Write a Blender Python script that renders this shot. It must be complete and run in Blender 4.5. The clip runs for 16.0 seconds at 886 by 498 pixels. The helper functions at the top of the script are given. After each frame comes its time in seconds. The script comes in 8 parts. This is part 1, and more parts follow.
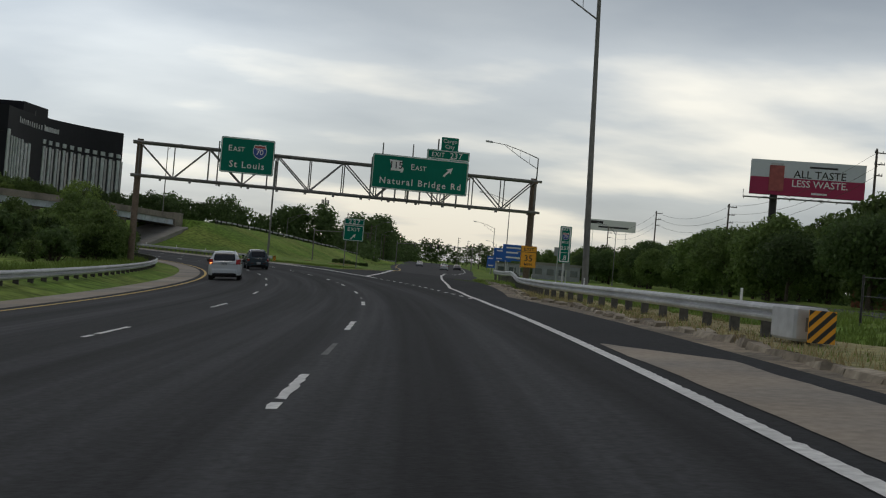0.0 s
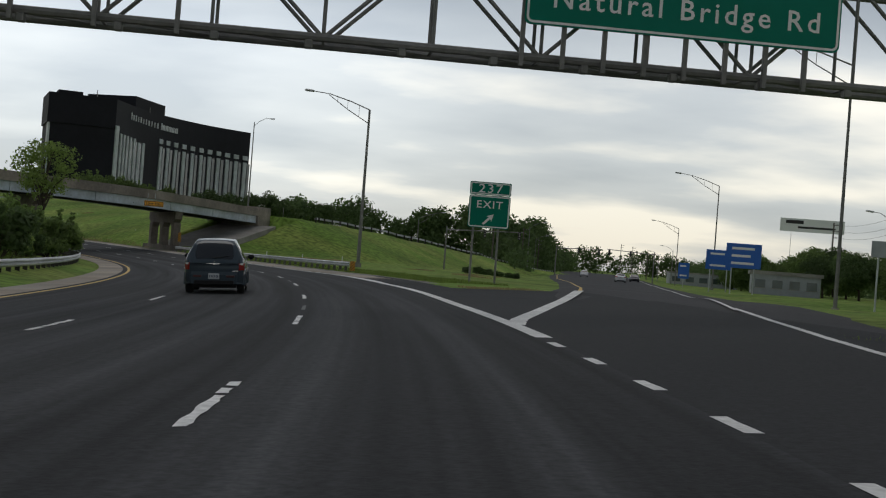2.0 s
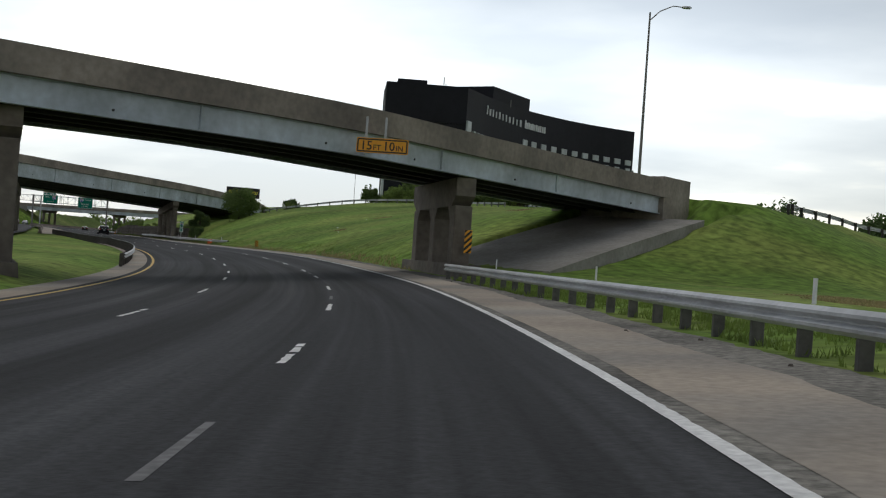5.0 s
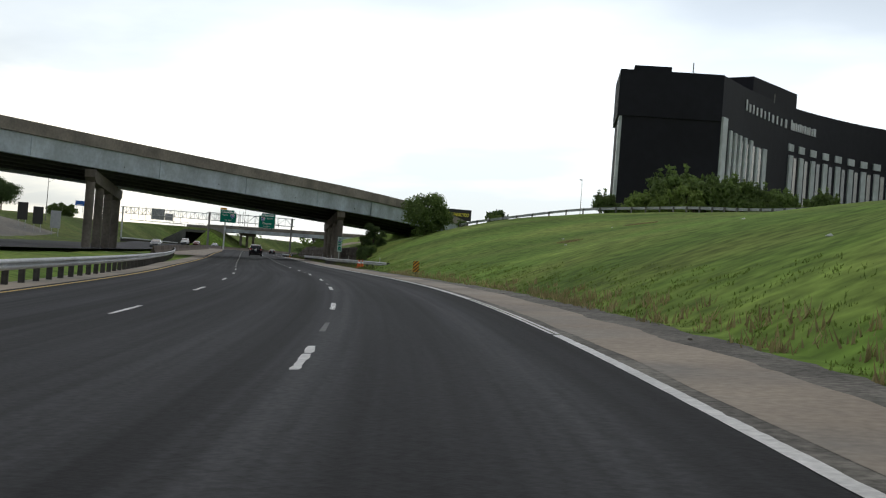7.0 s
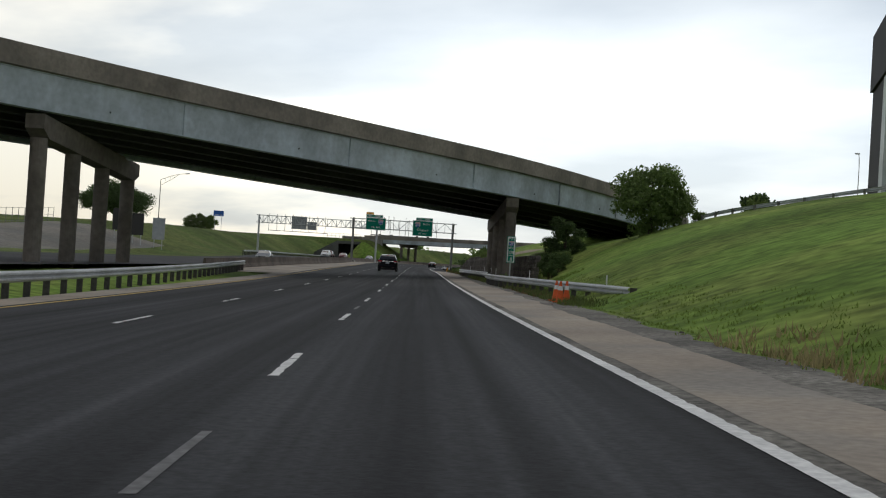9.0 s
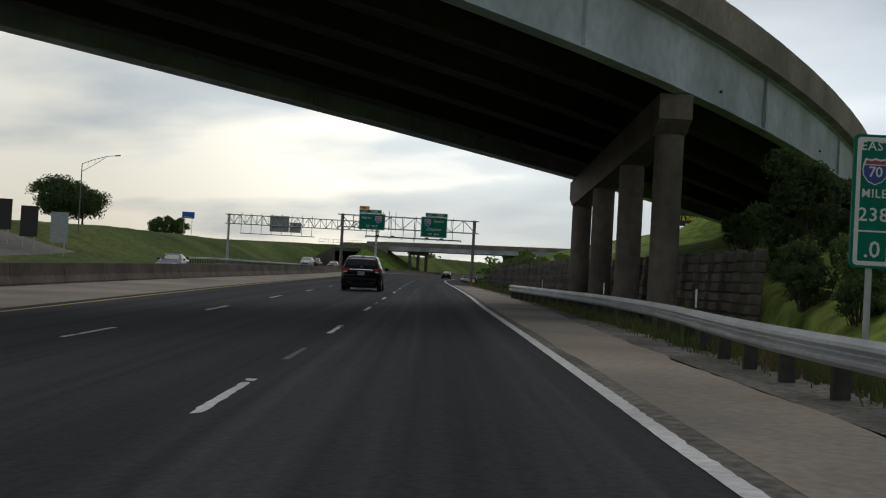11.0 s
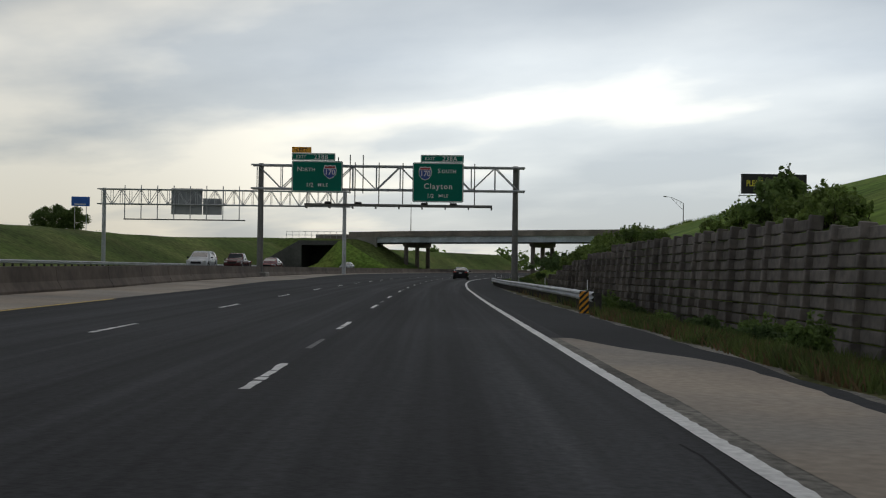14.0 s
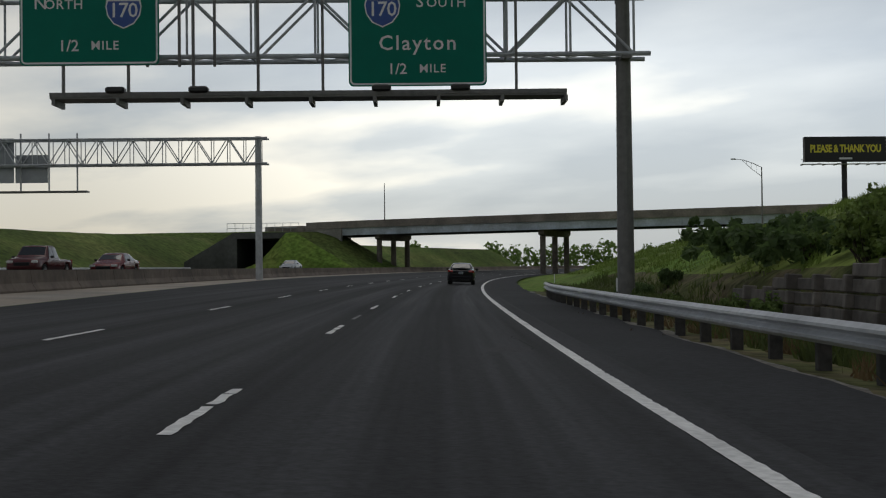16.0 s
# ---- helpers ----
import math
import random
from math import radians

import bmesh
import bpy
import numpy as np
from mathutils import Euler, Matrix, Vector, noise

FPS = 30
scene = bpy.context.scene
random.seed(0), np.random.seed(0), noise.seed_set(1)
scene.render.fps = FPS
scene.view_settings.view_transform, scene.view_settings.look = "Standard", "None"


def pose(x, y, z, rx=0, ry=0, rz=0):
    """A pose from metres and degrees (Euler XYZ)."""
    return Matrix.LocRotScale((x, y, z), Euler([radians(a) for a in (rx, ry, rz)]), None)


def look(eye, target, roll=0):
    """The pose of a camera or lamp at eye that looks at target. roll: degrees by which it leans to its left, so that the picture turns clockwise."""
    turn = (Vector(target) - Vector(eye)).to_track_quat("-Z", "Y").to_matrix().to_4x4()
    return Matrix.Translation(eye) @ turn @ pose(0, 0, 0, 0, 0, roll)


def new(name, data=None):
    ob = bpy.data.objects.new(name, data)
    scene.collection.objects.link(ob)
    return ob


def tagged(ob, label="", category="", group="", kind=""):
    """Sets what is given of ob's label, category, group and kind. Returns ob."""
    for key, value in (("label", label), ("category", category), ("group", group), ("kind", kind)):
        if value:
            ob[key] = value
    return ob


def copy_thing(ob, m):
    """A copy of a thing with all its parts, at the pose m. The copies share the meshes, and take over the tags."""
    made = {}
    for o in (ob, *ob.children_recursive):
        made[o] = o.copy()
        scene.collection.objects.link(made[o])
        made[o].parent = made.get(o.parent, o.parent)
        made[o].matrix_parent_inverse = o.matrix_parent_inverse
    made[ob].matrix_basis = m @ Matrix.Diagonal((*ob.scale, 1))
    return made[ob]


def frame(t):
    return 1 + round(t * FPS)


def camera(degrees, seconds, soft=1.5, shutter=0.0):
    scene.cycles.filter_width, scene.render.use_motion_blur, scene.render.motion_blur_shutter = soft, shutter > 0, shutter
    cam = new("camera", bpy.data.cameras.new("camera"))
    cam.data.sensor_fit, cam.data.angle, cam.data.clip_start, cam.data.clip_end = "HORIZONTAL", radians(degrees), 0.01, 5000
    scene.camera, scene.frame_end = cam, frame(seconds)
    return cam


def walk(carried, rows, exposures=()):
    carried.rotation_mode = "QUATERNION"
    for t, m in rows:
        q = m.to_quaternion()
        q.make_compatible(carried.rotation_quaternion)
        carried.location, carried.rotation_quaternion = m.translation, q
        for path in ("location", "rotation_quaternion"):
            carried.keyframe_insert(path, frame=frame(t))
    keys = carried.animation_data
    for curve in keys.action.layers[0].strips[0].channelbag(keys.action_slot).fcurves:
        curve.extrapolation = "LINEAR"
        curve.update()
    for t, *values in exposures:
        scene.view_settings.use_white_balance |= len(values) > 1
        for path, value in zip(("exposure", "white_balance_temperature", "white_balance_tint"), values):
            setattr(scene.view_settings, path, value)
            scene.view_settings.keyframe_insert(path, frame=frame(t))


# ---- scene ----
cam = camera(40.03, 16.0, soft=1.15)


def eye(x, y, z, yaw, pitch, roll):
    return pose(x, y, z, 0, 0, yaw) @ pose(0, 0, 0, 90 + pitch) @ pose(0, 0, 0, 0, 0, roll)


PATH = [
    (0.0, eye(0.000, 0.000, 1.120, -0.517, 0.504, 4.830)),
    (0.5, eye(-0.163, 15.972, 1.007, 0.520, 0.442, 4.892)),
    (1.0, eye(-0.700, 31.874, 0.891, 2.227, 0.450, 5.043)),
    (1.5, eye(-1.653, 47.739, 0.751, 4.074, 0.341, 4.462)),
    (2.0, eye(-3.230, 63.466, 0.619, 6.645, 0.416, 4.377)),
    (2.5, eye(-5.551, 79.131, 0.507, 9.472, 0.420, 4.013)),
    (3.0, eye(-8.633, 94.610, 0.462, 12.881, 0.414, 3.977)),
    (3.5, eye(-12.675, 109.946, 0.418, 15.859, 0.439, 4.437)),
    (3.7, eye(-14.527, 116.015, 0.370, 17.083, 0.221, 4.447)),
    (4.0, eye(-17.525, 125.040, 0.275, 18.886, 0.242, 4.314)),
    (4.5, eye(-23.130, 139.822, 0.111, 21.824, 0.220, 4.066)),
    (5.0, eye(-29.412, 154.197, -0.043, 24.555, 0.305, 4.000)),
    (5.5, eye(-36.259, 168.100, -0.151, 27.031, 0.556, 4.186)),
    (5.8, eye(-40.599, 176.202, -0.183, 28.456, 0.696, 4.404)),
    (6.0, eye(-43.585, 181.512, -0.192, 29.483, 0.670, 4.569)),
    (6.5, eye(-51.395, 194.474, -0.186, 32.183, 0.633, 4.262)),
    (7.0, eye(-59.664, 206.819, -0.124, 34.896, 0.885, 4.469)),
    (7.5, eye(-68.391, 218.644, 0.017, 37.388, 1.140, 4.391)),
    (8.0, eye(-77.674, 230.237, 0.146, 39.485, 0.940, 4.064)),
    (8.2, eye(-81.541, 234.823, 0.169, 40.156, 1.005, 4.080)),
    (8.5, eye(-87.485, 241.619, 0.194, 41.348, 0.962, 3.929)),
    (9.0, eye(-97.752, 252.770, 0.215, 43.028, 0.856, 3.583)),
    (9.5, eye(-108.353, 263.807, 0.222, 43.769, 0.839, 3.332)),
    (10.0, eye(-119.095, 274.882, 0.236, 43.579, 0.913, 3.241)),
    (10.3, eye(-125.544, 281.586, 0.262, 43.326, 1.090, 3.251)),
    (10.5, eye(-129.836, 286.079, 0.279, 43.371, 1.154, 3.261)),
    (11.0, eye(-140.620, 297.304, 0.355, 43.613, 1.287, 3.114)),
    (11.5, eye(-151.376, 308.469, 0.401, 43.774, 1.263, 2.597)),
    (12.0, eye(-162.144, 319.504, 0.446, 43.777, 1.074, 2.456)),
    (12.5, eye(-172.902, 330.504, 0.527, 43.758, 1.113, 2.018)),
    (13.0, eye(-183.680, 341.553, 0.625, 43.646, 1.254, 1.529)),
    (13.5, eye(-194.429, 352.628, 0.679, 43.707, 1.247, 1.071)),
    (14.0, eye(-205.141, 363.693, 0.712, 43.733, 1.098, 0.717)),
    (14.5, eye(-215.862, 374.727, 0.731, 43.730, 1.079, 0.373)),
    (15.0, eye(-226.585, 385.776, 0.733, 43.622, 0.999, 0.070)),
    (15.5, eye(-237.340, 396.903, 0.769, 43.445, 1.105, -0.417)),
    (16.0, eye(-248.070, 408.094, 0.837, 42.863, 1.007, -0.643)),
]
EXPOSURES = [(0.0, -0.27), (1.5, -0.22), (3.5, 0.08), (5.8, 0.22), (6.6, 0.17), (7.2, 0.42), (8.2, 0.34), (10.3, -0.1), (11.0, -0.2), (11.4, -0.4), (11.8, -0.42), (12.1, -0.28), (12.5, -0.03), (13.0, -0.05), (14.0, -0.3), (14.8, -0.36), (16.0, -0.36)]
walk(cam, PATH, EXPOSURES)

# ---------------------------------------------------------------- sky and sun
SUN_ELEVATION, SUN_TURN = 70.0, 32.0


def make_sky():
    world = bpy.data.worlds.new("overcast_sky")
    scene.world = world
    world.use_nodes = True
    nt = world.node_tree
    for n in list(nt.nodes):
        nt.nodes.remove(n)
    out = nt.nodes.new("ShaderNodeOutputWorld")
    add = nt.nodes.new("ShaderNodeAddShader")
    clear = nt.nodes.new("ShaderNodeBackground")
    cloud = nt.nodes.new("ShaderNodeBackground")
    sky = nt.nodes.new("ShaderNodeTexSky")
    sky.sky_type = "NISHITA"
    sky.sun_disc = False
    sky.sun_elevation, sky.sun_rotation = radians(SUN_ELEVATION), radians(-SUN_TURN)
    clear.inputs[1].default_value = 0.02
    nt.links.new(sky.outputs[0], clear.inputs[0])
    # layered stratus: a flat cloud sheet seen in perspective, so bands tighten towards the horizon
    coord = nt.nodes.new("ShaderNodeTexCoord")
    sep = nt.nodes.new("ShaderNodeSeparateXYZ")
    nt.links.new(coord.outputs["Generated"], sep.inputs[0])

    def math_node(op, a, b):
        n = nt.nodes.new("ShaderNodeMath")
        n.operation = op
        for k, v in ((0, a), (1, b)):
            if isinstance(v, float):
                n.inputs[k].default_value = v
            else:
                nt.links.new(v, n.inputs[k])
        return n.outputs[0]

    up = math_node("ADD", math_node("ABSOLUTE", sep.outputs[2], 0.0), 0.17)
    flat = nt.nodes.new("ShaderNodeCombineXYZ")
    nt.links.new(math_node("DIVIDE", sep.outputs[0], up), flat.inputs[0])
    nt.links.new(math_node("DIVIDE", sep.outputs[1], up), flat.inputs[1])

    def noise_tex(scale, detail, stretch, turn, seed):
        mp = nt.nodes.new("ShaderNodeMapping")
        mp.inputs["Rotation"].default_value = (0, 0, radians(turn))
        mp.inputs["Scale"].default_value = stretch
        mp.inputs["Location"].default_value = (seed, seed * 0.7, 0)
        nt.links.new(flat.outputs[0], mp.inputs[0])
        n = nt.nodes.new("ShaderNodeTexNoise")
        n.inputs["Scale"].default_value, n.inputs["Detail"].default_value = scale, detail
        n.inputs["Roughness"].default_value = 0.5
        nt.links.new(mp.outputs[0], n.inputs["Vector"])
        return n.outputs[0]

    big = noise_tex(0.55, 3.0, (0.75, 1.0, 1), -42.0, 3.1)
    fine = noise_tex(1.7, 5.0, (0.75, 1.0, 1), -42.0, 7.7)
    ramp = nt.nodes.new("ShaderNodeValToRGB")
    el = ramp.color_ramp.elements
    el[0].position, el[0].color = 0.40, (0.47, 0.515, 0.565, 1)
    el[1].position, el[1].color = 0.575, (1.18, 1.14, 1.03, 1)
    mid = el.new(0.5)
    mid.color = (0.66, 0.70, 0.73, 1)
    nt.links.new(math_node("ADD", math_node("MULTIPLY", big, 0.72), math_node("MULTIPLY", fine, 0.28)), ramp.inputs[0])
    # heavier grey cloud higher up, a lighter belt near the horizon
    height = nt.nodes.new("ShaderNodeValToRGB")
    he = height.color_ramp.elements
    he[0].position, he[0].color = 0.0, (0.82, 0.79, 0.735, 1)
    he[1].position, he[1].color = 0.40, (0.19, 0.19, 0.193, 1)
    for p, c in ((0.09, (0.99, 0.97, 0.925, 1)), (0.17, (1.06, 1.05, 1.02, 1)), (0.25, (0.64, 0.64, 0.63, 1))):
        he.new(p).color = c
    nt.links.new(sep.outputs[2], height.inputs[0])
    shade = nt.nodes.new("ShaderNodeMix")
    shade.data_type, shade.blend_type = "RGBA", "MULTIPLY"
    shade.inputs[0].default_value = 1.0
    nt.links.new(ramp.outputs[0], shade.inputs[6])
    nt.links.new(height.outputs[0], shade.inputs[7])
    nt.links.new(shade.outputs[2], cloud.inputs[0])
    # thinner, brighter cloud round the hidden sun's bearing
    sunward = nt.nodes.new("ShaderNodeVectorMath")
    sunward.operation = "DOT_PRODUCT"
    sunward.inputs[1].default_value = (-math.sin(radians(SUN_TURN)) * 0.98, math.cos(radians(SUN_TURN)) * 0.98, 0.2)
    nt.links.new(coord.outputs["Generated"], sunward.inputs[0])
    glow = nt.nodes.new("ShaderNodeMapRange")
    glow.interpolation_type = "SMOOTHSTEP"
    for k, v in enumerate((math.cos(radians(31)), math.cos(radians(8)), 0.88, 1.36)):
        glow.inputs[k + 1].default_value = v
    nt.links.new(sunward.outputs["Value"], glow.inputs[0])
    # thicker cloud further round
    west = nt.nodes.new("ShaderNodeVectorMath")
    west.operation = "DOT_PRODUCT"
    west.inputs[1].default_value = (-math.sin(radians(78)), math.cos(radians(78)), 0.0)
    nt.links.new(coord.outputs["Generated"], west.inputs[0])
    thick = nt.nodes.new("ShaderNodeMapRange")
    thick.interpolation_type = "SMOOTHSTEP"
    for k, v in enumerate((math.cos(radians(40)), math.cos(radians(14)), 1.0, 0.76)):
        thick.inputs[k + 1].default_value = v
    nt.links.new(west.outputs["Value"], thick.inputs[0])
    nt.links.new(math_node("MULTIPLY", glow.outputs[0], thick.outputs[0]), cloud.inputs[1])
    nt.links.new(clear.outputs[0], add.inputs[0])
    nt.links.new(cloud.outputs[0], add.inputs[1])
    nt.links.new(add.outputs[0], out.inputs[0])


make_sky()
sun_data = bpy.data.lights.new("sun", "SUN")
sun_data.energy, sun_data.angle, sun_data.color = 0.66, radians(45), (1.0, 0.965, 0.915)
sun = new("sun", sun_data)
sun.matrix_world = look((0, 0, 0), (math.sin(radians(SUN_TURN)), -math.cos(radians(SUN_TURN)), -math.tan(radians(SUN_ELEVATION))))


# ---------------------------------------------------------------- materials
def surface(name, colour, rough=0.8, metal=0.0, grain=0.15, scale=6.0, big=0.0, big_scale=0.25, second=None, bump=0.15, vary=0.0, spec=0.5, emit=0.0, leaf=0.0, streak=0.0):
    """A node material: base colour with grain at two scales, optional second colour in blotches, bump and per-object variation."""
    m = bpy.data.materials.new(name)
    m.use_nodes = True
    nt = m.node_tree
    bsdf = nt.nodes["Principled BSDF"]
    bsdf.inputs["Roughness"].default_value, bsdf.inputs["Metallic"].default_value = rough, metal
    bsdf.inputs["Specular IOR Level"].default_value = spec
    geo = nt.nodes.new("ShaderNodeNewGeometry")

    def noise_tex(sc, detail):
        n = nt.nodes.new("ShaderNodeTexNoise")
        n.inputs["Scale"].default_value, n.inputs["Detail"].default_value = sc, detail
        nt.links.new(geo.outputs["Position"], n.inputs["Vector"])
        return n.outputs[0]

    def mix(kind, fac, a, b):
        n = nt.nodes.new("ShaderNodeMix")
        n.data_type, n.blend_type = "RGBA", kind
        for sock, v in ((n.inputs[0], fac), (n.inputs[6], a), (n.inputs[7], b)):
            if hasattr(v, "is_output"):
                nt.links.new(v, sock)
            else:
                sock.default_value = v
        return n.outputs[2]

    def ramp(value, lo, hi, a, b):
        n = nt.nodes.new("ShaderNodeMapRange")
        n.inputs[1].default_value, n.inputs[2].default_value, n.inputs[3].default_value, n.inputs[4].default_value = lo, hi, a, b
        nt.links.new(value, n.inputs[0])
        return n.outputs[0]

    col = (*colour, 1.0)
    if streak:
        # long streaks worn along the lanes by wheels and drips
        uv = nt.nodes.new("ShaderNodeUVMap")
        uv.uv_map = "lane"
        for sx, sy, amp in ((1.15, 0.010, streak), (5.0, 0.05, streak * 0.45)):
            mp = nt.nodes.new("ShaderNodeMapping")
            mp.inputs["Scale"].default_value = (sx, sy, 1)
            nt.links.new(uv.outputs[0], mp.inputs[0])
            n = nt.nodes.new("ShaderNodeTexNoise")
            n.inputs["Scale"].default_value, n.inputs["Detail"].default_value = 1.0, 3.0
            nt.links.new(mp.outputs[0], n.inputs["Vector"])
            g = ramp(n.outputs[0], 0.3, 0.7, 1.0 - amp, 1.0 + amp)
            comb = nt.nodes.new("ShaderNodeCombineColor")
            for k in range(3):
                nt.links.new(g, comb.inputs[k])
            col = mix("MULTIPLY", 1.0, col, comb.outputs[0])
        # paler wheel paths either side of each lane's dark oily middle
        part_uv = nt.nodes.new("ShaderNodeSeparateXYZ")
        nt.links.new(uv.outputs[0], part_uv.inputs[0])
        wave = nt.nodes.new("ShaderNodeMath")
        wave.operation = "MULTIPLY_ADD"
        wave.inputs[1].default_value, wave.inputs[2].default_value = 2 * math.pi / 1.86, 2 * math.pi * 0.85 / 1.86
        nt.links.new(part_uv.outputs[0], wave.inputs[0])
        crest = nt.nodes.new("ShaderNodeMath")
        crest.operation = "COSINE"
        nt.links.new(wave.outputs[0], crest.inputs[0])
        g = ramp(crest.outputs[0], -1.0, 1.0, 0.80, 1.20)
        comb = nt.nodes.new("ShaderNodeCombineColor")
        for k in range(3):
            nt.links.new(g, comb.inputs[k])
        col = mix("MULTIPLY", 1.0, col, comb.outputs[0])
    if second:
        col = mix("MIX", ramp(noise_tex(big_scale, 5.0), 0.42, 0.62, 0.0, 1.0), col, (*second, 1.0))
    if big:
        g = ramp(noise_tex(big_scale * 0.6, 4.0), 0.3, 0.7, 1.0 - big, 1.0 + big)
        comb = nt.nodes.new("ShaderNodeCombineColor")
        for k in range(3):
            nt.links.new(g, comb.inputs[k])
        col = mix("MULTIPLY", 1.0, col, comb.outputs[0])
    if grain:
        g = ramp(noise_tex(scale, 6.0), 0.3, 0.7, 1.0 - grain, 1.0 + grain)
        comb = nt.nodes.new("ShaderNodeCombineColor")
        for k in range(3):
            nt.links.new(g, comb.inputs[k])
        col = mix("MULTIPLY", 1.0, col, comb.outputs[0])
    if vary:
        info = nt.nodes.new("ShaderNodeObjectInfo")
        isl = geo.outputs["Random Per Island"]
        g = nt.nodes.new("ShaderNodeMath")
        g.operation = "ADD"
        nt.links.new(info.outputs["Random"], g.inputs[0])
        nt.links.new(isl, g.inputs[1])
        g = ramp(g.outputs[0], 0.0, 2.0, 1.0 - vary, 1.0 + vary)
        comb = nt.nodes.new("ShaderNodeCombineColor")
        for k in range(3):
            nt.links.new(g, comb.inputs[k])
        col = mix("MULTIPLY", 1.0, col, comb.outputs[0])
    if hasattr(col, "is_output"):
        nt.links.new(col, bsdf.inputs["Base Color"])
    else:
        bsdf.inputs["Base Color"].default_value = col
    if bump:
        b = nt.nodes.new("ShaderNodeBump")
        b.inputs["Strength"].default_value, b.inputs["Distance"].default_value = bump, 0.02
        nt.links.new(noise_tex(scale * 2.0, 6.0), b.inputs["Height"])
        nt.links.new(b.outputs[0], bsdf.inputs["Normal"])
    if leaf:
        thin = nt.nodes.new("ShaderNodeBsdfTranslucent")
        both = nt.nodes.new("ShaderNodeMixShader")
        both.inputs[0].default_value = leaf
        if hasattr(col, "is_output"):
            nt.links.new(col, thin.inputs[0])
        nt.links.new(bsdf.outputs[0], both.inputs[1])
        nt.links.new(thin.outputs[0], both.inputs[2])
        nt.links.new(both.outputs[0], nt.nodes["Material Output"].inputs[0])
    if emit:
        bsdf.inputs["Emission Color"].default_value = (*colour, 1.0)
        bsdf.inputs["Emission Strength"].default_value = emit
    return m


M = {}
M["asphalt"] = surface("asphalt", (0.0360, 0.0376, 0.0400), 0.85, grain=0.28, scale=14.0, big=0.16, big_scale=0.12, bump=0.25, streak=0.6, spec=0.2)
M["asphalt_dark"] = surface("asphalt_dark", (0.0300, 0.0318, 0.0340), 0.9, grain=0.3, scale=10.0, big=0.25, big_scale=0.3, bump=0.3, spec=0.2)
M["asphalt_ramp"] = surface("asphalt_ramp", (0.058, 0.058, 0.061), 0.9, grain=0.2, scale=10.0, big=0.2, big_scale=0.2, bump=0.25, spec=0.2)
M["shoulder"] = surface("shoulder_concrete", (0.345, 0.292, 0.232), 0.92, grain=0.16, scale=9.0, big=0.28, big_scale=0.3, second=(0.275, 0.252, 0.218), bump=0.25)
M["gravel"] = surface("gravel", (0.19, 0.18, 0.155), 0.95, grain=0.5, scale=9.0, big=0.3, big_scale=0.5, second=(0.12, 0.112, 0.098), bump=0.8)
M["paint_white"] = surface("road_paint_white", (0.72, 0.72, 0.70), 0.6, grain=0.18, scale=12.0, big=0.15, big_scale=1.2, bump=0.1)
M["paint_yellow"] = surface("road_paint_yellow", (0.62, 0.42, 0.10), 0.65, grain=0.2, scale=8.0, bump=0.1)
M["paint_worn"] = surface("worn_road_paint", (0.13, 0.13, 0.13), 0.7, grain=0.4, scale=9.0, bump=0.1)
M["grass"] = surface("grass", (0.130, 0.215, 0.038), 0.95, grain=0.45, scale=1.6, big=0.28, big_scale=0.10, second=(0.195, 0.250, 0.058), bump=0.4, spec=0.1)
M["grass_rough"] = surface("rough_grass", (0.085, 0.125, 0.030), 0.95, grain=0.45, scale=1.2, big=0.3, big_scale=0.08, second=(0.125, 0.15, 0.045), bump=0.8, spec=0.1)
M["grass_dry"] = surface("dry_grass", (0.36, 0.31, 0.16), 0.95, grain=0.4, scale=3.0, big=0.3, second=(0.22, 0.22, 0.08), bump=0.8)
M["earth"] = surface("bare_earth", (0.26, 0.21, 0.15), 0.95, grain=0.3, scale=2.0, big=0.3, bump=0.6)
M["concrete"] = surface("concrete", (0.30, 0.285, 0.26), 0.88, grain=0.14, scale=4.0, big=0.22, big_scale=0.35, second=(0.24, 0.23, 0.205), bump=0.12)
M["concrete_brown"] = surface("weathered_concrete", (0.27, 0.235, 0.20), 0.9, grain=0.16, scale=4.0, big=0.25, big_scale=0.4, second=(0.20, 0.175, 0.15), bump=0.15)
# darker than the deck's concrete: shade below the bridges is put into this colour
M["pier"] = surface("shaded_pier_concrete", (0.160, 0.140, 0.120), 0.9, grain=0.2, scale=3.0, big=0.3, big_scale=0.5, second=(0.135, 0.115, 0.098), bump=0.15)
M["girder"] = surface("painted_girder", (0.47, 0.53, 0.58), 0.65, grain=0.12, scale=3.0, big=0.22, big_scale=0.5, second=(0.40, 0.45, 0.485), bump=0.05)
# near-black: shade under decks and in the tunnel is put into the colour
M["under_shade"] = surface("soffit_in_shade", (0.055, 0.054, 0.053), 0.9, grain=0.2, scale=2.0, big=0.3, bump=0.1)
M["galv"] = surface("galvanised_steel", (0.50, 0.515, 0.53), 0.5, metal=0.15, grain=0.12, scale=5.0, big=0.18, big_scale=0.8, bump=0.05)
M["galv_dark"] = surface("weathered_steel", (0.20, 0.195, 0.185), 0.65, metal=0.2, grain=0.15, scale=5.0, big=0.2, bump=0.05)
M["rust"] = surface("rusty_steel", (0.17, 0.125, 0.095), 0.8, metal=0.1, grain=0.25, scale=6.0, big=0.3, bump=0.1)
M["post_dark"] = surface("weathered_rail_post", (0.065, 0.06, 0.055), 0.9, grain=0.3, scale=8.0, big=0.2, bump=0.3)
M["post_grey"] = surface("grey_rail_post", (0.11, 0.105, 0.098), 0.85, grain=0.25, scale=8.0, big=0.2, bump=0.2)
M["timber"] = surface("weathered_timber", (0.12, 0.10, 0.085), 0.9, grain=0.3, scale=8.0, big=0.2, bump=0.3)
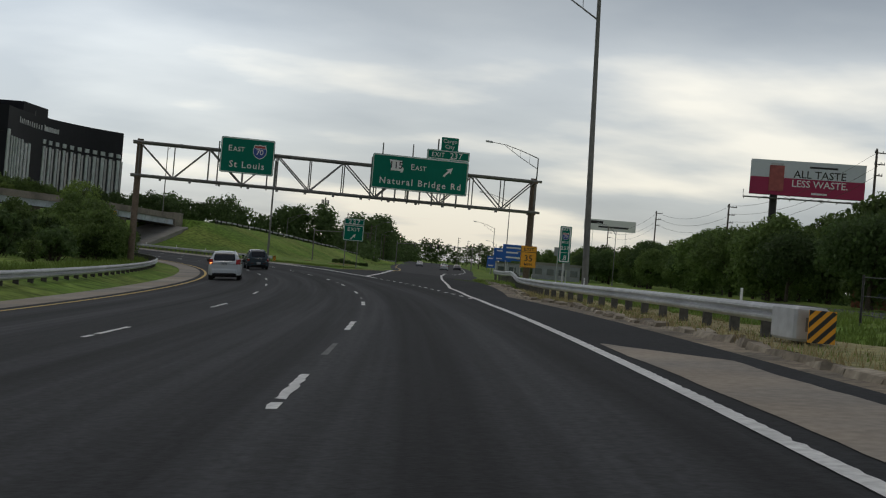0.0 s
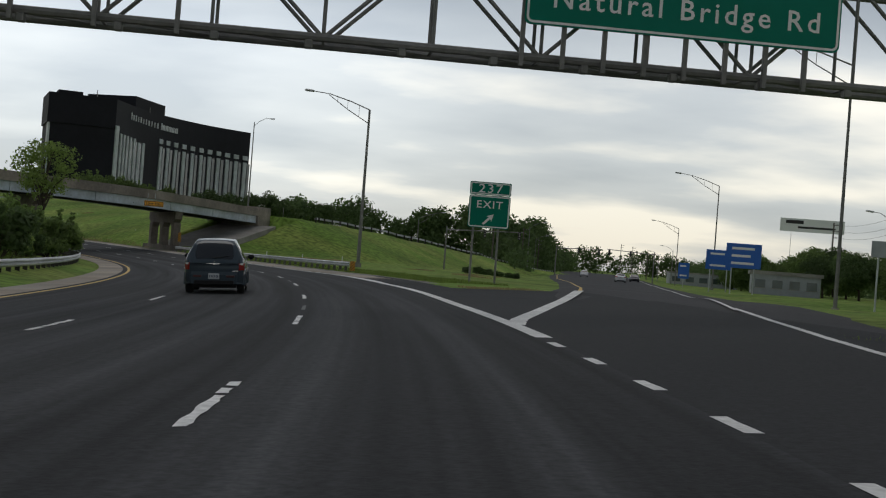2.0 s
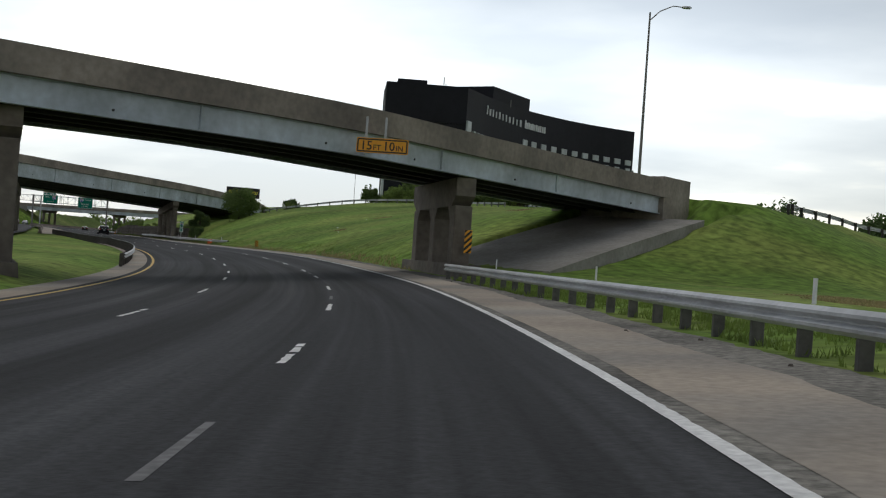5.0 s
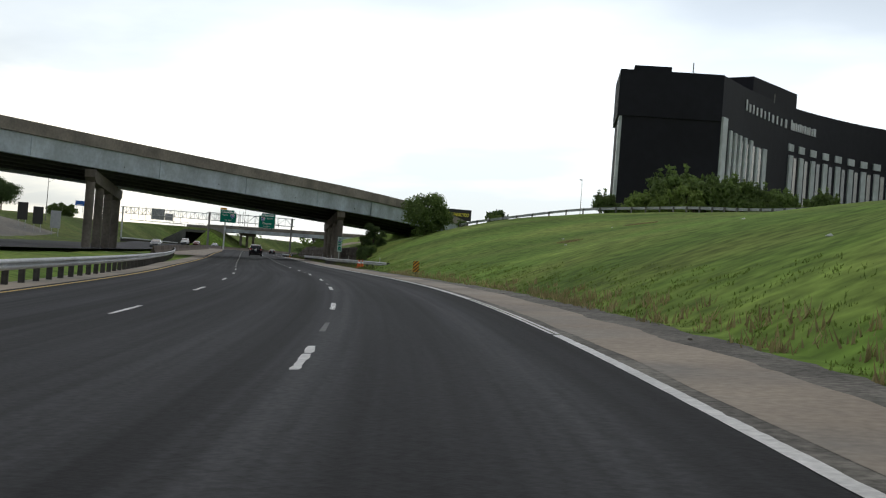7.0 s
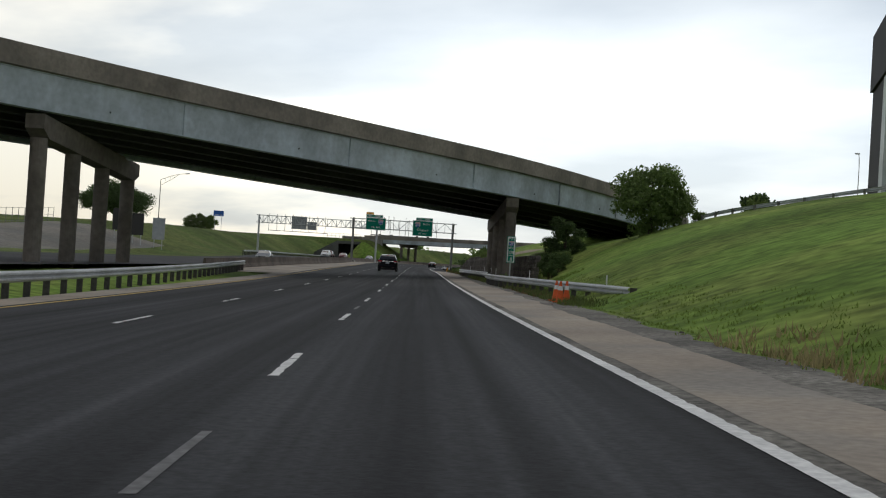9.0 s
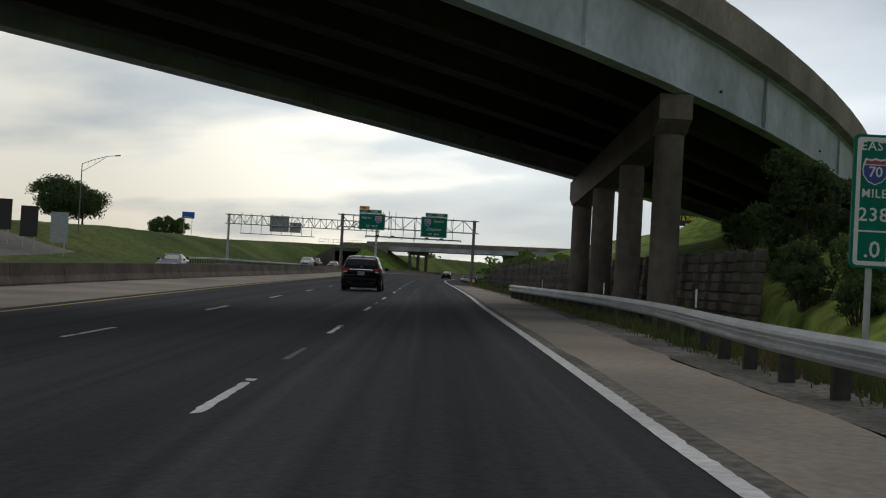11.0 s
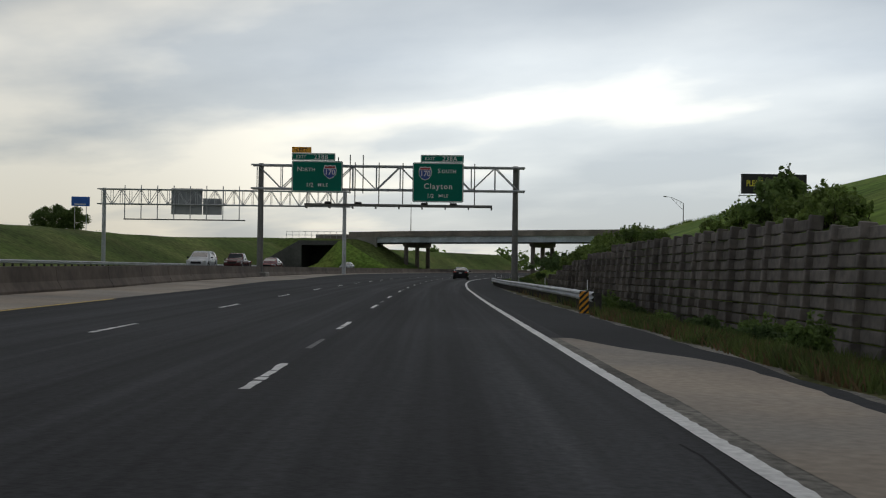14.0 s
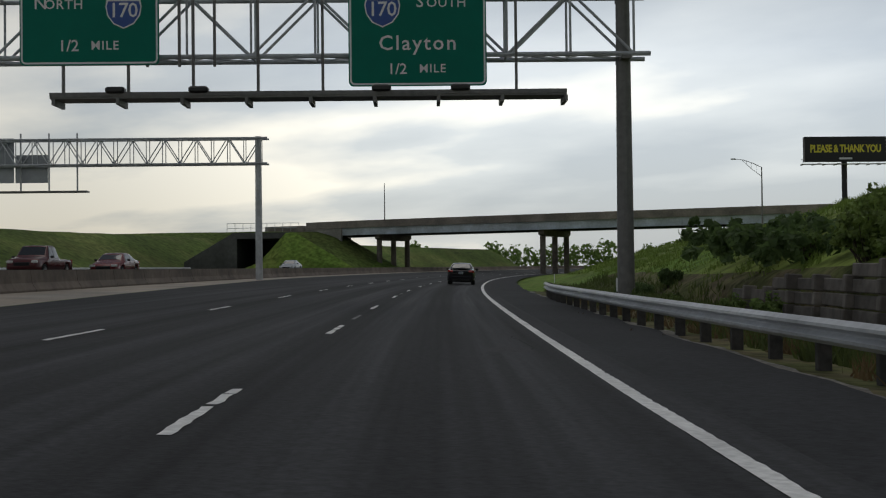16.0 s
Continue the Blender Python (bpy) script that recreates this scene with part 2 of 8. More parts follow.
M["sign_green"] = surface("sign_green", (0.0, 0.185, 0.125), 0.5, spec=0.15, grain=0.05, scale=2.0, big=0.08, bump=0)
M["sign_white"] = surface("sign_white", (0.80, 0.81, 0.80), 0.5, grain=0.04, bump=0)
M["sign_blue"] = surface("sign_blue", (0.010, 0.12, 0.52), 0.45, grain=0.05, bump=0)
M["shield_blue"] = surface("shield_blue", (0.02, 0.08, 0.33), 0.45, grain=0.05, bump=0)
M["shield_red"] = surface("shield_red", (0.42, 0.045, 0.05), 0.45, grain=0.05, bump=0)
M["sign_yellow"] = surface("sign_yellow", (0.88, 0.39, 0.015), 0.5, grain=0.05, bump=0)
M["sign_black"] = surface("sign_black", (0.012, 0.012, 0.012), 0.5, grain=0.05, bump=0)
M["sign_back"] = surface("sign_back_aluminium", (0.33, 0.35, 0.37), 0.5, metal=0.4, grain=0.1, scale=2.0, bump=0.03)
M["hotel_black"] = surface("hotel_cladding", (0.0135, 0.0138, 0.019), 0.7, spec=0.2, grain=0.12, scale=0.7, big=0.2, big_scale=0.12, bump=0)
M["hotel_rib"] = surface("hotel_light_rib", (0.42, 0.46, 0.47), 0.5, grain=0.12, scale=0.6, big=0.15, bump=0)
M["hotel_glass"] = surface("hotel_window_glass", (0.09, 0.115, 0.12), 0.15, metal=0.0, grain=0.3, scale=0.35, bump=0, spec=0.8)
M["bark"] = surface("bark", (0.07, 0.055, 0.042), 0.95, grain=0.35, scale=7.0, bump=0.5)
M["leaf"] = surface("leaf", (0.145, 0.215, 0.06), 0.7, grain=0.25, scale=2.0, vary=0.45, bump=0, leaf=0.5)
M["leaf_dark"] = surface("leaf_dark", (0.095, 0.150, 0.05), 0.75, grain=0.25, scale=2.0, vary=0.45, bump=0, leaf=0.5)
M["leaf_bright"] = surface("leaf_bright", (0.20, 0.28, 0.068), 0.7, grain=0.25, scale=2.0, vary=0.4, bump=0, leaf=0.4)
M["leaf_straw"] = surface("leaf_straw", (0.36, 0.295, 0.15), 0.9, grain=0.25, scale=2.0, vary=0.4, bump=0, leaf=0.3)
M["apron"] = surface("bare_apron_ground", (0.20, 0.185, 0.155), 0.95, grain=0.25, scale=1.5, big=0.3, big_scale=0.06, second=(0.15, 0.145, 0.13), bump=0.4)
M["dirt"] = surface("tan_dirt", (0.25, 0.205, 0.15), 0.95, grain=0.4, scale=8.0, big=0.35, big_scale=0.8, second=(0.17, 0.145, 0.11), bump=0.6)
M["blade_dark"] = surface("weed_blade", (0.125, 0.165, 0.046), 0.85, grain=0.35, scale=0.8, vary=0.35, bump=0, leaf=0.3)
M["blade_brown"] = surface("withered_weed", (0.21, 0.145, 0.07), 0.9, grain=0.3, scale=0.8, vary=0.35, bump=0, leaf=0.3)
M["verge"] = surface("weedy_verge_soil", (0.085, 0.095, 0.034), 0.95, grain=0.5, scale=3.0, big=0.4, big_scale=0.5, second=(0.13, 0.11, 0.065), bump=0.8, spec=0.1)
M["blade"] = surface("grass_blade", (0.19, 0.265, 0.058), 0.8, grain=0.3, scale=0.8, vary=0.18, bump=0, leaf=0.4)

# ---------------------------------------------------------------- mesh tools
class Shape:
    """Collects boxes, tubes and sheets into one mesh."""

    def __init__(self):
        self.v, self.f = [], []

    def add(self, verts, faces, m=None):
        o = len(self.v)
        self.v += [tuple(m @ Vector(p)) if m is not None else tuple(p) for p in verts]
        self.f += [tuple(o + i for i in f) for f in faces]
        return self

    def box(self, lo, hi, m=None, bev=0.0):
        (x0, y0, z0), (x1, y1, z1) = lo, hi
        if bev:
            b = min(bev, (x1 - x0) / 2.1, (y1 - y0) / 2.1, (z1 - z0) / 2.1)
            ring = lambda z, k: [(x0 + b * (1 + k), y0 + k * b, z), (x1 - b * (1 + k), y0 + k * b, z), (x1 - k * b, y0 + b * (1 + k), z), (x1 - k * b, y1 - b * (1 + k), z), (x1 - b * (1 + k), y1 - k * b, z), (x0 + b * (1 + k), y1 - k * b, z), (x0 + k * b, y1 - b * (1 + k), z), (x0 + k * b, y0 + b * (1 + k), z)]
            rings = [ring(z0, 1), ring(z0 + b, 0), ring(z1 - b, 0), ring(z1, 1)]
            return self.rings(rings, m)
        v = [(x, y, z) for z in (z0, z1) for y in (y0, y1) for x in (x0, x1)]
        return self.add(v, [(0, 2, 3, 1), (4, 5, 7, 6), (0, 1, 5, 4), (2, 6, 7, 3), (1, 3, 7, 5), (0, 4, 6, 2)], m)

    def rings(self, rings, m=None, close=True, caps=True):
        n = len(rings[0])
        v = [p for r in rings for p in r]
        f = []
        for k in range(len(rings) - 1):
            for i in range(n if close else n - 1):
                j = (i + 1) % n
                f.append((k * n + i, k * n + j, (k + 1) * n + j, (k + 1) * n + i))
        if caps and close:
            f.append(tuple(reversed(range(n))))
            f.append(tuple((len(rings) - 1) * n + i for i in range(n)))
        return self.add(v, f, m)

    def tube(self, a, b, r0, r1=None, n=8):
        a, b = Vector(a), Vector(b)
        r1 = r0 if r1 is None else r1
        d = (b - a).normalized()
        u = d.orthogonal().normalized()
        w = d.cross(u)
        rg = lambda c, r: [c + (u * math.cos(2 * math.pi * i / n) + w * math.sin(2 * math.pi * i / n)) * r for i in range(n)]
        return self.rings([rg(a, r0), rg(b, r1)])

    def path(self, pts, radii, n=7):
        pts = [Vector(p) for p in pts]
        rings = []
        for k, p in enumerate(pts):
            d = (pts[min(k + 1, len(pts) - 1)] - pts[max(k - 1, 0)]).normalized()
            u = d.cross(Vector((0.13, 0.37, 0.92))).normalized()
            w = d.cross(u)
            rings.append([p + (u * math.cos(2 * math.pi * i / n) + w * math.sin(2 * math.pi * i / n)) * radii[k] for i in range(n)])
        return self.rings(rings)

    def prism(self, poly, h, m=None):
        """A flat outline in x, z, thickened along y."""
        n = len(poly)
        v = [(x, 0, z) for x, z in poly] + [(x, h, z) for x, z in poly]
        f = [tuple(range(n)), tuple(reversed(range(n, 2 * n)))] + [(i, i + n, (i + 1) % n + n, (i + 1) % n) for i in range(n)]
        return self.add(v, f, m)

    def mesh(self, name, material=None, smooth=False):
        me = bpy.data.meshes.new(name)
        me.from_pydata(self.v, [], self.f)
        if material is not None:
            me.materials.append(material)
        if smooth:
            me.polygons.foreach_set("use_smooth", [True] * len(me.polygons))
        bm = bmesh.new()
        bm.from_mesh(me)
        bmesh.ops.recalc_face_normals(bm, faces=bm.faces)
        bm.to_mesh(me)
        bm.free()
        return me


def part(name, shape, material, parent=None, label="", smooth=False):
    me = shape if isinstance(shape, bpy.types.Mesh) else shape.mesh(name, material, smooth)
    ob = new(name, me)
    if parent is not None:
        ob.parent = parent
    if label:
        ob["label"] = label
    return ob


def thing(name, m, label, category, group="", kind=""):
    ob = new(name)
    ob.empty_display_size = 0.2
    ob.matrix_world = m
    return tagged(ob, label, category, group, kind)


def letters(text, height, m, material, parent, name="lettering", spacing=1.0, align="CENTER", bold=0.012):
    """Words in the built-in font as a thin mesh, in the x, z plane of m, facing -y."""
    cu = bpy.data.curves.new(name, "FONT")
    cu.body, cu.size, cu.align_x, cu.extrude, cu.space_character = text, height / 0.70, align, 0.004, spacing
    cu.resolution_u = 2
    cu.offset = height * bold
    tmp = bpy.data.objects.new("tmp", cu)
    scene.collection.objects.link(tmp)
    bpy.context.view_layer.update()
    me = bpy.data.meshes.new_from_object(tmp.evaluated_get(bpy.context.evaluated_depsgraph_get()))
    bpy.data.objects.remove(tmp)
    bpy.data.curves.remove(cu)
    me.materials.clear()
    me.materials.append(material)
    me.transform(m @ pose(0, 0, 0, 90))
    ob = new(name, me)
    ob.parent = parent
    return ob

# the road's centreline: heading in degrees, height and cross fall along its length
KNOT_S = [-120.00, 0.00, 30.00, 60.00, 90.00, 120.00, 150.00, 180.00, 210.00, 240.00, 265.00, 290.00, 315.00, 340.00, 370.00, 400.00, 440.00, 480.00, 495.00, 540.00, 600.00, 700.00, 900.00]
KNOT_HEADING = [0.05, 0.05, 2.25, 6.21, 11.93, 18.08, 23.57, 28.35, 33.45, 38.65, 41.96, 44.27, 43.86, 43.77, 44.45, 44.17, 44.14, 44.02, 43.58, 42.38, 39.08, 32.58, 19.58]
RISE_S = [-120.00, 0.00, 30.00, 60.00, 90.00, 120.00, 150.00, 183.00, 219.00, 255.00, 290.00, 320.00, 360.00, 400.00, 450.00, 495.00, 700.00, 900.00]
RISE_Z = [0.78, -0.00, -0.21, -0.47, -0.65, -0.77, -1.08, -1.30, -1.25, -0.95, -0.90, -0.86, -0.71, -0.51, -0.39, -0.28, 0.13, 0.53]
RISE_BANK = [3.83, 3.83, 4.06, 3.40, 2.94, 3.42, 3.01, 3.40, 3.47, 3.08, 2.39, 2.25, 1.54, 0.61, -0.65, -1.64, -2.20, -2.20]

# ---------------------------------------------------------------- the road in plan
STEP = np.arange(-120.0, 900.5, 1.0)
HEAD = np.radians(np.interp(STEP, KNOT_S, KNOT_HEADING))
PX = np.cumsum(-np.sin(HEAD)) + np.sin(HEAD) / 2
PY = np.cumsum(np.cos(HEAD)) - np.cos(HEAD) / 2
PX, PY = PX - PX[120], PY - PY[120]


def smooth_knots(s, xs, ys):
    """Knots joined softly."""
    s = np.asarray(s, float)
    return sum(np.interp(s + o, xs, ys) for o in (-9, -4.5, 0, 4.5, 9)) / 5


def road_z(s, d):
    return smooth_knots(s, RISE_S, RISE_Z) + np.tan(np.radians(smooth_knots(s, RISE_S, RISE_BANK))) * np.clip(d, -13, 13)


def plan(s, d):
    h = np.interp(s, STEP, HEAD)
    return np.interp(s, STEP, PX) + d * np.cos(h), np.interp(s, STEP, PY) + d * np.sin(h)


def at(s, d, h=0.0):
    """A place by distance along the road, metres to the right of the driven line, and height above the carriageway."""
    x, y = plan(s, d)
    return Vector((float(x), float(y), float(road_z(s, d)) + h))


def heading(s):
    return float(np.degrees(np.interp(s, STEP, HEAD)))


def to_plan(x, y):
    """The inverse of plan(), for arrays."""
    x, y = np.atleast_1d(np.asarray(x, float)), np.atleast_1d(np.asarray(y, float))
    k = np.argmin((PX[None, ::2] - x[:, None]) ** 2 + (PY[None, ::2] - y[:, None]) ** 2, axis=1) * 2
    ox, oy = x - PX[k], y - PY[k]
    h = HEAD[k]
    return STEP[k] + (-np.sin(h) * ox + np.cos(h) * oy), np.cos(h) * ox + np.sin(h) * oy


# ---------------------------------------------------------------- the ground: hills and embankments beside the road
# exit road, heading straight on
RAMP_X0, RAMP_X1, RAMP_Y = -3.2, 2.6, 104.0


def ramp_z(y):
    return np.interp(y, [80, 104, 150, 250, 700], [-0.25, -0.22, -0.6, -1.2, -1.2])


RAMP_L = [(60, 0.2), (84, -2.5), (95, -3.0), (104, -3.4), (130, -3.4), (180, -4.5), (240, -7), (330, -9), (650, -11)]
RAMP_R = [(60, 1.0), (84, 1.7), (95, 2.3), (104, 2.4), (130, 2.9), (180, 4.5), (240, 7), (330, 9), (650, 11)]


def soft_max(a, b, k=1.2):
    return np.maximum(a, b) + k * np.exp(-np.abs(a - b) / k) * 0.35


def ridge(x, y, line, top, width, slope):
    """An embankment along a line in plan: flat on top, falling off to both sides."""
    best = np.full(x.shape, -99.0)
    for (ax, ay, az), (bx, by, bz) in zip(line[:-1], line[1:]):
        ux, uy = bx - ax, by - ay
        q = np.clip(((x - ax) * ux + (y - ay) * uy) / (ux * ux + uy * uy), 0, 1)
        off = np.hypot(x - ax - q * ux, y - ay - q * uy)
        best = np.maximum(best, az + q * (bz - az) + top - np.maximum(off - width, 0) / slope)
    return best


HILL_S = [-120, 60, 130, 180, 222, 231, 260, 300, 340, 370, 400, 424, 455, 480, 505, 530, 560, 600, 640, 690, 900]
HILL_TOP = [0.3, 0.3, 0.0, 0.2, 0.3, 6.0, 7.9, 9.8, 9.3, 9.6, 9.7, 10.7, 11.6, 9.6, 9.2, 9.7, 5.3, 7.6, 7.8, 8.1, 8.3]
HILL_RUN = [1.1, 1.1, 0.5, 0.7, 5.0, 8.3, 18.1, 28.1, 17.0, 22.2, 35.6, 43.7, 33.2, 23.0, 23.1, 17.2, 14.1, 19.0, 27.1, 35.3, 43.5]
HILL_FOOT = [6.5, 9, 5, 5.0, 5.2, 5.2, 5.2, 5.2, 6.0, 9.3, 9.15, 9.1, 9.05, 9.0, 8.7, 8.2, 6.5, 7, 8, 9, 9]
WALL_S = [-120, 372, 382, 400, 424, 455, 480, 505, 530, 560, 900]
WALL_TOP = [0, 0, 1.8, 1.95, 2.0, 2.1, 2.3, 1.8, 0.4, 0, 0]
LEFT_S = [-120, 0, 100, 160, 230, 300, 360, 420, 480, 520, 560, 640, 720, 900]
LEFT_TOP = [0.5, 0.5, 1.5, 0.5, 0.5, 1.0, 1.2, 2.0, 3.5, 5.0, 5.8, 6.2, 7.0, 7.0]
LEFT_FOOT = [-14, -15, -18, -20, -42, -42, -42, -42, -40, -38, -40, -44, -46, -46]
LEFT_CREST = [-60, -60, -60, -60, -70, -70, -70, -70, -66, -60, -60, -62, -62, -62]
ABUT_A = [(-49.0, 235.5, 5.0), (-42.0, 268.0, 4.2), (-30.0, 320.0, 2.0), (-18.0, 390.0, -0.8), (-12.0, 430.0, -1.4)]


ABUT_C = [(-470.0, 520.0, 8.4), (-440.0, 549.0, 8.6), (-423.0, 562.0, 8.4), (-404.0, 539.0, 0.6)]
ABUT_B = [(-182.0, 377.0, 6.6), (-192.0, 398.0, 7.6), (-205.0, 430.0, 9.0)]


PAVE_FOOT, PAVE_RISE = -0.45, 3.6


def paving_edges(x):
    """The slope paving's lower and upper edge, as y over x."""
    return 215.0 - (x + 58.2) * (6.0 / 9.4), 228.7 - (x + 53.8) * (1.7 / 8.2)


def paving_v(x, y):
    lo, hi = paving_edges(x)
    return (y - lo) / (hi - lo)


BAR_S = [366, 372, 400, 440, 480, 508, 532, 584, 700, 900]
BAR_D = [-15.5, -15.2, -14.6, -13.4, -12.6, -13.6, -15.0, -16.8, -20, -22]


def opposite_lift(s):
    """How far the oncoming carriageway stands above this one."""
    q = np.clip((np.asarray(s, float) - 430) / 100, 0, 1)
    return 0.85 * (3 * q**2 - 2 * q**3)


def ground_z(s, d):
    s, d = np.asarray(s, float), np.asarray(d, float)
    x, y = plan(s, d)
    flat = road_z(s, d)
    z = flat - 0.18
    # right-hand slopes
    foot, top, lift = smooth_knots(s, HILL_S, HILL_FOOT), smooth_knots(s, HILL_S, HILL_TOP), smooth_knots(s, WALL_S, WALL_TOP)
    swell = smooth_knots(s, [-120, 340, 370, 382, 900], [0, 0, 1.8, 1.8, 1.8]) * np.clip((560 - s) / 60, 0, 1)
    run = np.maximum(d - foot, 0)
    climb = top * (1 - np.exp(-run / smooth_knots(s, HILL_S, HILL_RUN)))
    right = smooth_knots(s, RISE_S, RISE_Z) + np.tan(np.radians(smooth_knots(s, RISE_S, RISE_BANK))) * np.minimum(d, 13) * 0.55 + 0.02
    right = np.where(d > foot + 0.05, right + lift * (1 - np.exp(-run / 0.15)) + np.maximum(swell - lift, 0) * np.clip(run / 11, 0, 1) + climb, right)
    sunk = 0.55 * np.clip((s - 365) / 12, 0, 1) * np.clip((530 - s) / 15, 0, 1) * np.clip((d - 4.6) / 2.5, 0, 1)
    right = right - np.where(d <= foot + 0.05, sunk, 0)
    z = np.where(d > 4.35, np.where(d < 5.2, flat - 0.05, right), z)
    # the hill ends behind the hotel's thicket
    end = np.clip((d - np.interp(s, [225, 260, 300, 340, 380, 400, 460], [22, 27, 36, 56, 84, 84, 105])) / 26, 0, 1)
    end = end * end * (3 - 2 * end)
    right = right * (1 - end) - 2.5 * end
    z = np.where(d > 20, right, z)
    # left-hand slopes
    lf, lc, lt = np.interp(s, LEFT_S, LEFT_FOOT), np.interp(s, LEFT_S, LEFT_CREST), smooth_knots(s, LEFT_S, LEFT_TOP)
    q = np.clip((lf - d) / (lf - lc), 0, 1)
    left = smooth_knots(s, RISE_S, RISE_Z) + opposite_lift(s) * np.clip((np.interp(s, BAR_S, BAR_D) - 0.4 - d) / 1.4, 0, 1) - 0.35 + lt * (3 * q**2 - 2 * q**3)
    q2 = np.clip((-9.6 - d) / 3.0, 0, 1)
    z = np.where(d < -9.6, (flat - 0.18) * (1 - q2) + left * q2, z)
    # exit road and the embankment that carries the first bridge's ramp
    rl = np.interp(y, [p[0] for p in RAMP_L], [p[1] for p in RAMP_L])
    rr = np.interp(y, [p[0] for p in RAMP_R], [p[1] for p in RAMP_R])
    away = np.maximum(np.maximum(rl - x, x - rr), 0)
    w = np.where((y > 84) & (d > 3.0), np.clip(1 - (away - 1.0) / 7.0, 0, 1), 0)
    plain = np.where((s < 240) & (d > 30), ramp_z(y) + 0.1, z)
    blend = np.clip((d - 25) / 20, 0, 1) * np.where(s < 235, 1, 0)
    z = z * (1 - blend) + plain * blend
    ease = np.clip((y - 96) / 26.0, 0, 1)
    paved = flat * (1 - ease) + ramp_z(y) * ease
    z = z * (1 - w) + (paved - 0.12) * w
    gore = np.interp(s, [55, 62, 85, 107, 109, 117], [3, 6.5, 9.5, 8.6, 4.5, 2.5])
    z = np.where((s > 55) & (s < 117) & (d > 0) & (d < gore), np.minimum(z, flat - 0.13), z)
    bank = ridge(x, y, ABUT_A, 0.0, 5.5, 2.6)
    bank = np.maximum(bank, ridge(x, y, ABUT_B, 0.0, 6.0, 1.4))
    low = (s > 355) & (d < 9.2)
    bank = np.where(low, -9.0, bank)
    z = np.where(d > 5.2, np.where(w > 0.99, z, soft_max(z, bank - 0.4, 0.6)), z)
    far_bank = ridge(x, y, ABUT_C, 0.0, 3.5, 1.7)
    z = np.where((s > 540) & (d < -18.5), np.maximum(z, far_bank), z)
    # kept clear under the slope paving at the bridge's end
    v = paving_v(x, y)
    west, east = -58.2 + 4.4 * v, -48.8 + 3.2 * v
    under = np.minimum(z, PAVE_FOOT + PAVE_RISE * np.clip(v, 0, 1) - 0.75 * np.clip(v * 6, 0.15, 1))
    z = np.where((v > 0.0) & (v < 1.15) & (x > west - 0.15) & (x < east + 0.3), under, z)
    bumps = np.sin(x * 0.31 + 1.3 * np.sin(y * 0.17)) * np.sin(y * 0.27) * 0.09
    off = np.maximum(np.maximum(d - 6, -14 - d), 0)
    return z + bumps * np.clip(off / 5, 0, 1) * np.clip(1 - w, 0, 1)


def ground_at(x, y):
    s, d = to_plan(x, y)
    return float(ground_z(s, d)[0])


def grid_object(name, ss, ds, material, zfun, kind="structure", label="", category=""):
    S2, D2 = np.meshgrid(ss, ds, indexing="ij")
    X, Y = plan(S2, D2)
    Z = zfun(S2, D2)
    n, m = S2.shape
    me = bpy.data.meshes.new(name)
    verts = np.stack([X, Y, Z], -1).reshape(-1, 3)
    i = np.arange(n * m).reshape(n, m)
    faces = np.stack([i[:-1, :-1], i[:-1, 1:], i[1:, 1:], i[1:, :-1]], -1).reshape(-1, 4)
    me.from_pydata(verts.tolist(), [], faces.tolist())
    me.materials.append(material)
    me.polygons.foreach_set("use_smooth", [True] * len(me.polygons))
    uv = me.uv_layers.new(name="lane")
    flat_uv = np.stack([D2, S2], -1).reshape(-1, 2)[faces.reshape(-1)]
    uv.data.foreach_set("uv", flat_uv.reshape(-1))
    ob = new(name, me)
    return tagged(ob, label, category, kind=kind)


GROUND_D = sorted({round(v, 2) for v in [-300, -220, -160, -120, -95, -80, -72, -66, -60, -55, -50, -46, -42, -38, -34, -30, -26, -22, -19, -16, -14.5, -13.4, -12.6, -11.5, -10.5, -9.6, -8.8, -4, 0, 3.6, 4.3, 4.4, 5.1, 5.25, 5.6, 6.0]
                   + [6.5 + 0.5 * k for k in range(3)] + [8.0 + 0.2 * k for k in range(9)] + [10.2 + 0.8 * k for k in range(13)] + [21 + 2 * k for k in range(15)] + [52 + 4 * k for k in range(14)] + [110, 120, 130, 145, 160, 180, 210, 250, 300, 370, 460, 600]})
GROUND_S = np.concatenate([np.arange(-120, 205, 2.5), np.arange(205, 238, 0.6), np.arange(238, 899, 2.5)])
ground = grid_object("ground", GROUND_S, GROUND_D, M["grass"], ground_z, label="mown green grass slopes with dry patches beside the motorway", category="ground")
ground.data.materials.append(M["grass_rough"])
ground.data.materials.append(M["verge"])
ground.data.materials.append(M["apron"])
ground.data.materials.append(M["asphalt_ramp"])
for poly in ground.data.polygons:
    lane_uv = ground.data.uv_layers["lane"].data[poly.loop_start].uv
    poly.material_index = 4 if 10.3 < lane_uv[0] < 24 and -60 < lane_uv[1] < 64 else 3 if -68 < lane_uv[0] < -46 and 385 < lane_uv[1] < 498 else 1 if lane_uv[0] < -30 and lane_uv[1] > 330 else 2 if 3.4 < lane_uv[0] < (8.9 if lane_uv[1] > 374 else 5.5) and 346 < lane_uv[1] < 560 else 0
plain = Shape()
plain.add([(-4800, -4800, -3.2), (4800, -4800, -3.2), (4800, 4800, -3.2), (-4800, 4800, -3.2)], [(0, 1, 2, 3)])
tagged(part("far_ground", plain, M["grass"]), "flat green land reaching to the horizon", "ground", kind="structure")

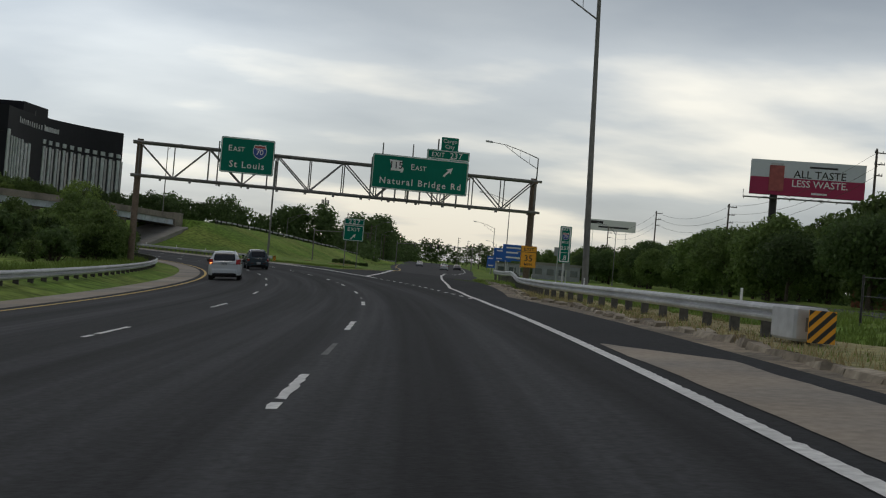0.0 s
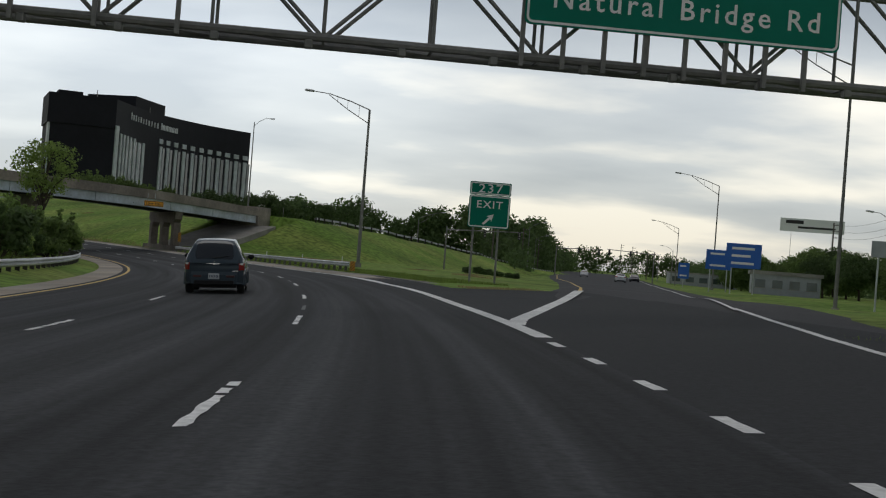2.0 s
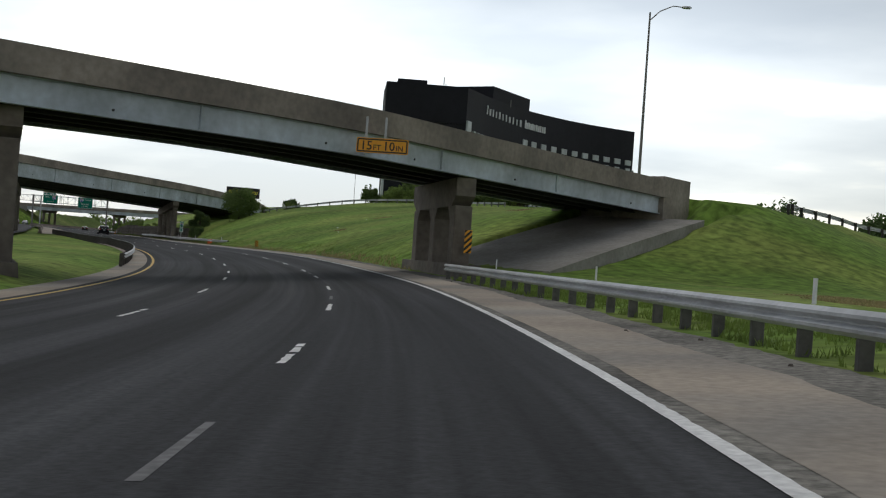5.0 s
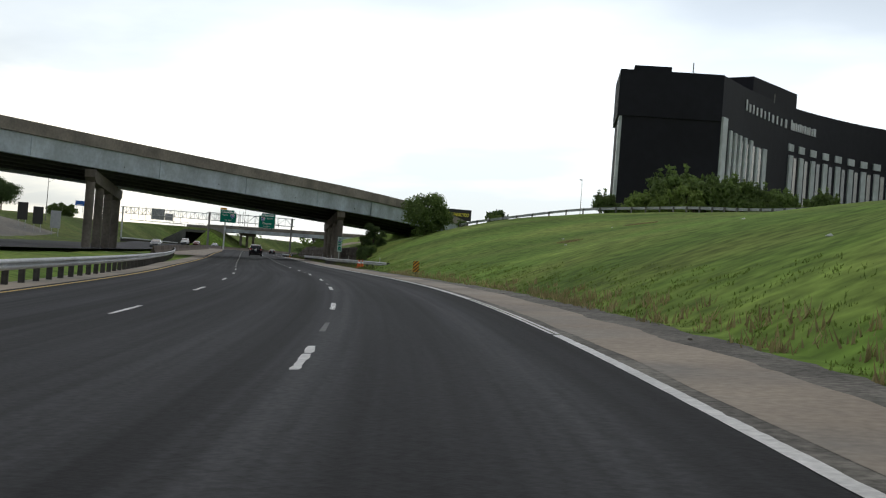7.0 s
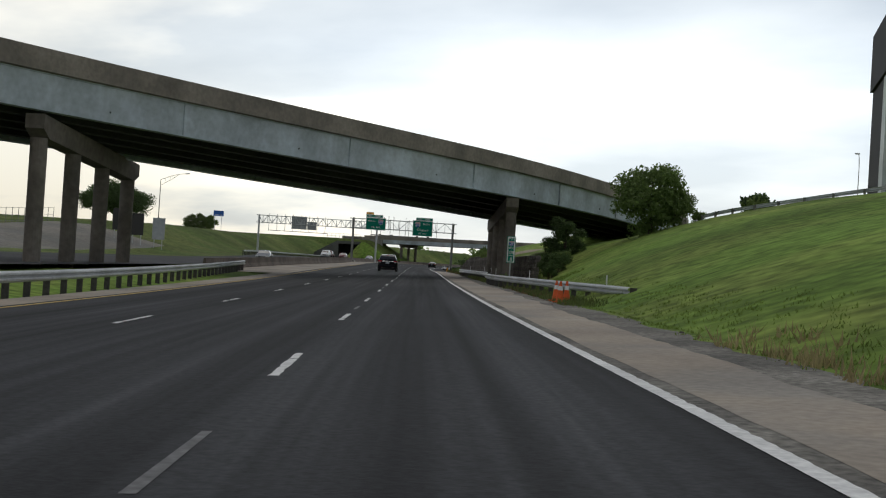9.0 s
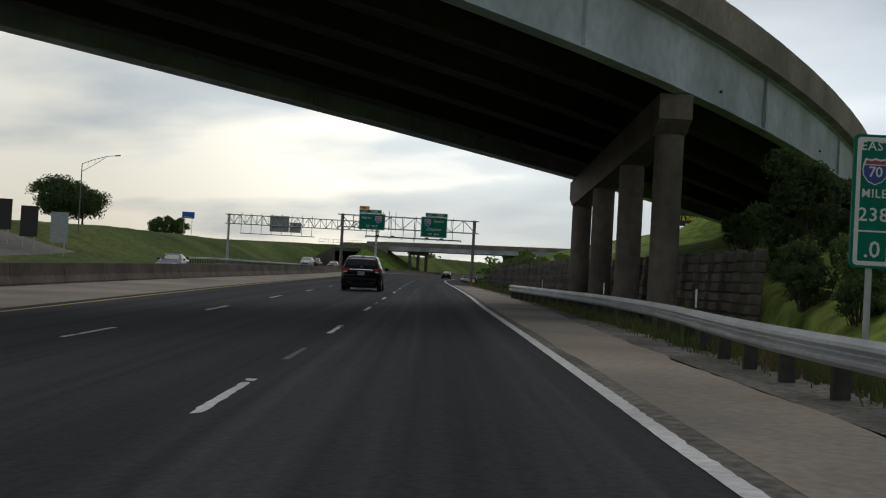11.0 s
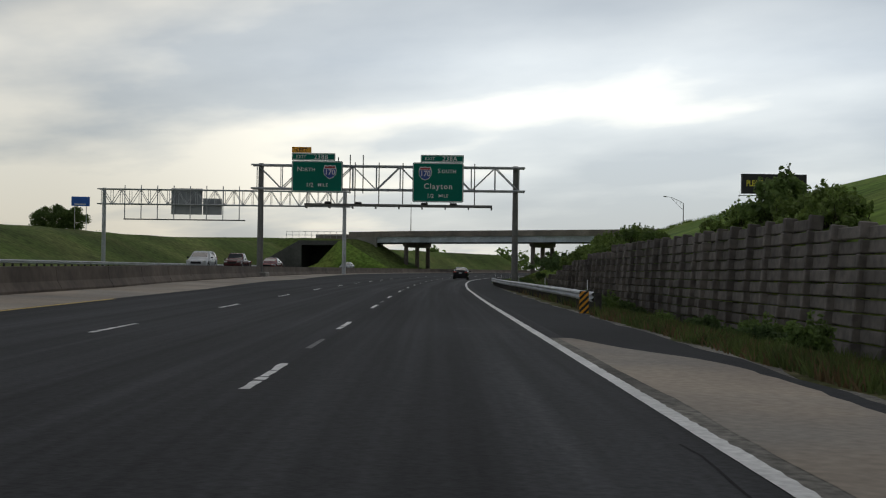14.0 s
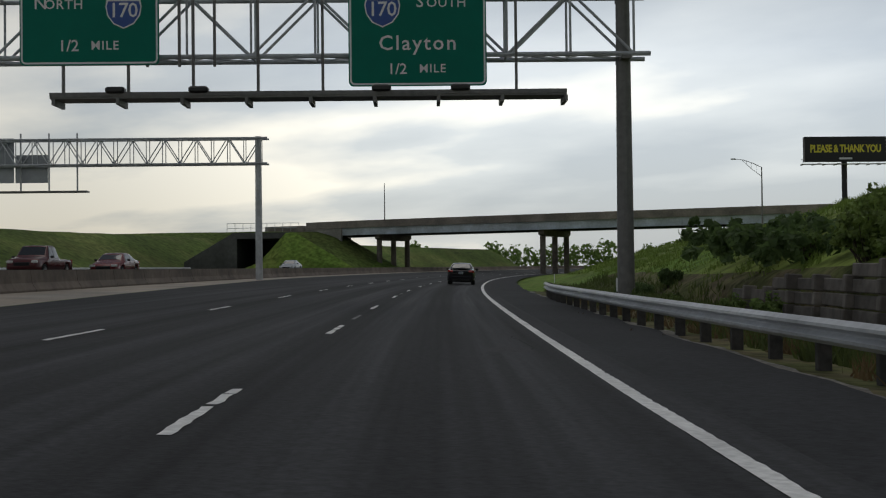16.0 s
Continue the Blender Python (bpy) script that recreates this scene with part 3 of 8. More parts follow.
LANE_END = lambda s: float(np.interp(s, [366, 483, 507, 523, 535, 590, 900], [-9.6, -9.3, -10.3, -10.3, -11.0, -13.6, -16.5]))
road = grid_object("road", np.arange(-120, 899, 2.5), [-9.75, -7.5, -5.5, -3.6, -1.8, 0, 1.0, 2.05, 2.3], M["asphalt"], lambda s, d: road_z(s, d), label="dark grey asphalt motorway carriageway with three lanes", category="road")


def band(name, ss, d0, d1, material, lift, n=3, label="", category="shoulder"):
    """A paved strip between two lines that may shift along the road."""
    ss = np.asarray(ss, float)
    a = np.array([d0(v) if callable(d0) else d0 for v in ss])
    b = np.array([d1(v) if callable(d1) else d1 for v in ss])
    q = np.linspace(0, 1, n)
    D2 = a[:, None] + (b - a)[:, None] * q[None]
    S2 = np.repeat(ss[:, None], n, 1)
    X, Y = plan(S2, D2)
    Z = road_z(S2, D2) + lift
    i = np.arange(len(ss) * n).reshape(len(ss), n)
    faces = np.stack([i[:-1, :-1], i[:-1, 1:], i[1:, 1:], i[1:, :-1]], -1).reshape(-1, 4)
    me = bpy.data.meshes.new(name)
    me.from_pydata(np.stack([X, Y, Z], -1).reshape(-1, 3).tolist(), [], faces.tolist())
    me.materials.append(material)
    ob = new(name, me)
    return tagged(ob, label, category, kind="structure")


band("road_widening", np.arange(470, 898, 2.5), LANE_END, -9.7, M["asphalt_dark"], -0.001, label="asphalt of the carriageway where it widens", category="road")
ragged = lambda base, amp: (lambda s: base + amp * noise.noise(Vector((s * 0.35, base, 0))) + 0.4 * amp * noise.noise(Vector((s * 1.7, base, 3))))
EDGE = lambda s: float(np.interp(s, [122, 128, 133, 143, 165, 200, 212, 228, 242, 264, 278, 334, 349, 380, 395, 426, 472], [2.2, 2.2, 2.05, 1.85, 1.9, 2.16, 2.22, 2.25, 2.29, 2.28, 2.3, 1.82, 1.70, 1.80, 1.93, 1.99, 1.90]))
band("shoulder_joint", np.arange(133, 455, 0.5), lambda s: EDGE(s) + 0.06, lambda s: EDGE(s) + 0.34, M["gravel"], 0.003, label="rough grey joint strip beside the edge line")
# right shoulder: brown concrete, then a dark broken edge
band("shoulder", np.arange(-60, 18.3, 0.5), ragged(2.82, 0.05), lambda s: ragged(4.0, 0.12)(s) if s < 15 else max(2.9, 4.0 - (s - 15) * 0.38), M["shoulder"], 0.004, label="tan concrete shoulder strip beside the exit lane")
band("shoulder", np.arange(-60, 130, 0.5), 2.3, lambda s: 4.42 + min(max(0, s - 45) * 0.12, 6) if s < 80 else max(8.9 - (s - 80) * 0.18, 4.2), M["asphalt_dark"], -0.003, label="dark asphalt shoulder edge")
band("exit_lane", np.arange(40, 100, 0.5), 2.3, lambda s: float(np.interp(s, [40, 45, 59, 64.5, 70, 77, 83, 89.3, 95.5, 100], [2.8, 2.95, 3.75, 4.4, 5.1, 6.1, 7.15, 8.45, 9.0, 9.0])), M["asphalt"], 0.001, label="dark grey asphalt of the widening exit lane", category="road")
TAN_EDGE = lambda s: float(np.interp(s, [120, 335, 350, 362, 380, 900], [3.75, 3.75, 3.3, 3.4, 3.85, 3.9])) - 3.75
band("shoulder", np.arange(122.5, 455, 0.5), lambda s: EDGE(s) + ragged(0.26, 0.05)(s), lambda s: max(EDGE(s) + 0.3, ragged(3.75, 0.18)(s) + TAN_EDGE(s) - 0.24 * max(0, s - 448.5)), M["shoulder"], 0.006, label="tan concrete shoulder with worn edge")
band("shoulder", np.arange(440, 898, 0.8), 2.28, ragged(4.2, 0.2), M["asphalt_dark"], -0.003, label="patched dark asphalt shoulder")
band("gravel_edge", np.arange(108, 560, 0.5), 3.5, lambda s: ragged(4.75, 0.35)(s) - (0.3 if s > 395 else 0.0), M["gravel"], -0.035, label="loose gravel and dirt along the shoulder", category="gravel")
band("gravel_edge", np.arange(-60, 70, 0.5), lambda s: 3.8 + max(0, s - 45) * 0.12, lambda s: ragged(5.25, 0.25)(s) + max(0, s - 45) * 0.135, M["dirt"], -0.012, label="broken kerb edge with gravel and dirt", category="gravel")

# lane lines
marks = thing("lane_markings", Matrix(), "white and yellow painted lane lines on the asphalt", "road marking", kind="structure")


def line(name, ss, centre, width, material, lift=0.006, worn=0.0, seed=0, teeth=0.0):
    sh = Shape()
    ss = list(ss)
    c = [centre(v) if callable(centre) else centre for v in ss]
    n = len(ss)
    wide = [width(v) if callable(width) else width for v in ss]
    w0 = [w / 2 * (1 - 0.4 * worn * abs(noise.noise(Vector((v * 2.1, seed, 1))))) for v, w in zip(ss, wide)]
    w1 = [w / 2 * (1 - worn * abs(noise.noise(Vector((v * 2.3, seed, 9))))) - teeth * (k % 2) * (0.2 + 0.8 * abs(noise.noise(Vector((v * 1.7, seed, 5))))) for k, (v, w) in enumerate(zip(ss, wide))]
    up = [lift(v) if callable(lift) else lift for v in ss]
    v = [at(a, b - k, u) for a, b, k, u in zip(ss, c, w0, up)] + [at(a, b + k, u) for a, b, k, u in zip(ss, c, w1, up)]
    sh.add(v, [(i, n + i, n + i + 1, i + 1) for i in range(n - 1)])
    return part(name, sh, material, marks)


EDGE = lambda s: float(np.interp(s, [-120, 0, 7, 12, 35, 45, 59, 64.5, 70], [2.42, 2.44, 2.48, 2.53, 2.68, 2.95, 3.75, 4.4, 5.1]))
GORE = lambda s: float(np.interp(s, [82, 86, 95, 104, 107, 113, 117, 122, 128, 133, 143, 165, 200, 212, 228, 242, 264, 278, 334, 349, 380, 395, 426, 472, 496, 506, 900], [2.28, 2.28, 2.2, 2.29, 2.29, 2.14, 2.2, 2.2, 2.2, 2.05, 1.85, 1.9, 2.16, 2.22, 2.25, 2.29, 2.28, 2.3, 1.82, 1.70, 1.80, 1.93, 1.99, 1.90, 1.9, 1.82, 1.8]))
line("edge_line", np.arange(-20, 70.1, 0.16), EDGE, 0.17, M["paint_white"], worn=0.3, teeth=0.05)
line("gore_line", np.arange(82, 132.1, 0.2), GORE, lambda s: float(np.interp(s, [82, 90, 114, 117, 121, 126, 132], [0.28, 0.29, 0.29, 0.38, 0.40, 0.27, 0.17])), M["paint_white"], worn=0.22)
line("edge_line", np.arange(132.2, 237, 0.2), GORE, 0.15, M["paint_white"], worn=0.45, seed=4, teeth=0.02)
for shift in (-0.048, 0.048):
    line("edge_line", np.arange(237, 250, 0.2), lambda s: GORE(s) + shift, 0.066, M["paint_white"], worn=0.5, seed=5 + shift)
line("edge_line", np.arange(250, 520, 0.16), GORE, 0.165, M["paint_white"], worn=0.3, seed=4, teeth=0.04)
line("edge_line", np.arange(520, 898, 0.8), GORE, 0.165, M["paint_white"], worn=0.4, seed=4)
line("edge_line", np.arange(-100, 470, 1.5), lambda s: float(np.interp(s, [-100, 50, 100, 200, 300, 500], [-8.75, -8.75, -8.9, -8.8, -8.9, -9.3])), 0.15, M["paint_yellow"], worn=0.3, seed=8)
LANE1 = lambda s: float(np.interp(s, [-100, 0, 34, 47, 60, 71, 86, 100, 150, 198, 230, 257, 300, 340, 352, 398, 424, 480, 900], [-1.1, -1.1, -1.0, -1.15, -1.37, -1.5, -1.63, -1.68, -1.4, -1.15, -1.08, -1.2, -1.5, -1.77, -1.8, -1.6, -1.7, -1.75, -1.8]))
LANE2 = lambda s: LANE1(s) - 3.72
DASHES = [10.9, 22.4, 47.5, 60.4, 85.9, 122.5, 197.9, 210.3, 220.2, 256.9, 339.9, 398.5, 424.0, 457.1, 480.5, 504.5]
COUNTS = [1, 2, 1, 2, 3, 6, 1, 1, 3, 7, 5, 2, 3, 2, 2]
centres = [DASHES[0] - 12.19 * k for k in range(8, 0, -1)]
for a, b, n in zip(DASHES[:-1], DASHES[1:], COUNTS):
    centres += [a + (b - a) * k / n for k in range(n)]
centres += [504.5 + 12.1 * k for k in range(32)]


def dash(s0, s1, lane, seed):
    """One painted dash with chipped ends and missing flakes."""
    rng = random.Random(seed)
    sh = Shape()
    cuts = [s0, s1]
    if rng.random() < 0.75:
        for _ in range(rng.randint(1, 3)):
            c = rng.uniform(s0 + 0.25, s1 - 0.3)
            cuts += [c, c + rng.uniform(0.05, 0.16)]
    cuts = sorted(cuts)
    for a, b in zip(cuts[0::2], cuts[1::2]):
        if b - a < 0.08:
            continue
        k = max(2, int((b - a) / 0.2) + 1)
        ss = np.linspace(a, b, k)
        lo = [lane(v) - 0.065 + rng.uniform(0, 0.03) for v in ss]
        hi = [lane(v) + 0.065 - rng.uniform(0, 0.03) for v in ss]
        v = [at(p + rng.uniform(-0.04, 0.04), q, 0.006) for p, q in zip(ss, lo)] + [at(p + rng.uniform(-0.04, 0.04), q, 0.006) for p, q in zip(ss, hi)]
        sh.add(v, [(i, k + i, k + i + 1, i + 1) for i in range(k - 1)])
    return sh


for k, c in enumerate(centres):
    part("lane_dash", dash(c - 1.5, c + 1.5, LANE1, k), M["paint_white"], marks)
    part("lane_dash", dash(c - 1.5 - 2.9, c + 1.5 - 2.9, LANE2, k + 500), M["paint_white"], marks)
    if k % 2 == 0:
        ghost = Shape()
        g0 = c + 4.2
        ghost.add([at(g0, LANE1(g0) - 0.05, 0.004), at(g0, LANE1(g0) + 0.04, 0.004), at(g0 + 2.2, LANE1(g0 + 2) + 0.04, 0.004), at(g0 + 2.2, LANE1(g0 + 2) - 0.03, 0.004)], [(0, 1, 2, 3)])
        part("old_lane_dash", ghost, M["paint_worn"], marks)
# dotted line across the exit lane's mouth
for k in range(15):
    c = 41.5 + k * 2.75
    if c < 81:
        line("exit_dash", np.arange(c, c + 0.95, 0.3), lambda s: float(np.interp(s, [40, 50, 60, 82], [2.72, 2.6, 2.5, 2.2])), 0.14, M["paint_white"], worn=0.5, seed=k)
# left edge of the exit road: the other arm of the painted wedge
line("gore_line", np.arange(85.5, 106.0, 0.25), lambda s: float(np.interp(s, [85, 86, 87.65, 90.27, 95.17, 105.46, 107], [2.25, 2.4, 2.70, 3.40, 4.78, 8.09, 8.6])), 0.36, M["paint_white"], lift=lambda s: 0.008 + 0.075 * min(max((s - 96) / 8, 0), 1), worn=0.15, seed=3)

# dark sealed joint beside the lane line, and hairline cracks near the edge
def seal(s0, s1, centre, width, material, seed, wob=0.03):
    wave = lambda v: (centre(v) if callable(centre) else centre) + wob * noise.noise(Vector((v * 0.5, seed, 0))) + wob * 0.6 * noise.noise(Vector((v * 2.5, seed, 4)))
    return line("crack_seal", np.arange(s0, s1, 0.5), wave, width, material, lift=0.003, worn=0.8, seed=seed)


M["tar"] = surface("tar_seal", (0.029, 0.029, 0.030), 0.95, grain=0.3, scale=10.0, bump=0.1, spec=0.1)
for a, b, c in ((512, 516, 1.35),):
    seal(a, b, c, 0.022, M["tar"], int(a), 0.12)
seal(388, 442, lambda s: GORE(s) - 0.30, 0.022, M["tar"], 31, 0.09)

# ---------------------------------------------------------------- bridges
def bent(pts, n):
    """A polyline resampled smoothly to n+1 places (Catmull-Rom)."""
    p = [Vector(v) for v in pts]
    p = [2 * p[0] - p[1]] + p + [2 * p[-1] - p[-2]]
    out = []
    seg = len(p) - 3
    for k in range(n + 1):
        u = k / n * seg
        i = min(int(u), seg - 1)
        u -= i
        a, b, c, d = p[i:i + 4]
        out.append(0.5 * (2 * b + (c - a) * u + (2 * a - 5 * b + 4 * c - d) * u * u + (3 * b - a - 3 * c + d) * u**3))
    return out


def sweep(left, right, section):
    """Rings between two rails: section gives (share from left to right, height over the rails)."""
    return [[a.lerp(b, q) + Vector((0, 0, h)) for q, h in section] for a, b in zip(left, right)]


def bridge(name, label, near, far, n, girder, deck, parapet, girders):
    """near and far: the girders' lower edges along both faces."""
    th = thing(name, Matrix(), label, "bridge")
    a, b = bent(near, n), bent(far, n)
    w = (a[0] - b[0]).length
    e = 0.32 / w
    part("deck", Shape().rings(sweep(a, b, [(-0.5 / w, girder), (1 + 0.5 / w, girder), (1 + 0.5 / w, girder + deck), (-0.5 / w, girder + deck)])), M["concrete_brown"], th)
    for q in ((-0.5 / w, -0.5 / w + e), (1 + 0.5 / w - e, 1 + 0.5 / w)):
        part("parapet", Shape().rings(sweep(a, b, [(q[0], girder + deck), (q[1], girder + deck), (q[1] - (e * 0.2 if q[0] < 0 else 0), girder + deck + parapet), (q[0] + (0 if q[0] < 0 else e * 0.2), girder + deck + parapet)])), M["concrete_brown"], th, "tan concrete parapet, streaked")
    f = 0.22 / w
    for k in range(girders):
        q = k / (girders - 1) * (1 - 0.02) + 0.01
        web = 0.03 / w
        sh = Shape()
        sh.rings(sweep(a, b, [(q - web, 0.05), (q + web, 0.05), (q + web, girder - 0.04), (q - web, girder - 0.04)]))
        sh.rings(sweep(a, b, [(q - f, 0), (q + f, 0), (q + f, 0.05), (q - f, 0.05)]))
        sh.rings(sweep(a, b, [(q - f * 0.8, girder - 0.04), (q + f * 0.8, girder - 0.04), (q + f * 0.8, girder), (q - f * 0.8, girder)]))
        if k in (0, girders - 1):
            for j in range(2, n, 3):
                t = (a[j] - a[j - 1]).normalized() * 0.02
                p0, p1 = a[j].lerp(b[j], q - f * 0.7), a[j].lerp(b[j], q + f * 0.7)
                v = [p0 - t, p0 + t, p1 + t, p1 - t]
                sh.rings([[x + Vector((0, 0, 0.05)) for x in v], [x + Vector((0, 0, girder - 0.04)) for x in v]])
        # inner girders have the underdeck shade put into their colour, outer ones keep the paint
        part("girder", sh, M["girder"] if k in (0, girders - 1) else M["under_shade"], th, "pale grey painted steel girder" if k in (0, girders - 1) else "")
    for j in range(1, n, 3):
        # braces carry the same painted-in shade
        part("cross_brace", Shape().tube(a[j] + Vector((0, 0, girder * 0.3)), b[j] + Vector((0, 0, girder * 0.3)), 0.05, n=5), M["under_shade"], th)
    return th


bridge_a = bridge("overpass", "low overpass of grey steel girders with tan concrete parapets", [(-86, 132, 4.7), (-75.5, 154, 4.5), (-62.8, 178.8, 4.1), (-55.2, 196.6, 3.95), (-52.65, 207.3, 3.8), (-48.3, 227.5, 3.4)],
                  [(-93, 138, 4.7), (-82.5, 160, 4.5), (-69.8, 184, 4.1), (-62.4, 196.7, 3.95), (-60.1, 208.0, 3.85), (-55.4, 229.5, 3.45)], 26, 1.0, 0.32, 0.72, 5)
bridge_b = bridge("curved_overpass", "curved ramp overpass with deep pale steel girders", [(-142.0, 215, 7.6), (-149.5, 250, 7.35), (-155.4, 283.3, 6.95), (-157.6, 306, 6.5), (-160.4, 327.9, 6.2), (-166.2, 350, 5.95), (-174.5, 372, 5.7), (-186, 395, 5.5)],
                  [(-152.0, 219, 6.2), (-159.0, 254, 6.0), (-163.2, 286, 5.8), (-166.2, 305, 5.5), (-171.0, 328, 5.2), (-177.5, 352, 4.95), (-185.5, 375, 4.8), (-196, 397, 4.8)], 32, 1.95, 0.35, 0.8, 6)
bridge_c = bridge("far_overpass", "distant straight highway overpass of steel girders", [(-424.0, 560.0, 7.5), (-409.5, 563.5, 7.6), (-377, 571, 7.6), (-345, 578.5, 7.6), (-322, 584, 7.5)],
                  [(-426.0, 573.0, 7.5), (-412.0, 576.5, 7.6), (-380, 584, 7.6), (-348, 591.5, 7.6), (-325, 597, 7.5)], 16, 1.35, 0.4, 0.9, 5)


# caps, columns and crash walls all take the shade-darkened concrete
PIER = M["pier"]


def bent_pier(name, label, front, back, top, cap_h, cap_w, cols, radius, base, square=False, wall=None):
    """A pier of columns under one cap beam, from front to back in plan. Tops may fall from front to back."""
    front, back = Vector((*front, top[0])), Vector((*back, top[1]))
    th = thing(name, Matrix(), label, "bridge pier")
    d = (back - front)
    L = d.length
    flat = Vector((d.x, d.y, 0)).normalized()
    side = Vector((flat.y, -flat.x, 0)) * cap_w / 2
    up = Vector((0, 0, 1))
    ring = lambda p, cut: [p - side - up * (cap_h - cut), p + side - up * (cap_h - cut), p + side, p - side]
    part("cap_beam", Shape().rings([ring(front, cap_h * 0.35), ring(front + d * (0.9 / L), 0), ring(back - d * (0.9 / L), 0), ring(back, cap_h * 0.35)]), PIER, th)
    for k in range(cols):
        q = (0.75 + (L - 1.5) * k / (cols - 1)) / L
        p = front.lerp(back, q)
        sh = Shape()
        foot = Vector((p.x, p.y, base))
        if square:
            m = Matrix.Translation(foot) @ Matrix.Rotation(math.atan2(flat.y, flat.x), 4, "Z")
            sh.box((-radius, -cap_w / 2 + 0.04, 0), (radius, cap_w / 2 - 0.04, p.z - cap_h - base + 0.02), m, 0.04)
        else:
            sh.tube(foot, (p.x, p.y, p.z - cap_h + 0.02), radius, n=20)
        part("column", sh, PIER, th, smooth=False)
    if square:
        for k in range(cols - 1):
            qa, qb = [(0.75 + (L - 1.5) * j / (cols - 1)) / L for j in (k, k + 1)]
            pa, pb = front.lerp(back, qa) - up * cap_h, front.lerp(back, qb) - up * cap_h
            for p, s in ((pa + flat * radius, 1), (pb - flat * radius, -1)):
                s3 = side * 0.92
                hz = Shape()
                hz.rings([[p - s3 - up * 0.55, p - s3 + up * 0.02, p - s3 + flat * s * 0.55 + up * 0.02], [p + s3 - up * 0.55, p + s3 + up * 0.02, p + s3 + flat * s * 0.55 + up * 0.02]])
                part("haunch", hz, PIER, th)
    if wall:
        w0, w1 = front - flat * wall[1], back + flat * wall[1]
        s2 = side * 1.25
        lo, hi = base - 0.3, base + wall[0]
        rg = lambda p: [Vector((*(p - s2 * 1.2).xy, lo)), Vector((*(p + s2 * 1.2).xy, lo)), Vector((*(p + s2).xy, hi)), Vector((*(p - s2).xy, hi))]
        part("crash_wall", Shape().rings([rg(w0), rg(w1)]), PIER, th, "low concrete crash wall at the pier's foot")
    return th


pier_a = bent_pier("bridge_pier", "brown concrete pier with square columns on a crash wall", (-52.8, 207.6), (-59.15, 216.0), (3.75, 3.68), 1.35, 0.95, 3, 0.52, -1.25, True, (0.85, 1.5))
bent_pier("bridge_pier", "square concrete pier standing in the median", (-60.4, 185.6), (-66.5, 191.5), (4.05, 4.0), 1.1, 1.05, 3, 0.55, -2.2, True, (0.9, 0.6))
bent_pier("bridge_pier", "row of round concrete columns under a cap beam", (-160.62, 328.0), (-174.58, 341.9), (6.15, 4.95), 1.15, 1.0, 4, 0.44, -1.2)
bent_pier("bridge_pier", "row of round concrete columns under a cap beam in the median", (-155.5, 283.6), (-166.6, 296.5), (6.75, 5.6), 1.15, 1.0, 4, 0.44, -1.8)
bent_pier("bridge_pier", "distant pier of square concrete columns", (-409.8, 564.5), (-412.3, 575.5), (7.6, 7.6), 1.1, 1.0, 3, 0.5, 0.0)
bent_pier("bridge_pier", "distant pier of square concrete columns", (-377.3, 572.0), (-379.8, 583.0), (7.6, 7.6), 1.1, 1.0, 3, 0.5, -0.5)
bent_pier("bridge_pier", "round columns under a cap beam far in the median", (-149.6, 251.5), (-158.8, 253.5), (7.0, 6.0), 1.15, 1.1, 3, 0.52, -1.8)


def abutment(name, label, a, b, away, top, base, deep=3.0):
    """A concrete end wall between two plan points, with a sloped paved apron towards the road."""
    th = thing(name, Matrix(), label, "abutment")
    a, b, away = Vector((*a, 0)), Vector((*b, 0)), Vector((*away, 0)).normalized()
    up = Vector((0, 0, 1))
    e = (b - a).normalized() * 0.5
    sq = lambda z, p, q: [p + up * z, q + up * z, q + away * deep + up * z, p + away * deep + up * z]
    part("end_wall", Shape().rings([sq(base, a - e, b + e), sq(top, a - e, b + e)]), M["concrete_brown"], th)
    return th


abutment("abutment", "concrete abutment at the low overpass's end", (-48.6, 227.0), (-55.8, 229.5), (0.16, 0.99), 5.7, -0.5, 4.0)
apron = thing("slope_paving", Matrix(), "grey concrete slope paving under the bridge end", "slope paving", kind="structure")
sh = Shape()
rings = []
for u in np.linspace(0, 1, 13):
    ring = []
    for v in np.linspace(0, 1, 11):
        x = (-58.2 + 4.4 * v) * (1 - u) + (-48.8 + 3.2 * v) * u
        lo, hi = paving_edges(x)
        ring.append(Vector((x, lo + (hi - lo) * v, PAVE_FOOT + PAVE_RISE * v)))
    rings.append(ring + [p - Vector((0, 0, 1.2)) for p in reversed(ring)])
sh.rings(rings)
part("slab", sh, M["concrete"], apron)
abutment("abutment", "concrete abutment of the far overpass", (-424.5, 559.5), (-427, 573.5), (-0.97, -0.22), 9.6, -0.5, 9.0)
wing = thing("wing_wall", Matrix(), "grey concrete end wall hiding the far overpass's girders", "wing wall")
part("wall", Shape().rings([[Vector((-425.2 + 8.8 * q, 559.45 + 2.12 * q, z)) for z in (5.6, 9.1)] + [Vector((-425.3 + 8.8 * q, 559.85 + 2.12 * q, z)) for z in (9.1, 5.6)] for q in (0, 1)]), M["concrete"], wing)
abutment("abutment", "concrete abutment of the far overpass", (-321.5, 584.0), (-324.5, 597.5), (0.97, 0.22), 9.6, -0.5, 24.0)


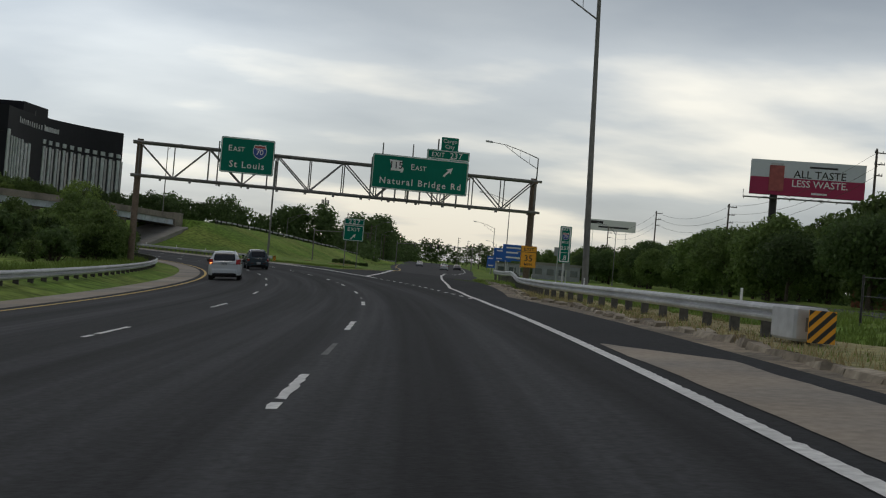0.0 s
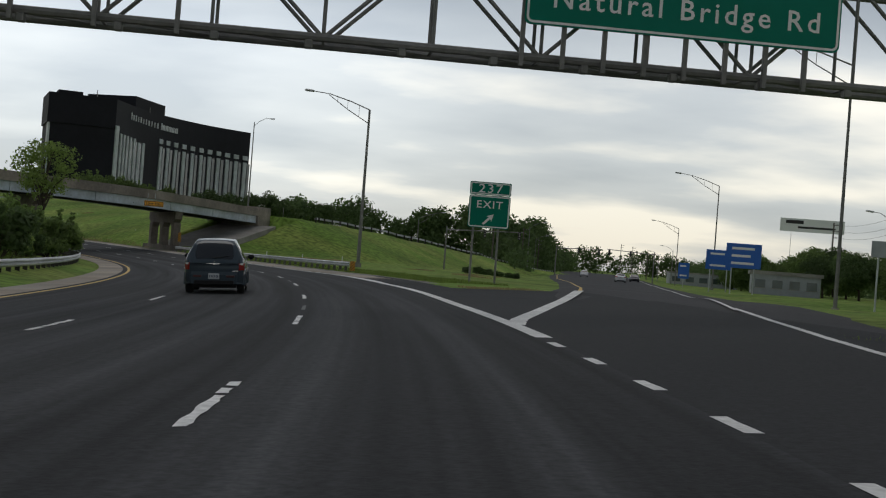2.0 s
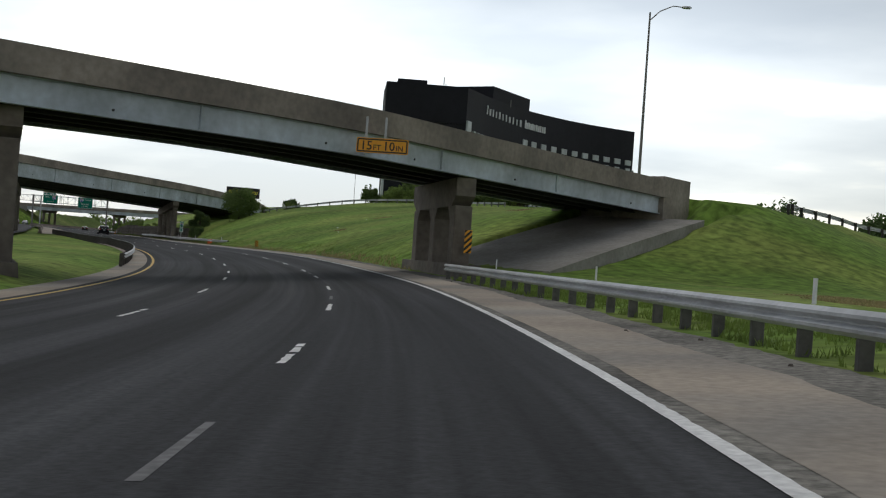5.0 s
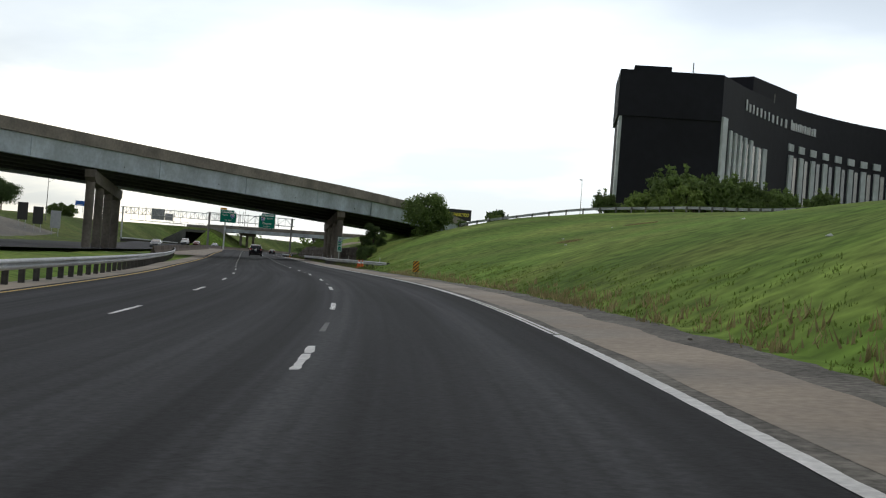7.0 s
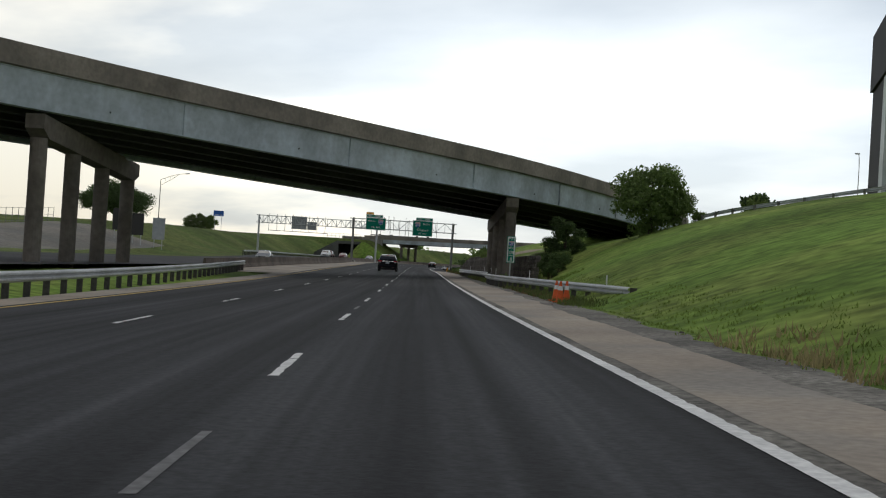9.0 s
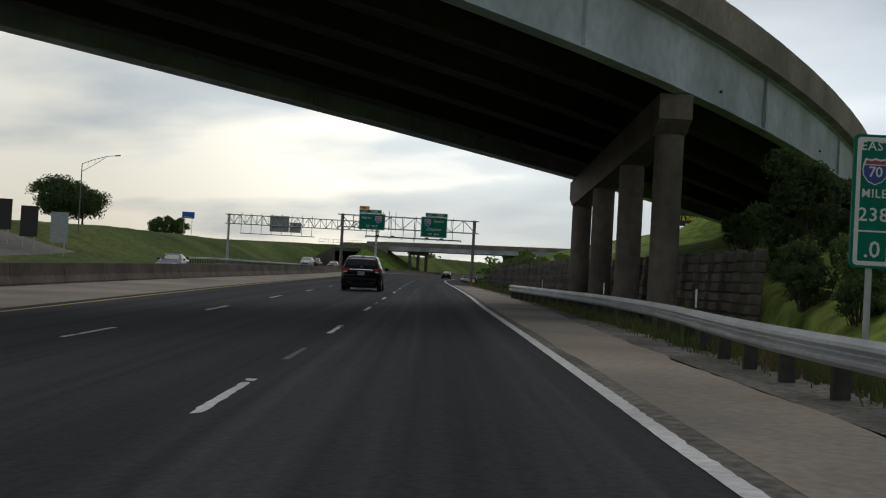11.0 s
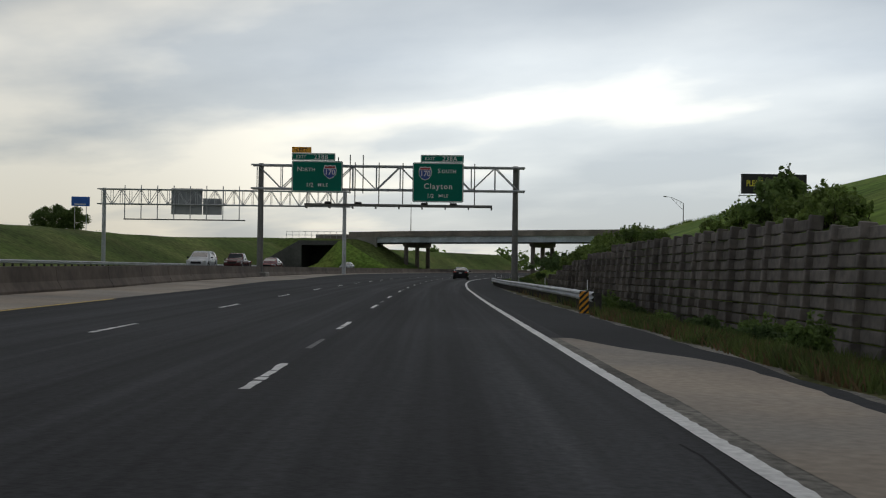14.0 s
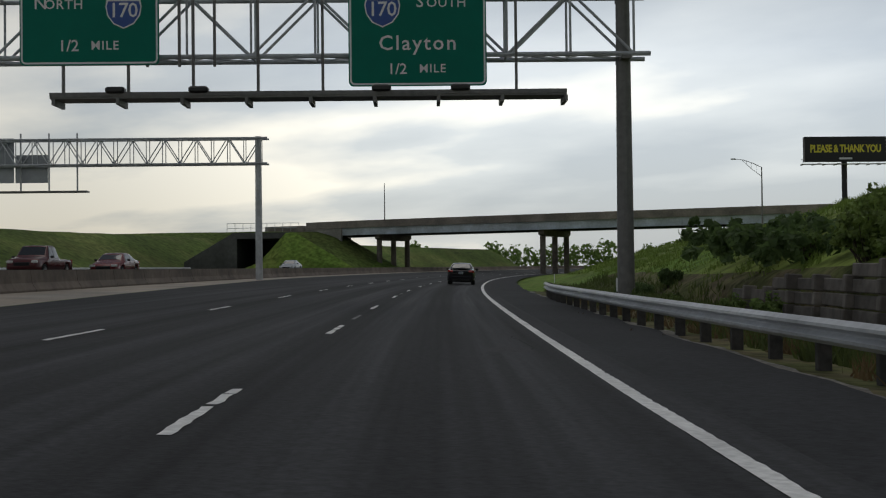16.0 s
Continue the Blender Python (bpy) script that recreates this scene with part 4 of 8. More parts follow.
# ---------------------------------------------------------------- the dark hotel tower block
def hotel():
    th = thing("hotel", Matrix(), "dark clad hotel with a concave front and pale vertical window ribs", "hotel")
    arc = bent([(-157.7, 443.8, 0), (-160.0, 468, 0), (-159.8, 497, 0), (-153.8, 527, 0), (-143.6, 552.7, 0)], 40)
    back = [p + Vector((-19, 3, 0)) for p in arc]
    top = lambda q: 44.0 + 2.0 * q
    up = Vector((0, 0, 1))
    body = Shape()
    n = len(arc)
    rings = [[a + up * 0, b + up * 0, b + up * top(k / (n - 1)), a + up * top(k / (n - 1))] for k, (a, b) in enumerate(zip(arc, back))]
    part("wing", body.rings(rings), M["hotel_black"], th)
    lt, cor = Vector((-175.8, 433.6, 0)), Vector((-157.7, 443.8, 0))
    d = (cor - lt).normalized()
    nrm = Vector((d.y, -d.x, 0))
    blk = Shape()
    q = lambda z, g=0.0: [lt - d * g + nrm * g + up * z, cor + nrm * g + up * z, cor - nrm * 22 + up * z, lt - d * g - nrm * 22 + up * z]
    blk.rings([q(0), q(34.4), q(34.4, 0.5), q(44.0, 0.5)])
    part("end_block", blk, M["hotel_black"], th)
    step = Shape()
    step.rings([[lt + d * 2.4 + nrm * 0.2 + up * z, lt + d * 10 + nrm * 0.2 + up * z, lt + d * 10 - nrm * 14 + up * z, lt + d * 2.4 - nrm * 14 + up * z] for z in (43.5, 45.0)])
    part("roof_step", step, M["hotel_black"], th)
    rib = Shape()
    rib.rings([[lt - d * 0.12 + nrm * 0.12 + up * z, lt + d * 0.5 + nrm * 0.12 + up * z, lt + d * 0.5 - nrm * 5 + up * z, lt - d * 0.12 - nrm * 5 + up * z] for z in (0, 34.3)])
    part("corner_rib", rib, M["hotel_rib"], th, "pale corner strip")
    pent = Shape()
    pc = [Vector((-161.5, 470, 0)), Vector((-160.2, 495.7, 0)), Vector((-178, 499, 0)), Vector((-180, 472, 0))]
    pent.rings([[p + up * z for p in pc] for z in (43, 48.5)])
    part("penthouse", pent, M["hotel_black"], th)

    def on_arc(q, out):
        u = q * (n - 1)
        i = min(int(u), n - 2)
        p = arc[i].lerp(arc[i + 1], u - i)
        t = (arc[i + 1] - arc[i]).normalized()
        o = Vector((t.y, -t.x, 0))
        return p + o * out, t

    def strip(name, q, width, z0, z1, out, material, thick=0.35):
        p, t = on_arc(q, out)
        o = Vector((t.y, -t.x, 0))
        h = t * width / 2
        sh = Shape()
        sh.rings([[p - h + up * z, p + h + up * z, p + h - o * thick + up * z, p - h - o * thick + up * z] for z in (z0, z1)])
        return part(name, sh, material, th)

    strip("rib", 0.02, 3.4, 0, 35.5, 0.45, M["hotel_rib"], 0.6)
    for k in range(6):
        q = 0.075 + k * 0.041
        strip("rib", q, 1.7, 0, 33.5 - (k == 5) * 1.0, 0.4, M["hotel_rib"], 0.55)
        strip("window_strip", q + 0.0205, 1.5, 0, 32.5, 0.12, M["hotel_glass"], 0.2)
    strip("rib", 0.325, 2.6, 0, 32.8, 0.4, M["hotel_rib"], 0.55)
    for k in range(11):
        q = 0.47 + k * 0.0505
        strip("rib", q, 2.1, 0, 33.4, 0.4, M["hotel_rib"], 0.55)
        strip("window_strip", q + 0.024, 1.6, 0, 33.0, 0.1, M["hotel_glass"], 0.2)
        strip("window", q, 3.0, 34.4, 36.1, 0.3, M["hotel_rib"], 0.4)
    # name over the windows as plain bars
    for c, w in ((0.3125, 0.245), (0.5175, 0.105)):
        k = 11 if w > 0.1 else 5
        for j in range(k):
            strip("name_bar", c - w / 2 + w * j / (k - 1), 0.7 + 0.4 * (j % 3 == 1), 39.5, 41.9 - 0.45 * (j > 0) - 0.2 * (j % 2), 0.25, M["galv"], 0.2)
    for x, y, h in ((-163, 440, 0.6), (-168, 452, 0.8), (-160, 480, 0.5)):
        part("roof_mast", Shape().tube((x, y, 44), (x, y, 45.5 + h), 0.12, n=5), M["galv_dark"], th)
    return th


hotel()


# ---------------------------------------------------------------- sign gantries
def sign_panel(parent, name, m, w, h, material, border=M["sign_white"], depth=0.06, radius=0.14):
    """A road sign sheet with rounded corners in the x, z plane of m, facing -y, with an inset border line."""
    def outline(gap, r):
        pts = []
        for cx, cz, a0 in ((w - r - gap, r + gap, -90), (w - r - gap, h - r - gap, 0), (r + gap, h - r - gap, 90), (r + gap, r + gap, 180)):
            for a in (0, 30, 60, 90):
                pts.append((cx + r * math.cos(radians(a0 + a)), cz + r * math.sin(radians(a0 + a))))
        return pts
    ob = part(name, Shape().prism(outline(0.0, radius), depth, m), material, parent)
    if border is not None:
        a, b = outline(0.035, radius), outline(0.09, max(radius - 0.05, 0.02))
        n = len(a)
        sh = Shape()
        sh.add([(x, -0.006, z) for x, z in a] + [(x, -0.006, z) for x, z in b], [(i, (i + 1) % n, n + (i + 1) % n, n + i) for i in range(n)], m)
        part("border", sh, border, ob)
    return ob


def shield(parent, m, size, number):
    """A route shield: blue body, red top band, white edge, white number."""
    out = [(0.0, -0.52), (0.26, -0.40), (0.42, -0.18), (0.46, 0.05), (0.42, 0.28), (0.36, 0.44), (0.18, 0.40), (0.0, 0.45), (-0.18, 0.40), (-0.36, 0.44), (-0.42, 0.28), (-0.46, 0.05), (-0.42, -0.18), (-0.26, -0.40)]
    part("route_shield", Shape().prism([(x * size * 1.08, z * size * 1.08) for x, z in out], 0.01, m @ pose(0, -0.014, 0)), M["sign_white"], parent)
    part("shield_field", Shape().prism([(x * size, min(z, 0.2) * size) for x, z in out if z < 0.3] + [], 0.01, m @ pose(0, -0.018, 0)), M["shield_blue"], parent)
    part("shield_band", Shape().prism([(0.40 * size, 0.24 * size), (0.35 * size, 0.40 * size), (0.18 * size, 0.36 * size), (0, 0.41 * size), (-0.18 * size, 0.36 * size), (-0.35 * size, 0.40 * size), (-0.40 * size, 0.24 * size)], 0.01, m @ pose(0, -0.018, 0)), M["shield_red"], parent)
    letters(number, size * 0.40, m @ pose(0, -0.026, -0.24 * size), M["sign_white"], parent, "route_number", 0.92)


def arrow(parent, m, size, material=None):
    """A slanting arrow that points up and to the right."""
    c = math.sqrt(0.5)
    base = [(-0.09, -0.62), (0.09, -0.62), (0.09, 0.10), (0.30, 0.0), (0.0, 0.55), (-0.30, 0.0), (-0.09, 0.10)]
    poly = [((x * c + z * c) * size, (z * c - x * c) * size) for x, z in base]
    part("arrow", Shape().prism(poly, 0.008, m @ pose(0, -0.012, 0)), material or M["sign_white"], parent)


def caps(parent, m, word, big, material, x, z, name="lettering"):
    """A word with a tall first letter, as on direction signs."""
    letters(word[0], big, m @ pose(x, -0.01, z), material, parent, name, align="LEFT")
    letters(word[1:], big * 0.78, m @ pose(x + big * 0.86, -0.01, z), material, parent, name, 1.08, align="LEFT")


def truss(parent, L, z0, z1, depth, bays, chord, web, material, flip=False):
    """A box truss along x from 0 to L between heights z0 and z1, with depth along y."""
    for y in (0, depth):
        for z in (z0, z1):
            part("chord", Shape().tube((-0.5, y, z), (L + 0.5, y, z), chord, n=8), material, parent, smooth=False)
    for y in (0, depth):
        sh = Shape()
        for k in range(bays + 1):
            x = L * k / bays
            sh.tube((x, y, z0), (x, y, z1), web, n=5)
            if k < bays:
                up = (k % 2 == 0) != flip
                x2 = L * (k + 1) / bays
                sh.tube((x, y, z1 if up else z0), (x2, y, z0 if up else z1), web * 1.15, n=5)
        part("lattice", sh, material, parent)
    for z in (z0, z1):
        sh = Shape()
        for k in range(bays):
            x, x2 = L * k / bays, L * (k + 1) / bays
            sh.tube((x, 0, z), (x2, depth, z), web * 0.8, n=5)
            sh.tube((x2, 0, z), (x2, depth, z), web * 0.8, n=5)
        part("cross_lattice", sh, material, parent)


def place_line(a, b):
    """A frame whose x runs from a to b in plan; returns it with the length."""
    dx, dy = b[0] - a[0], b[1] - a[1]
    return pose(a[0], a[1], 0, 0, 0, math.degrees(math.atan2(dy, dx))), math.hypot(dx, dy)


def gantry_one():
    m, L = place_line((-21.55, 87.6), (7.55, 94.0))
    th = thing("sign_gantry", m, "rusty steel truss gantry carrying two large green direction signs", "sign gantry")
    truss(th, L, 5.35, 7.75, 1.1, 12, 0.10, 0.045, M["galv_dark"])
    for x, zb in ((0.0, -2.2), (L, -0.6)):
        part("post", Shape().tube((x, 0.55, zb), (x, 0.55, 8.0), 0.25, 0.22, n=14), M["rust"], th, "rust-brown round steel post")
        for z in (5.35, 7.75):
            part("saddle", Shape().box((x - 0.16, -0.14, z - 0.2), (x + 0.16, 1.24, z - 0.06)), M["rust"], th)
    y = -0.35
    for x in [5.6, 7.4, 9.2] + [16.9 + 0.95 * k for k in range(8)]:
        part("hanger", Shape().box((x - 0.05, y + 0.08, 5.1), (x + 0.05, y + 0.2, 8.35)), M["galv_dark"], th)
    for x0, x1, z in ((17.6, 17.68, 9.5), (19.9, 19.98, 9.6), (21.8, 21.9, 10.2), (23.6, 23.7, 9.3)):
        part("hanger", Shape().box((x0, y + 0.08, 8.2), (x1, y + 0.16, z)), M["galv_dark"], th)
    for x in [1.6 + 2.1 * k for k in range(13)]:
        part("clamp", Shape().box((x - 0.09, -0.12, 5.08), (x + 0.09, 0.12, 5.27), None, 0.02), M["galv_dark"], th)
    w1 = 3.9
    m1 = pose(5.7, y, 6.15)
    s1 = sign_panel(th, "sign_panel", m1, w1, 2.6, M["sign_green"])
    caps(s1, m1, "EAST", 0.42, M["sign_white"], 0.52, 1.6)
    shield(s1, m1 @ pose(2.82, 0, 1.72), 1.02, "70")
    letters("St Louis", 0.47, m1 @ pose(1.95, -0.01, 0.42), M["sign_white"], s1, spacing=1.18)
    w2 = 7.4
    m2 = pose(16.9, y, 6.05)
    s2 = sign_panel(th, "sign_panel", m2, w2, 2.6, M["sign_green"])
    state = [(0, 1.0), (0.92, 0.95), (0.94, 0.55), (1.08, 0.30), (1.0, 0.02), (0.86, 0.0), (0.86, 0.12), (0.12, 0.12), (0.10, 0.55)]
    part("state_marker", Shape().prism([(x * 1.02, z * 0.92) for x, z in state], 0.01, m2 @ pose(1.3, -0.014, 1.33)), M["sign_white"], s2)
    letters("115", 0.5, m2 @ pose(1.80, -0.02, 1.62), M["sign_black"], s2, "route_number")
    caps(s2, m2, "EAST", 0.42, M["sign_white"], 2.92, 1.62)
    arrow(s2, m2 @ pose(5.85, 0, 1.72), 0.82)
    letters("Natural Bridge Rd", 0.47, m2 @ pose(3.76, -0.01, 0.42), M["sign_white"], s2, spacing=1.26)
    m3 = pose(16.9 + 4.1, y, 8.67)
    s3 = sign_panel(th, "exit_tab", m3, 3.3, 0.72, M["sign_green"], radius=0.06)
    letters("EXIT", 0.32, m3 @ pose(0.85, -0.01, 0.2), M["sign_white"], s3, spacing=1.1)
    letters("237", 0.42, m3 @ pose(2.25, -0.01, 0.16), M["sign_white"], s3, spacing=1.1)
    m4 = pose(16.9 + 5.15, y, 9.40)
    s4 = sign_panel(th, "city_tab", m4, 1.32, 0.98, M["sign_green"], border=None, radius=0.03)
    letters("Cargo", 0.30, m4 @ pose(0.66, -0.01, 0.56), M["sign_white"], s4, spacing=1.05)
    letters("City", 0.30, m4 @ pose(0.66, -0.01, 0.14), M["sign_white"], s4, spacing=1.05)


def gantry_two():
    m, L = place_line((-284.08, 424.32), (-268.78, 439.02))
    m = Matrix.Translation((0, 0, 0.2)) @ m
    th = thing("sign_gantry", m, "grey steel truss gantry carrying two green exit signs", "sign gantry")
    truss(th, L, 7.15, 9.05, 1.0, 11, 0.075, 0.04, M["galv"])
    for z in (7.15, 9.05):
        truss_fine = Shape()
        for k in range(30):
            x = L * k / 30
            truss_fine.tube((x, 0, z - 0.14 * (k % 2)), (x + L / 30, 0, z - 0.14 * ((k + 1) % 2)), 0.025, n=4)
        part("chord_lattice", truss_fine, M["galv"], th)
    for x, zb in ((0.25, -0.4), (L - 0.25, -0.9)):
        part("post", Shape().tube((x, 0.5, zb), (x, 0.5, 9.2), 0.27, 0.21, n=14), M["galv_dark"], th, "grey tapered steel post")
        for z in (7.15, 9.05):
            part("saddle", Shape().box((x - 0.14, -0.12, z - 0.16), (x + 0.14, 1.12, z - 0.05)), M["galv_dark"], th)
    part("post_foot", Shape().box((-0.4, -0.6, -0.6), (0.9, 1.6, 0.35), None, 0.08), M["concrete"], th)
    y = -0.45
    for k in range(10):
        x = 4.1 + k * 1.93
        if x < L - 2:
            part("hanger", Shape().box((x - 0.04, y + 0.08, 5.8), (x + 0.04, y + 0.18, 9.3)), M["galv_dark"], th)
    for x, z in ((7.55, 9.9), (8.6, 9.9), (6.6, 9.7)):
        part("hanger", Shape().box((x - 0.04, y + 0.08, 6.8), (x + 0.04, y + 0.16, z)), M["galv_dark"], th)
    part("walkway", Shape().box((4.0, -1.35, 5.72), (19.0, -0.4, 5.82)).box((4.0, -1.38, 5.78), (19.0, -1.34, 5.90)), M["galv_dark"], th)
    for k in range(9):
        x = 4.1 + k * 1.86
        part("walkway_bracket", Shape().box((x - 0.05, -1.35, 5.55), (x + 0.05, -0.3, 5.72)), M["galv_dark"], th)
    for x in (5.9, 8.3, 13.6, 15.9):
        part("sign_lamp", Shape().box((x - 0.28, -1.5, 5.86), (x + 0.28, -1.15, 6.05), None, 0.05).tube((x, -1.2, 5.85), (x, -0.5, 5.85), 0.03), M["sign_black"], th, "dark sign floodlight")
    m1 = pose(2.85, y, 6.85)
    s1 = sign_panel(th, "sign_panel", m1, 4.12, 2.52, M["sign_green"])
    caps(s1, m1, "NORTH", 0.36, M["sign_white"], 0.42, 1.68)
    shield(s1, m1 @ pose(3.08, 0, 1.68), 1.08, "170")
    letters("1/2", 0.34, m1 @ pose(1.45, -0.01, 0.42), M["sign_white"], s1)
    letters("MILE", 0.26, m1 @ pose(2.52, -0.01, 0.46), M["sign_white"], s1, spacing=1.15)
    m2 = pose(2.85, y, 9.40)
    s2 = sign_panel(th, "exit_tab", m2, 3.5, 0.60, M["sign_green"], radius=0.05)
    letters("EXIT", 0.26, m2 @ pose(0.75, -0.01, 0.17), M["sign_white"], s2, spacing=1.1)
    letters("238B", 0.36, m2 @ pose(2.35, -0.01, 0.13), M["sign_white"], s2, spacing=1.1)
    m3 = pose(2.85, y, 10.02)
    s3 = sign_panel(th, "left_tab", m3, 1.56, 0.46, M["sign_yellow"], border=None, radius=0.04)
    letters("LEFT", 0.27, m3 @ pose(0.78, -0.01, 0.1), M["sign_black"], s3, spacing=1.15)
    m4 = pose(12.6, y, 6.15)
    s4 = sign_panel(th, "sign_panel", m4, 4.12, 3.2, M["sign_green"])
    shield(s4, m4 @ pose(1.02, 0, 2.36), 1.08, "170")
    caps(s4, m4, "SOUTH", 0.36, M["sign_white"], 2.02, 2.36)
    letters("Clayton", 0.44, m4 @ pose(2.06, -0.01, 1.08), M["sign_white"], s4, spacing=1.18)
    letters("1/2", 0.32, m4 @ pose(1.45, -0.01, 0.36), M["sign_white"], s4)
    letters("MILE", 0.25, m4 @ pose(2.5, -0.01, 0.40), M["sign_white"], s4, spacing=1.15)
    m5 = pose(13.24, y, 9.37)
    s5 = sign_panel(th, "exit_tab", m5, 3.48, 0.60, M["sign_green"], radius=0.05)
    letters("EXIT", 0.26, m5 @ pose(0.75, -0.01, 0.17), M["sign_white"], s5, spacing=1.1)
    letters("238A", 0.36, m5 @ pose(2.35, -0.01, 0.13), M["sign_white"], s5, spacing=1.1)


def gantry_three():
    m, L = place_line((-337.2, 441.6), (-315.8, 462.2))
    m = Matrix.Translation((0, 0, 1.2)) @ m
    th = thing("sign_gantry", m, "grey truss gantry over the opposite carriageway, signs seen from behind", "sign gantry")
    truss(th, L, 7.35, 9.15, 1.1, 26, 0.07, 0.035, M["galv"])
    for x in (0.2, L - 0.2):
        part("post", Shape().tube((x, 0.55, -2.0), (x, 0.55, 9.3), 0.26, 0.22, n=12), M["galv"], th)
    part("sign_back", Shape().box((8.2, 1.3, 6.2), (12.0, 1.36, 9.4)), M["sign_back"], th, "bare aluminium back of a sign")
    part("sign_back", Shape().box((12.1, 1.3, 6.2), (14.4, 1.36, 8.2)), M["sign_back"], th)
    for k in range(8):
        x = 2.6 + 2.0 * k
        part("hanger", Shape().box((x - 0.05, 0.9, 5.6), (x + 0.05, 1.0, 9.7)), M["galv"], th)
    part("walkway", Shape().box((2.4, 1.1, 5.5), (17.2, 1.9, 5.62)), M["galv_dark"], th)


gantry_one()
gantry_two()
gantry_three()


# ---------------------------------------------------------------- guard rails
def w_beam():
    """The waved section of a guard rail, across (outward) and up."""
    prof = [(0.0, -0.155), (0.08, -0.10), (0.085, -0.06), (0.01, -0.01), (0.01, 0.01), (0.085, 0.06), (0.08, 0.10), (0.0, 0.155)]
    return prof


def guard_rail(label, pts, spacing=1.9, face=-1, post="post_dark", place=None, height=0.72, lip=0.0, marker=0):
    """A waved steel rail on posts along places given as (s, d). face: -1 when the traffic passes on its left."""
    th = thing("guard_rail", Matrix(), label, "guard rail", group="guard rails")
    ss = np.array([p[0] for p in pts], float)
    dd = np.array([p[1] for p in pts], float)
    n = max(2, int((ss[-1] - ss[0]) / 1.9))
    s = np.linspace(ss[0], ss[-1], n + 1)
    d = sum(np.interp(s + o, ss, dd) for o in (-4, -2, 0, 2, 4)) / 5
    rows = []
    for k in range(n + 1):
        if place:
            p = Vector(place(s[k], d[k]))
        else:
            x, y = plan(s[k], d[k])
            p = Vector((x, y, float(road_z(s[k], min(max(d[k], -11), 5.0)))))
        rows.append(p)
    prof = w_beam()
    rings = []
    for k, p in enumerate(rows):
        t = rows[min(k + 1, n)] - rows[max(k - 1, 0)]
        t.z = 0
        t.normalize()
        out = Vector((t.y, -t.x, 0)) * face
        rings.append([p + out * (0.10 + a) + Vector((0, 0, height - 0.155 + b)) for a, b in prof] + [p + out * (0.095 + a) + Vector((0, 0, height - 0.155 + b)) for a, b in reversed(prof)])
    part("rail", Shape().rings(rings), M["galv"], th, "galvanised waved steel rail")
    box = Shape().box((-0.055, -0.09, -0.9), (0.055, 0.09, height - 0.02), None, 0.01).mesh("post", M[post])
    block = Shape().box((-0.06, -0.045, height - 0.30), (0.06, 0.045, height - 0.02)).mesh("block", M[post])
    for k in range(n + 1):
        t = rows[min(k + 1, n)] - rows[max(k - 1, 0)]
        a = math.degrees(math.atan2(t.y, t.x))
        side = Vector((t.y, -t.x, 0)).normalized() * face
        po = part("post", box, None, th)
        po.matrix_world = Matrix.Translation(rows[k] - side * 0.03) @ pose(0, 0, 0, 0, 0, a)
        bl = part("spacer_block", block, None, po)
        bl.matrix_parent_inverse = Matrix()
        bl.matrix_local = Matrix.Translation((0, 0.075 * (-1 if face < 0 else 1) * -1, 0))
        if marker and k % marker == 2:
            part("reflector", Shape().box((-0.05, -0.012, 0.62), (0.05, 0.012, 0.95), Matrix.Translation(rows[k] - side * 0.12) @ pose(0, 0, 0, 0, 0, a)), M["sign_white"], th, "white reflector post")
    return th


guard_rail("steel guard rail on posts along the exit lane's grass edge", [(19, 6.2), (35, 6.1), (50, 6.4), (58, 7.4), (66, 8.5), (78, 10.6), (91, 13.3)], place=lambda s, d: (*plan(s, d), float(ground_z(s, d)) + 0.02), marker=9, post="post_grey")
guard_rail("steel guard rail beside the median's bushes", [(-60, -11.6), (30, -11.8), (60, -12.2), (100, -12.4), (150, -12.0), (190, -11.0)], face=1)
guard_rail("steel guard rail leading to the bridge pier", [(143, 5.3), (152, 5.3), (168, 5.0), (182, 5.0), (196, 4.6), (209.6, 4.35)], marker=7, height=0.62, post="post_grey")
guard_rail("steel guard rail in front of the round columns", [(318, 7.0), (330, 5.2), (345, 4.2), (352, 3.95), (358, 4.15), (365, 4.9), (376, 5.0), (386, 4.6), (399.2, 4.0)], marker=7, height=0.61)
guard_rail("steel guard rail below the retaining wall", [(470, 4.9), (481, 5.1), (502, 5.0), (520, 4.4), (541, 4.1), (548, 4.6)], marker=9, height=0.61)
guard_rail("steel guard rail along the median shoulder", [(225, -10.3), (255, -10.1), (291, -10.2), (332, -11.4), (352, -12.4), (370, -13.4)], face=1)


def on_ground(s, d):
    x, y = plan(s, d)
    return (float(x), float(y), float(ground_z(s, d)))


guard_rail("weathered guard rail along the hill's top", [(330, 50), (345, 46.5), (355, 42.5), (363, 37.5), (369, 32), (375, 27), (382, 23)], place=on_ground, face=1, post="galv_dark")
guard_rail("steel guard rail on the far side of the oncoming carriageway", [(505, -33.0), (560, -34.5), (640, -37.0)], place=lambda s, d: (*plan(s, d), float(smooth_knots(s, RISE_S, RISE_Z) + opposite_lift(s)) - 0.05), face=1)
RAMP_RAIL = [(-43.5, 236.0), (-39.5, 258.0), (-33.0, 285.0), (-25.5, 322.0), (-17.5, 372.0), (-11.0, 420.0)]
rs, rd = to_plan([p[0] for p in RAMP_RAIL], [p[1] for p in RAMP_RAIL])
guard_rail("guard rail on the embankment's top", list(zip(rs.tolist(), rd.tolist())), place=on_ground)

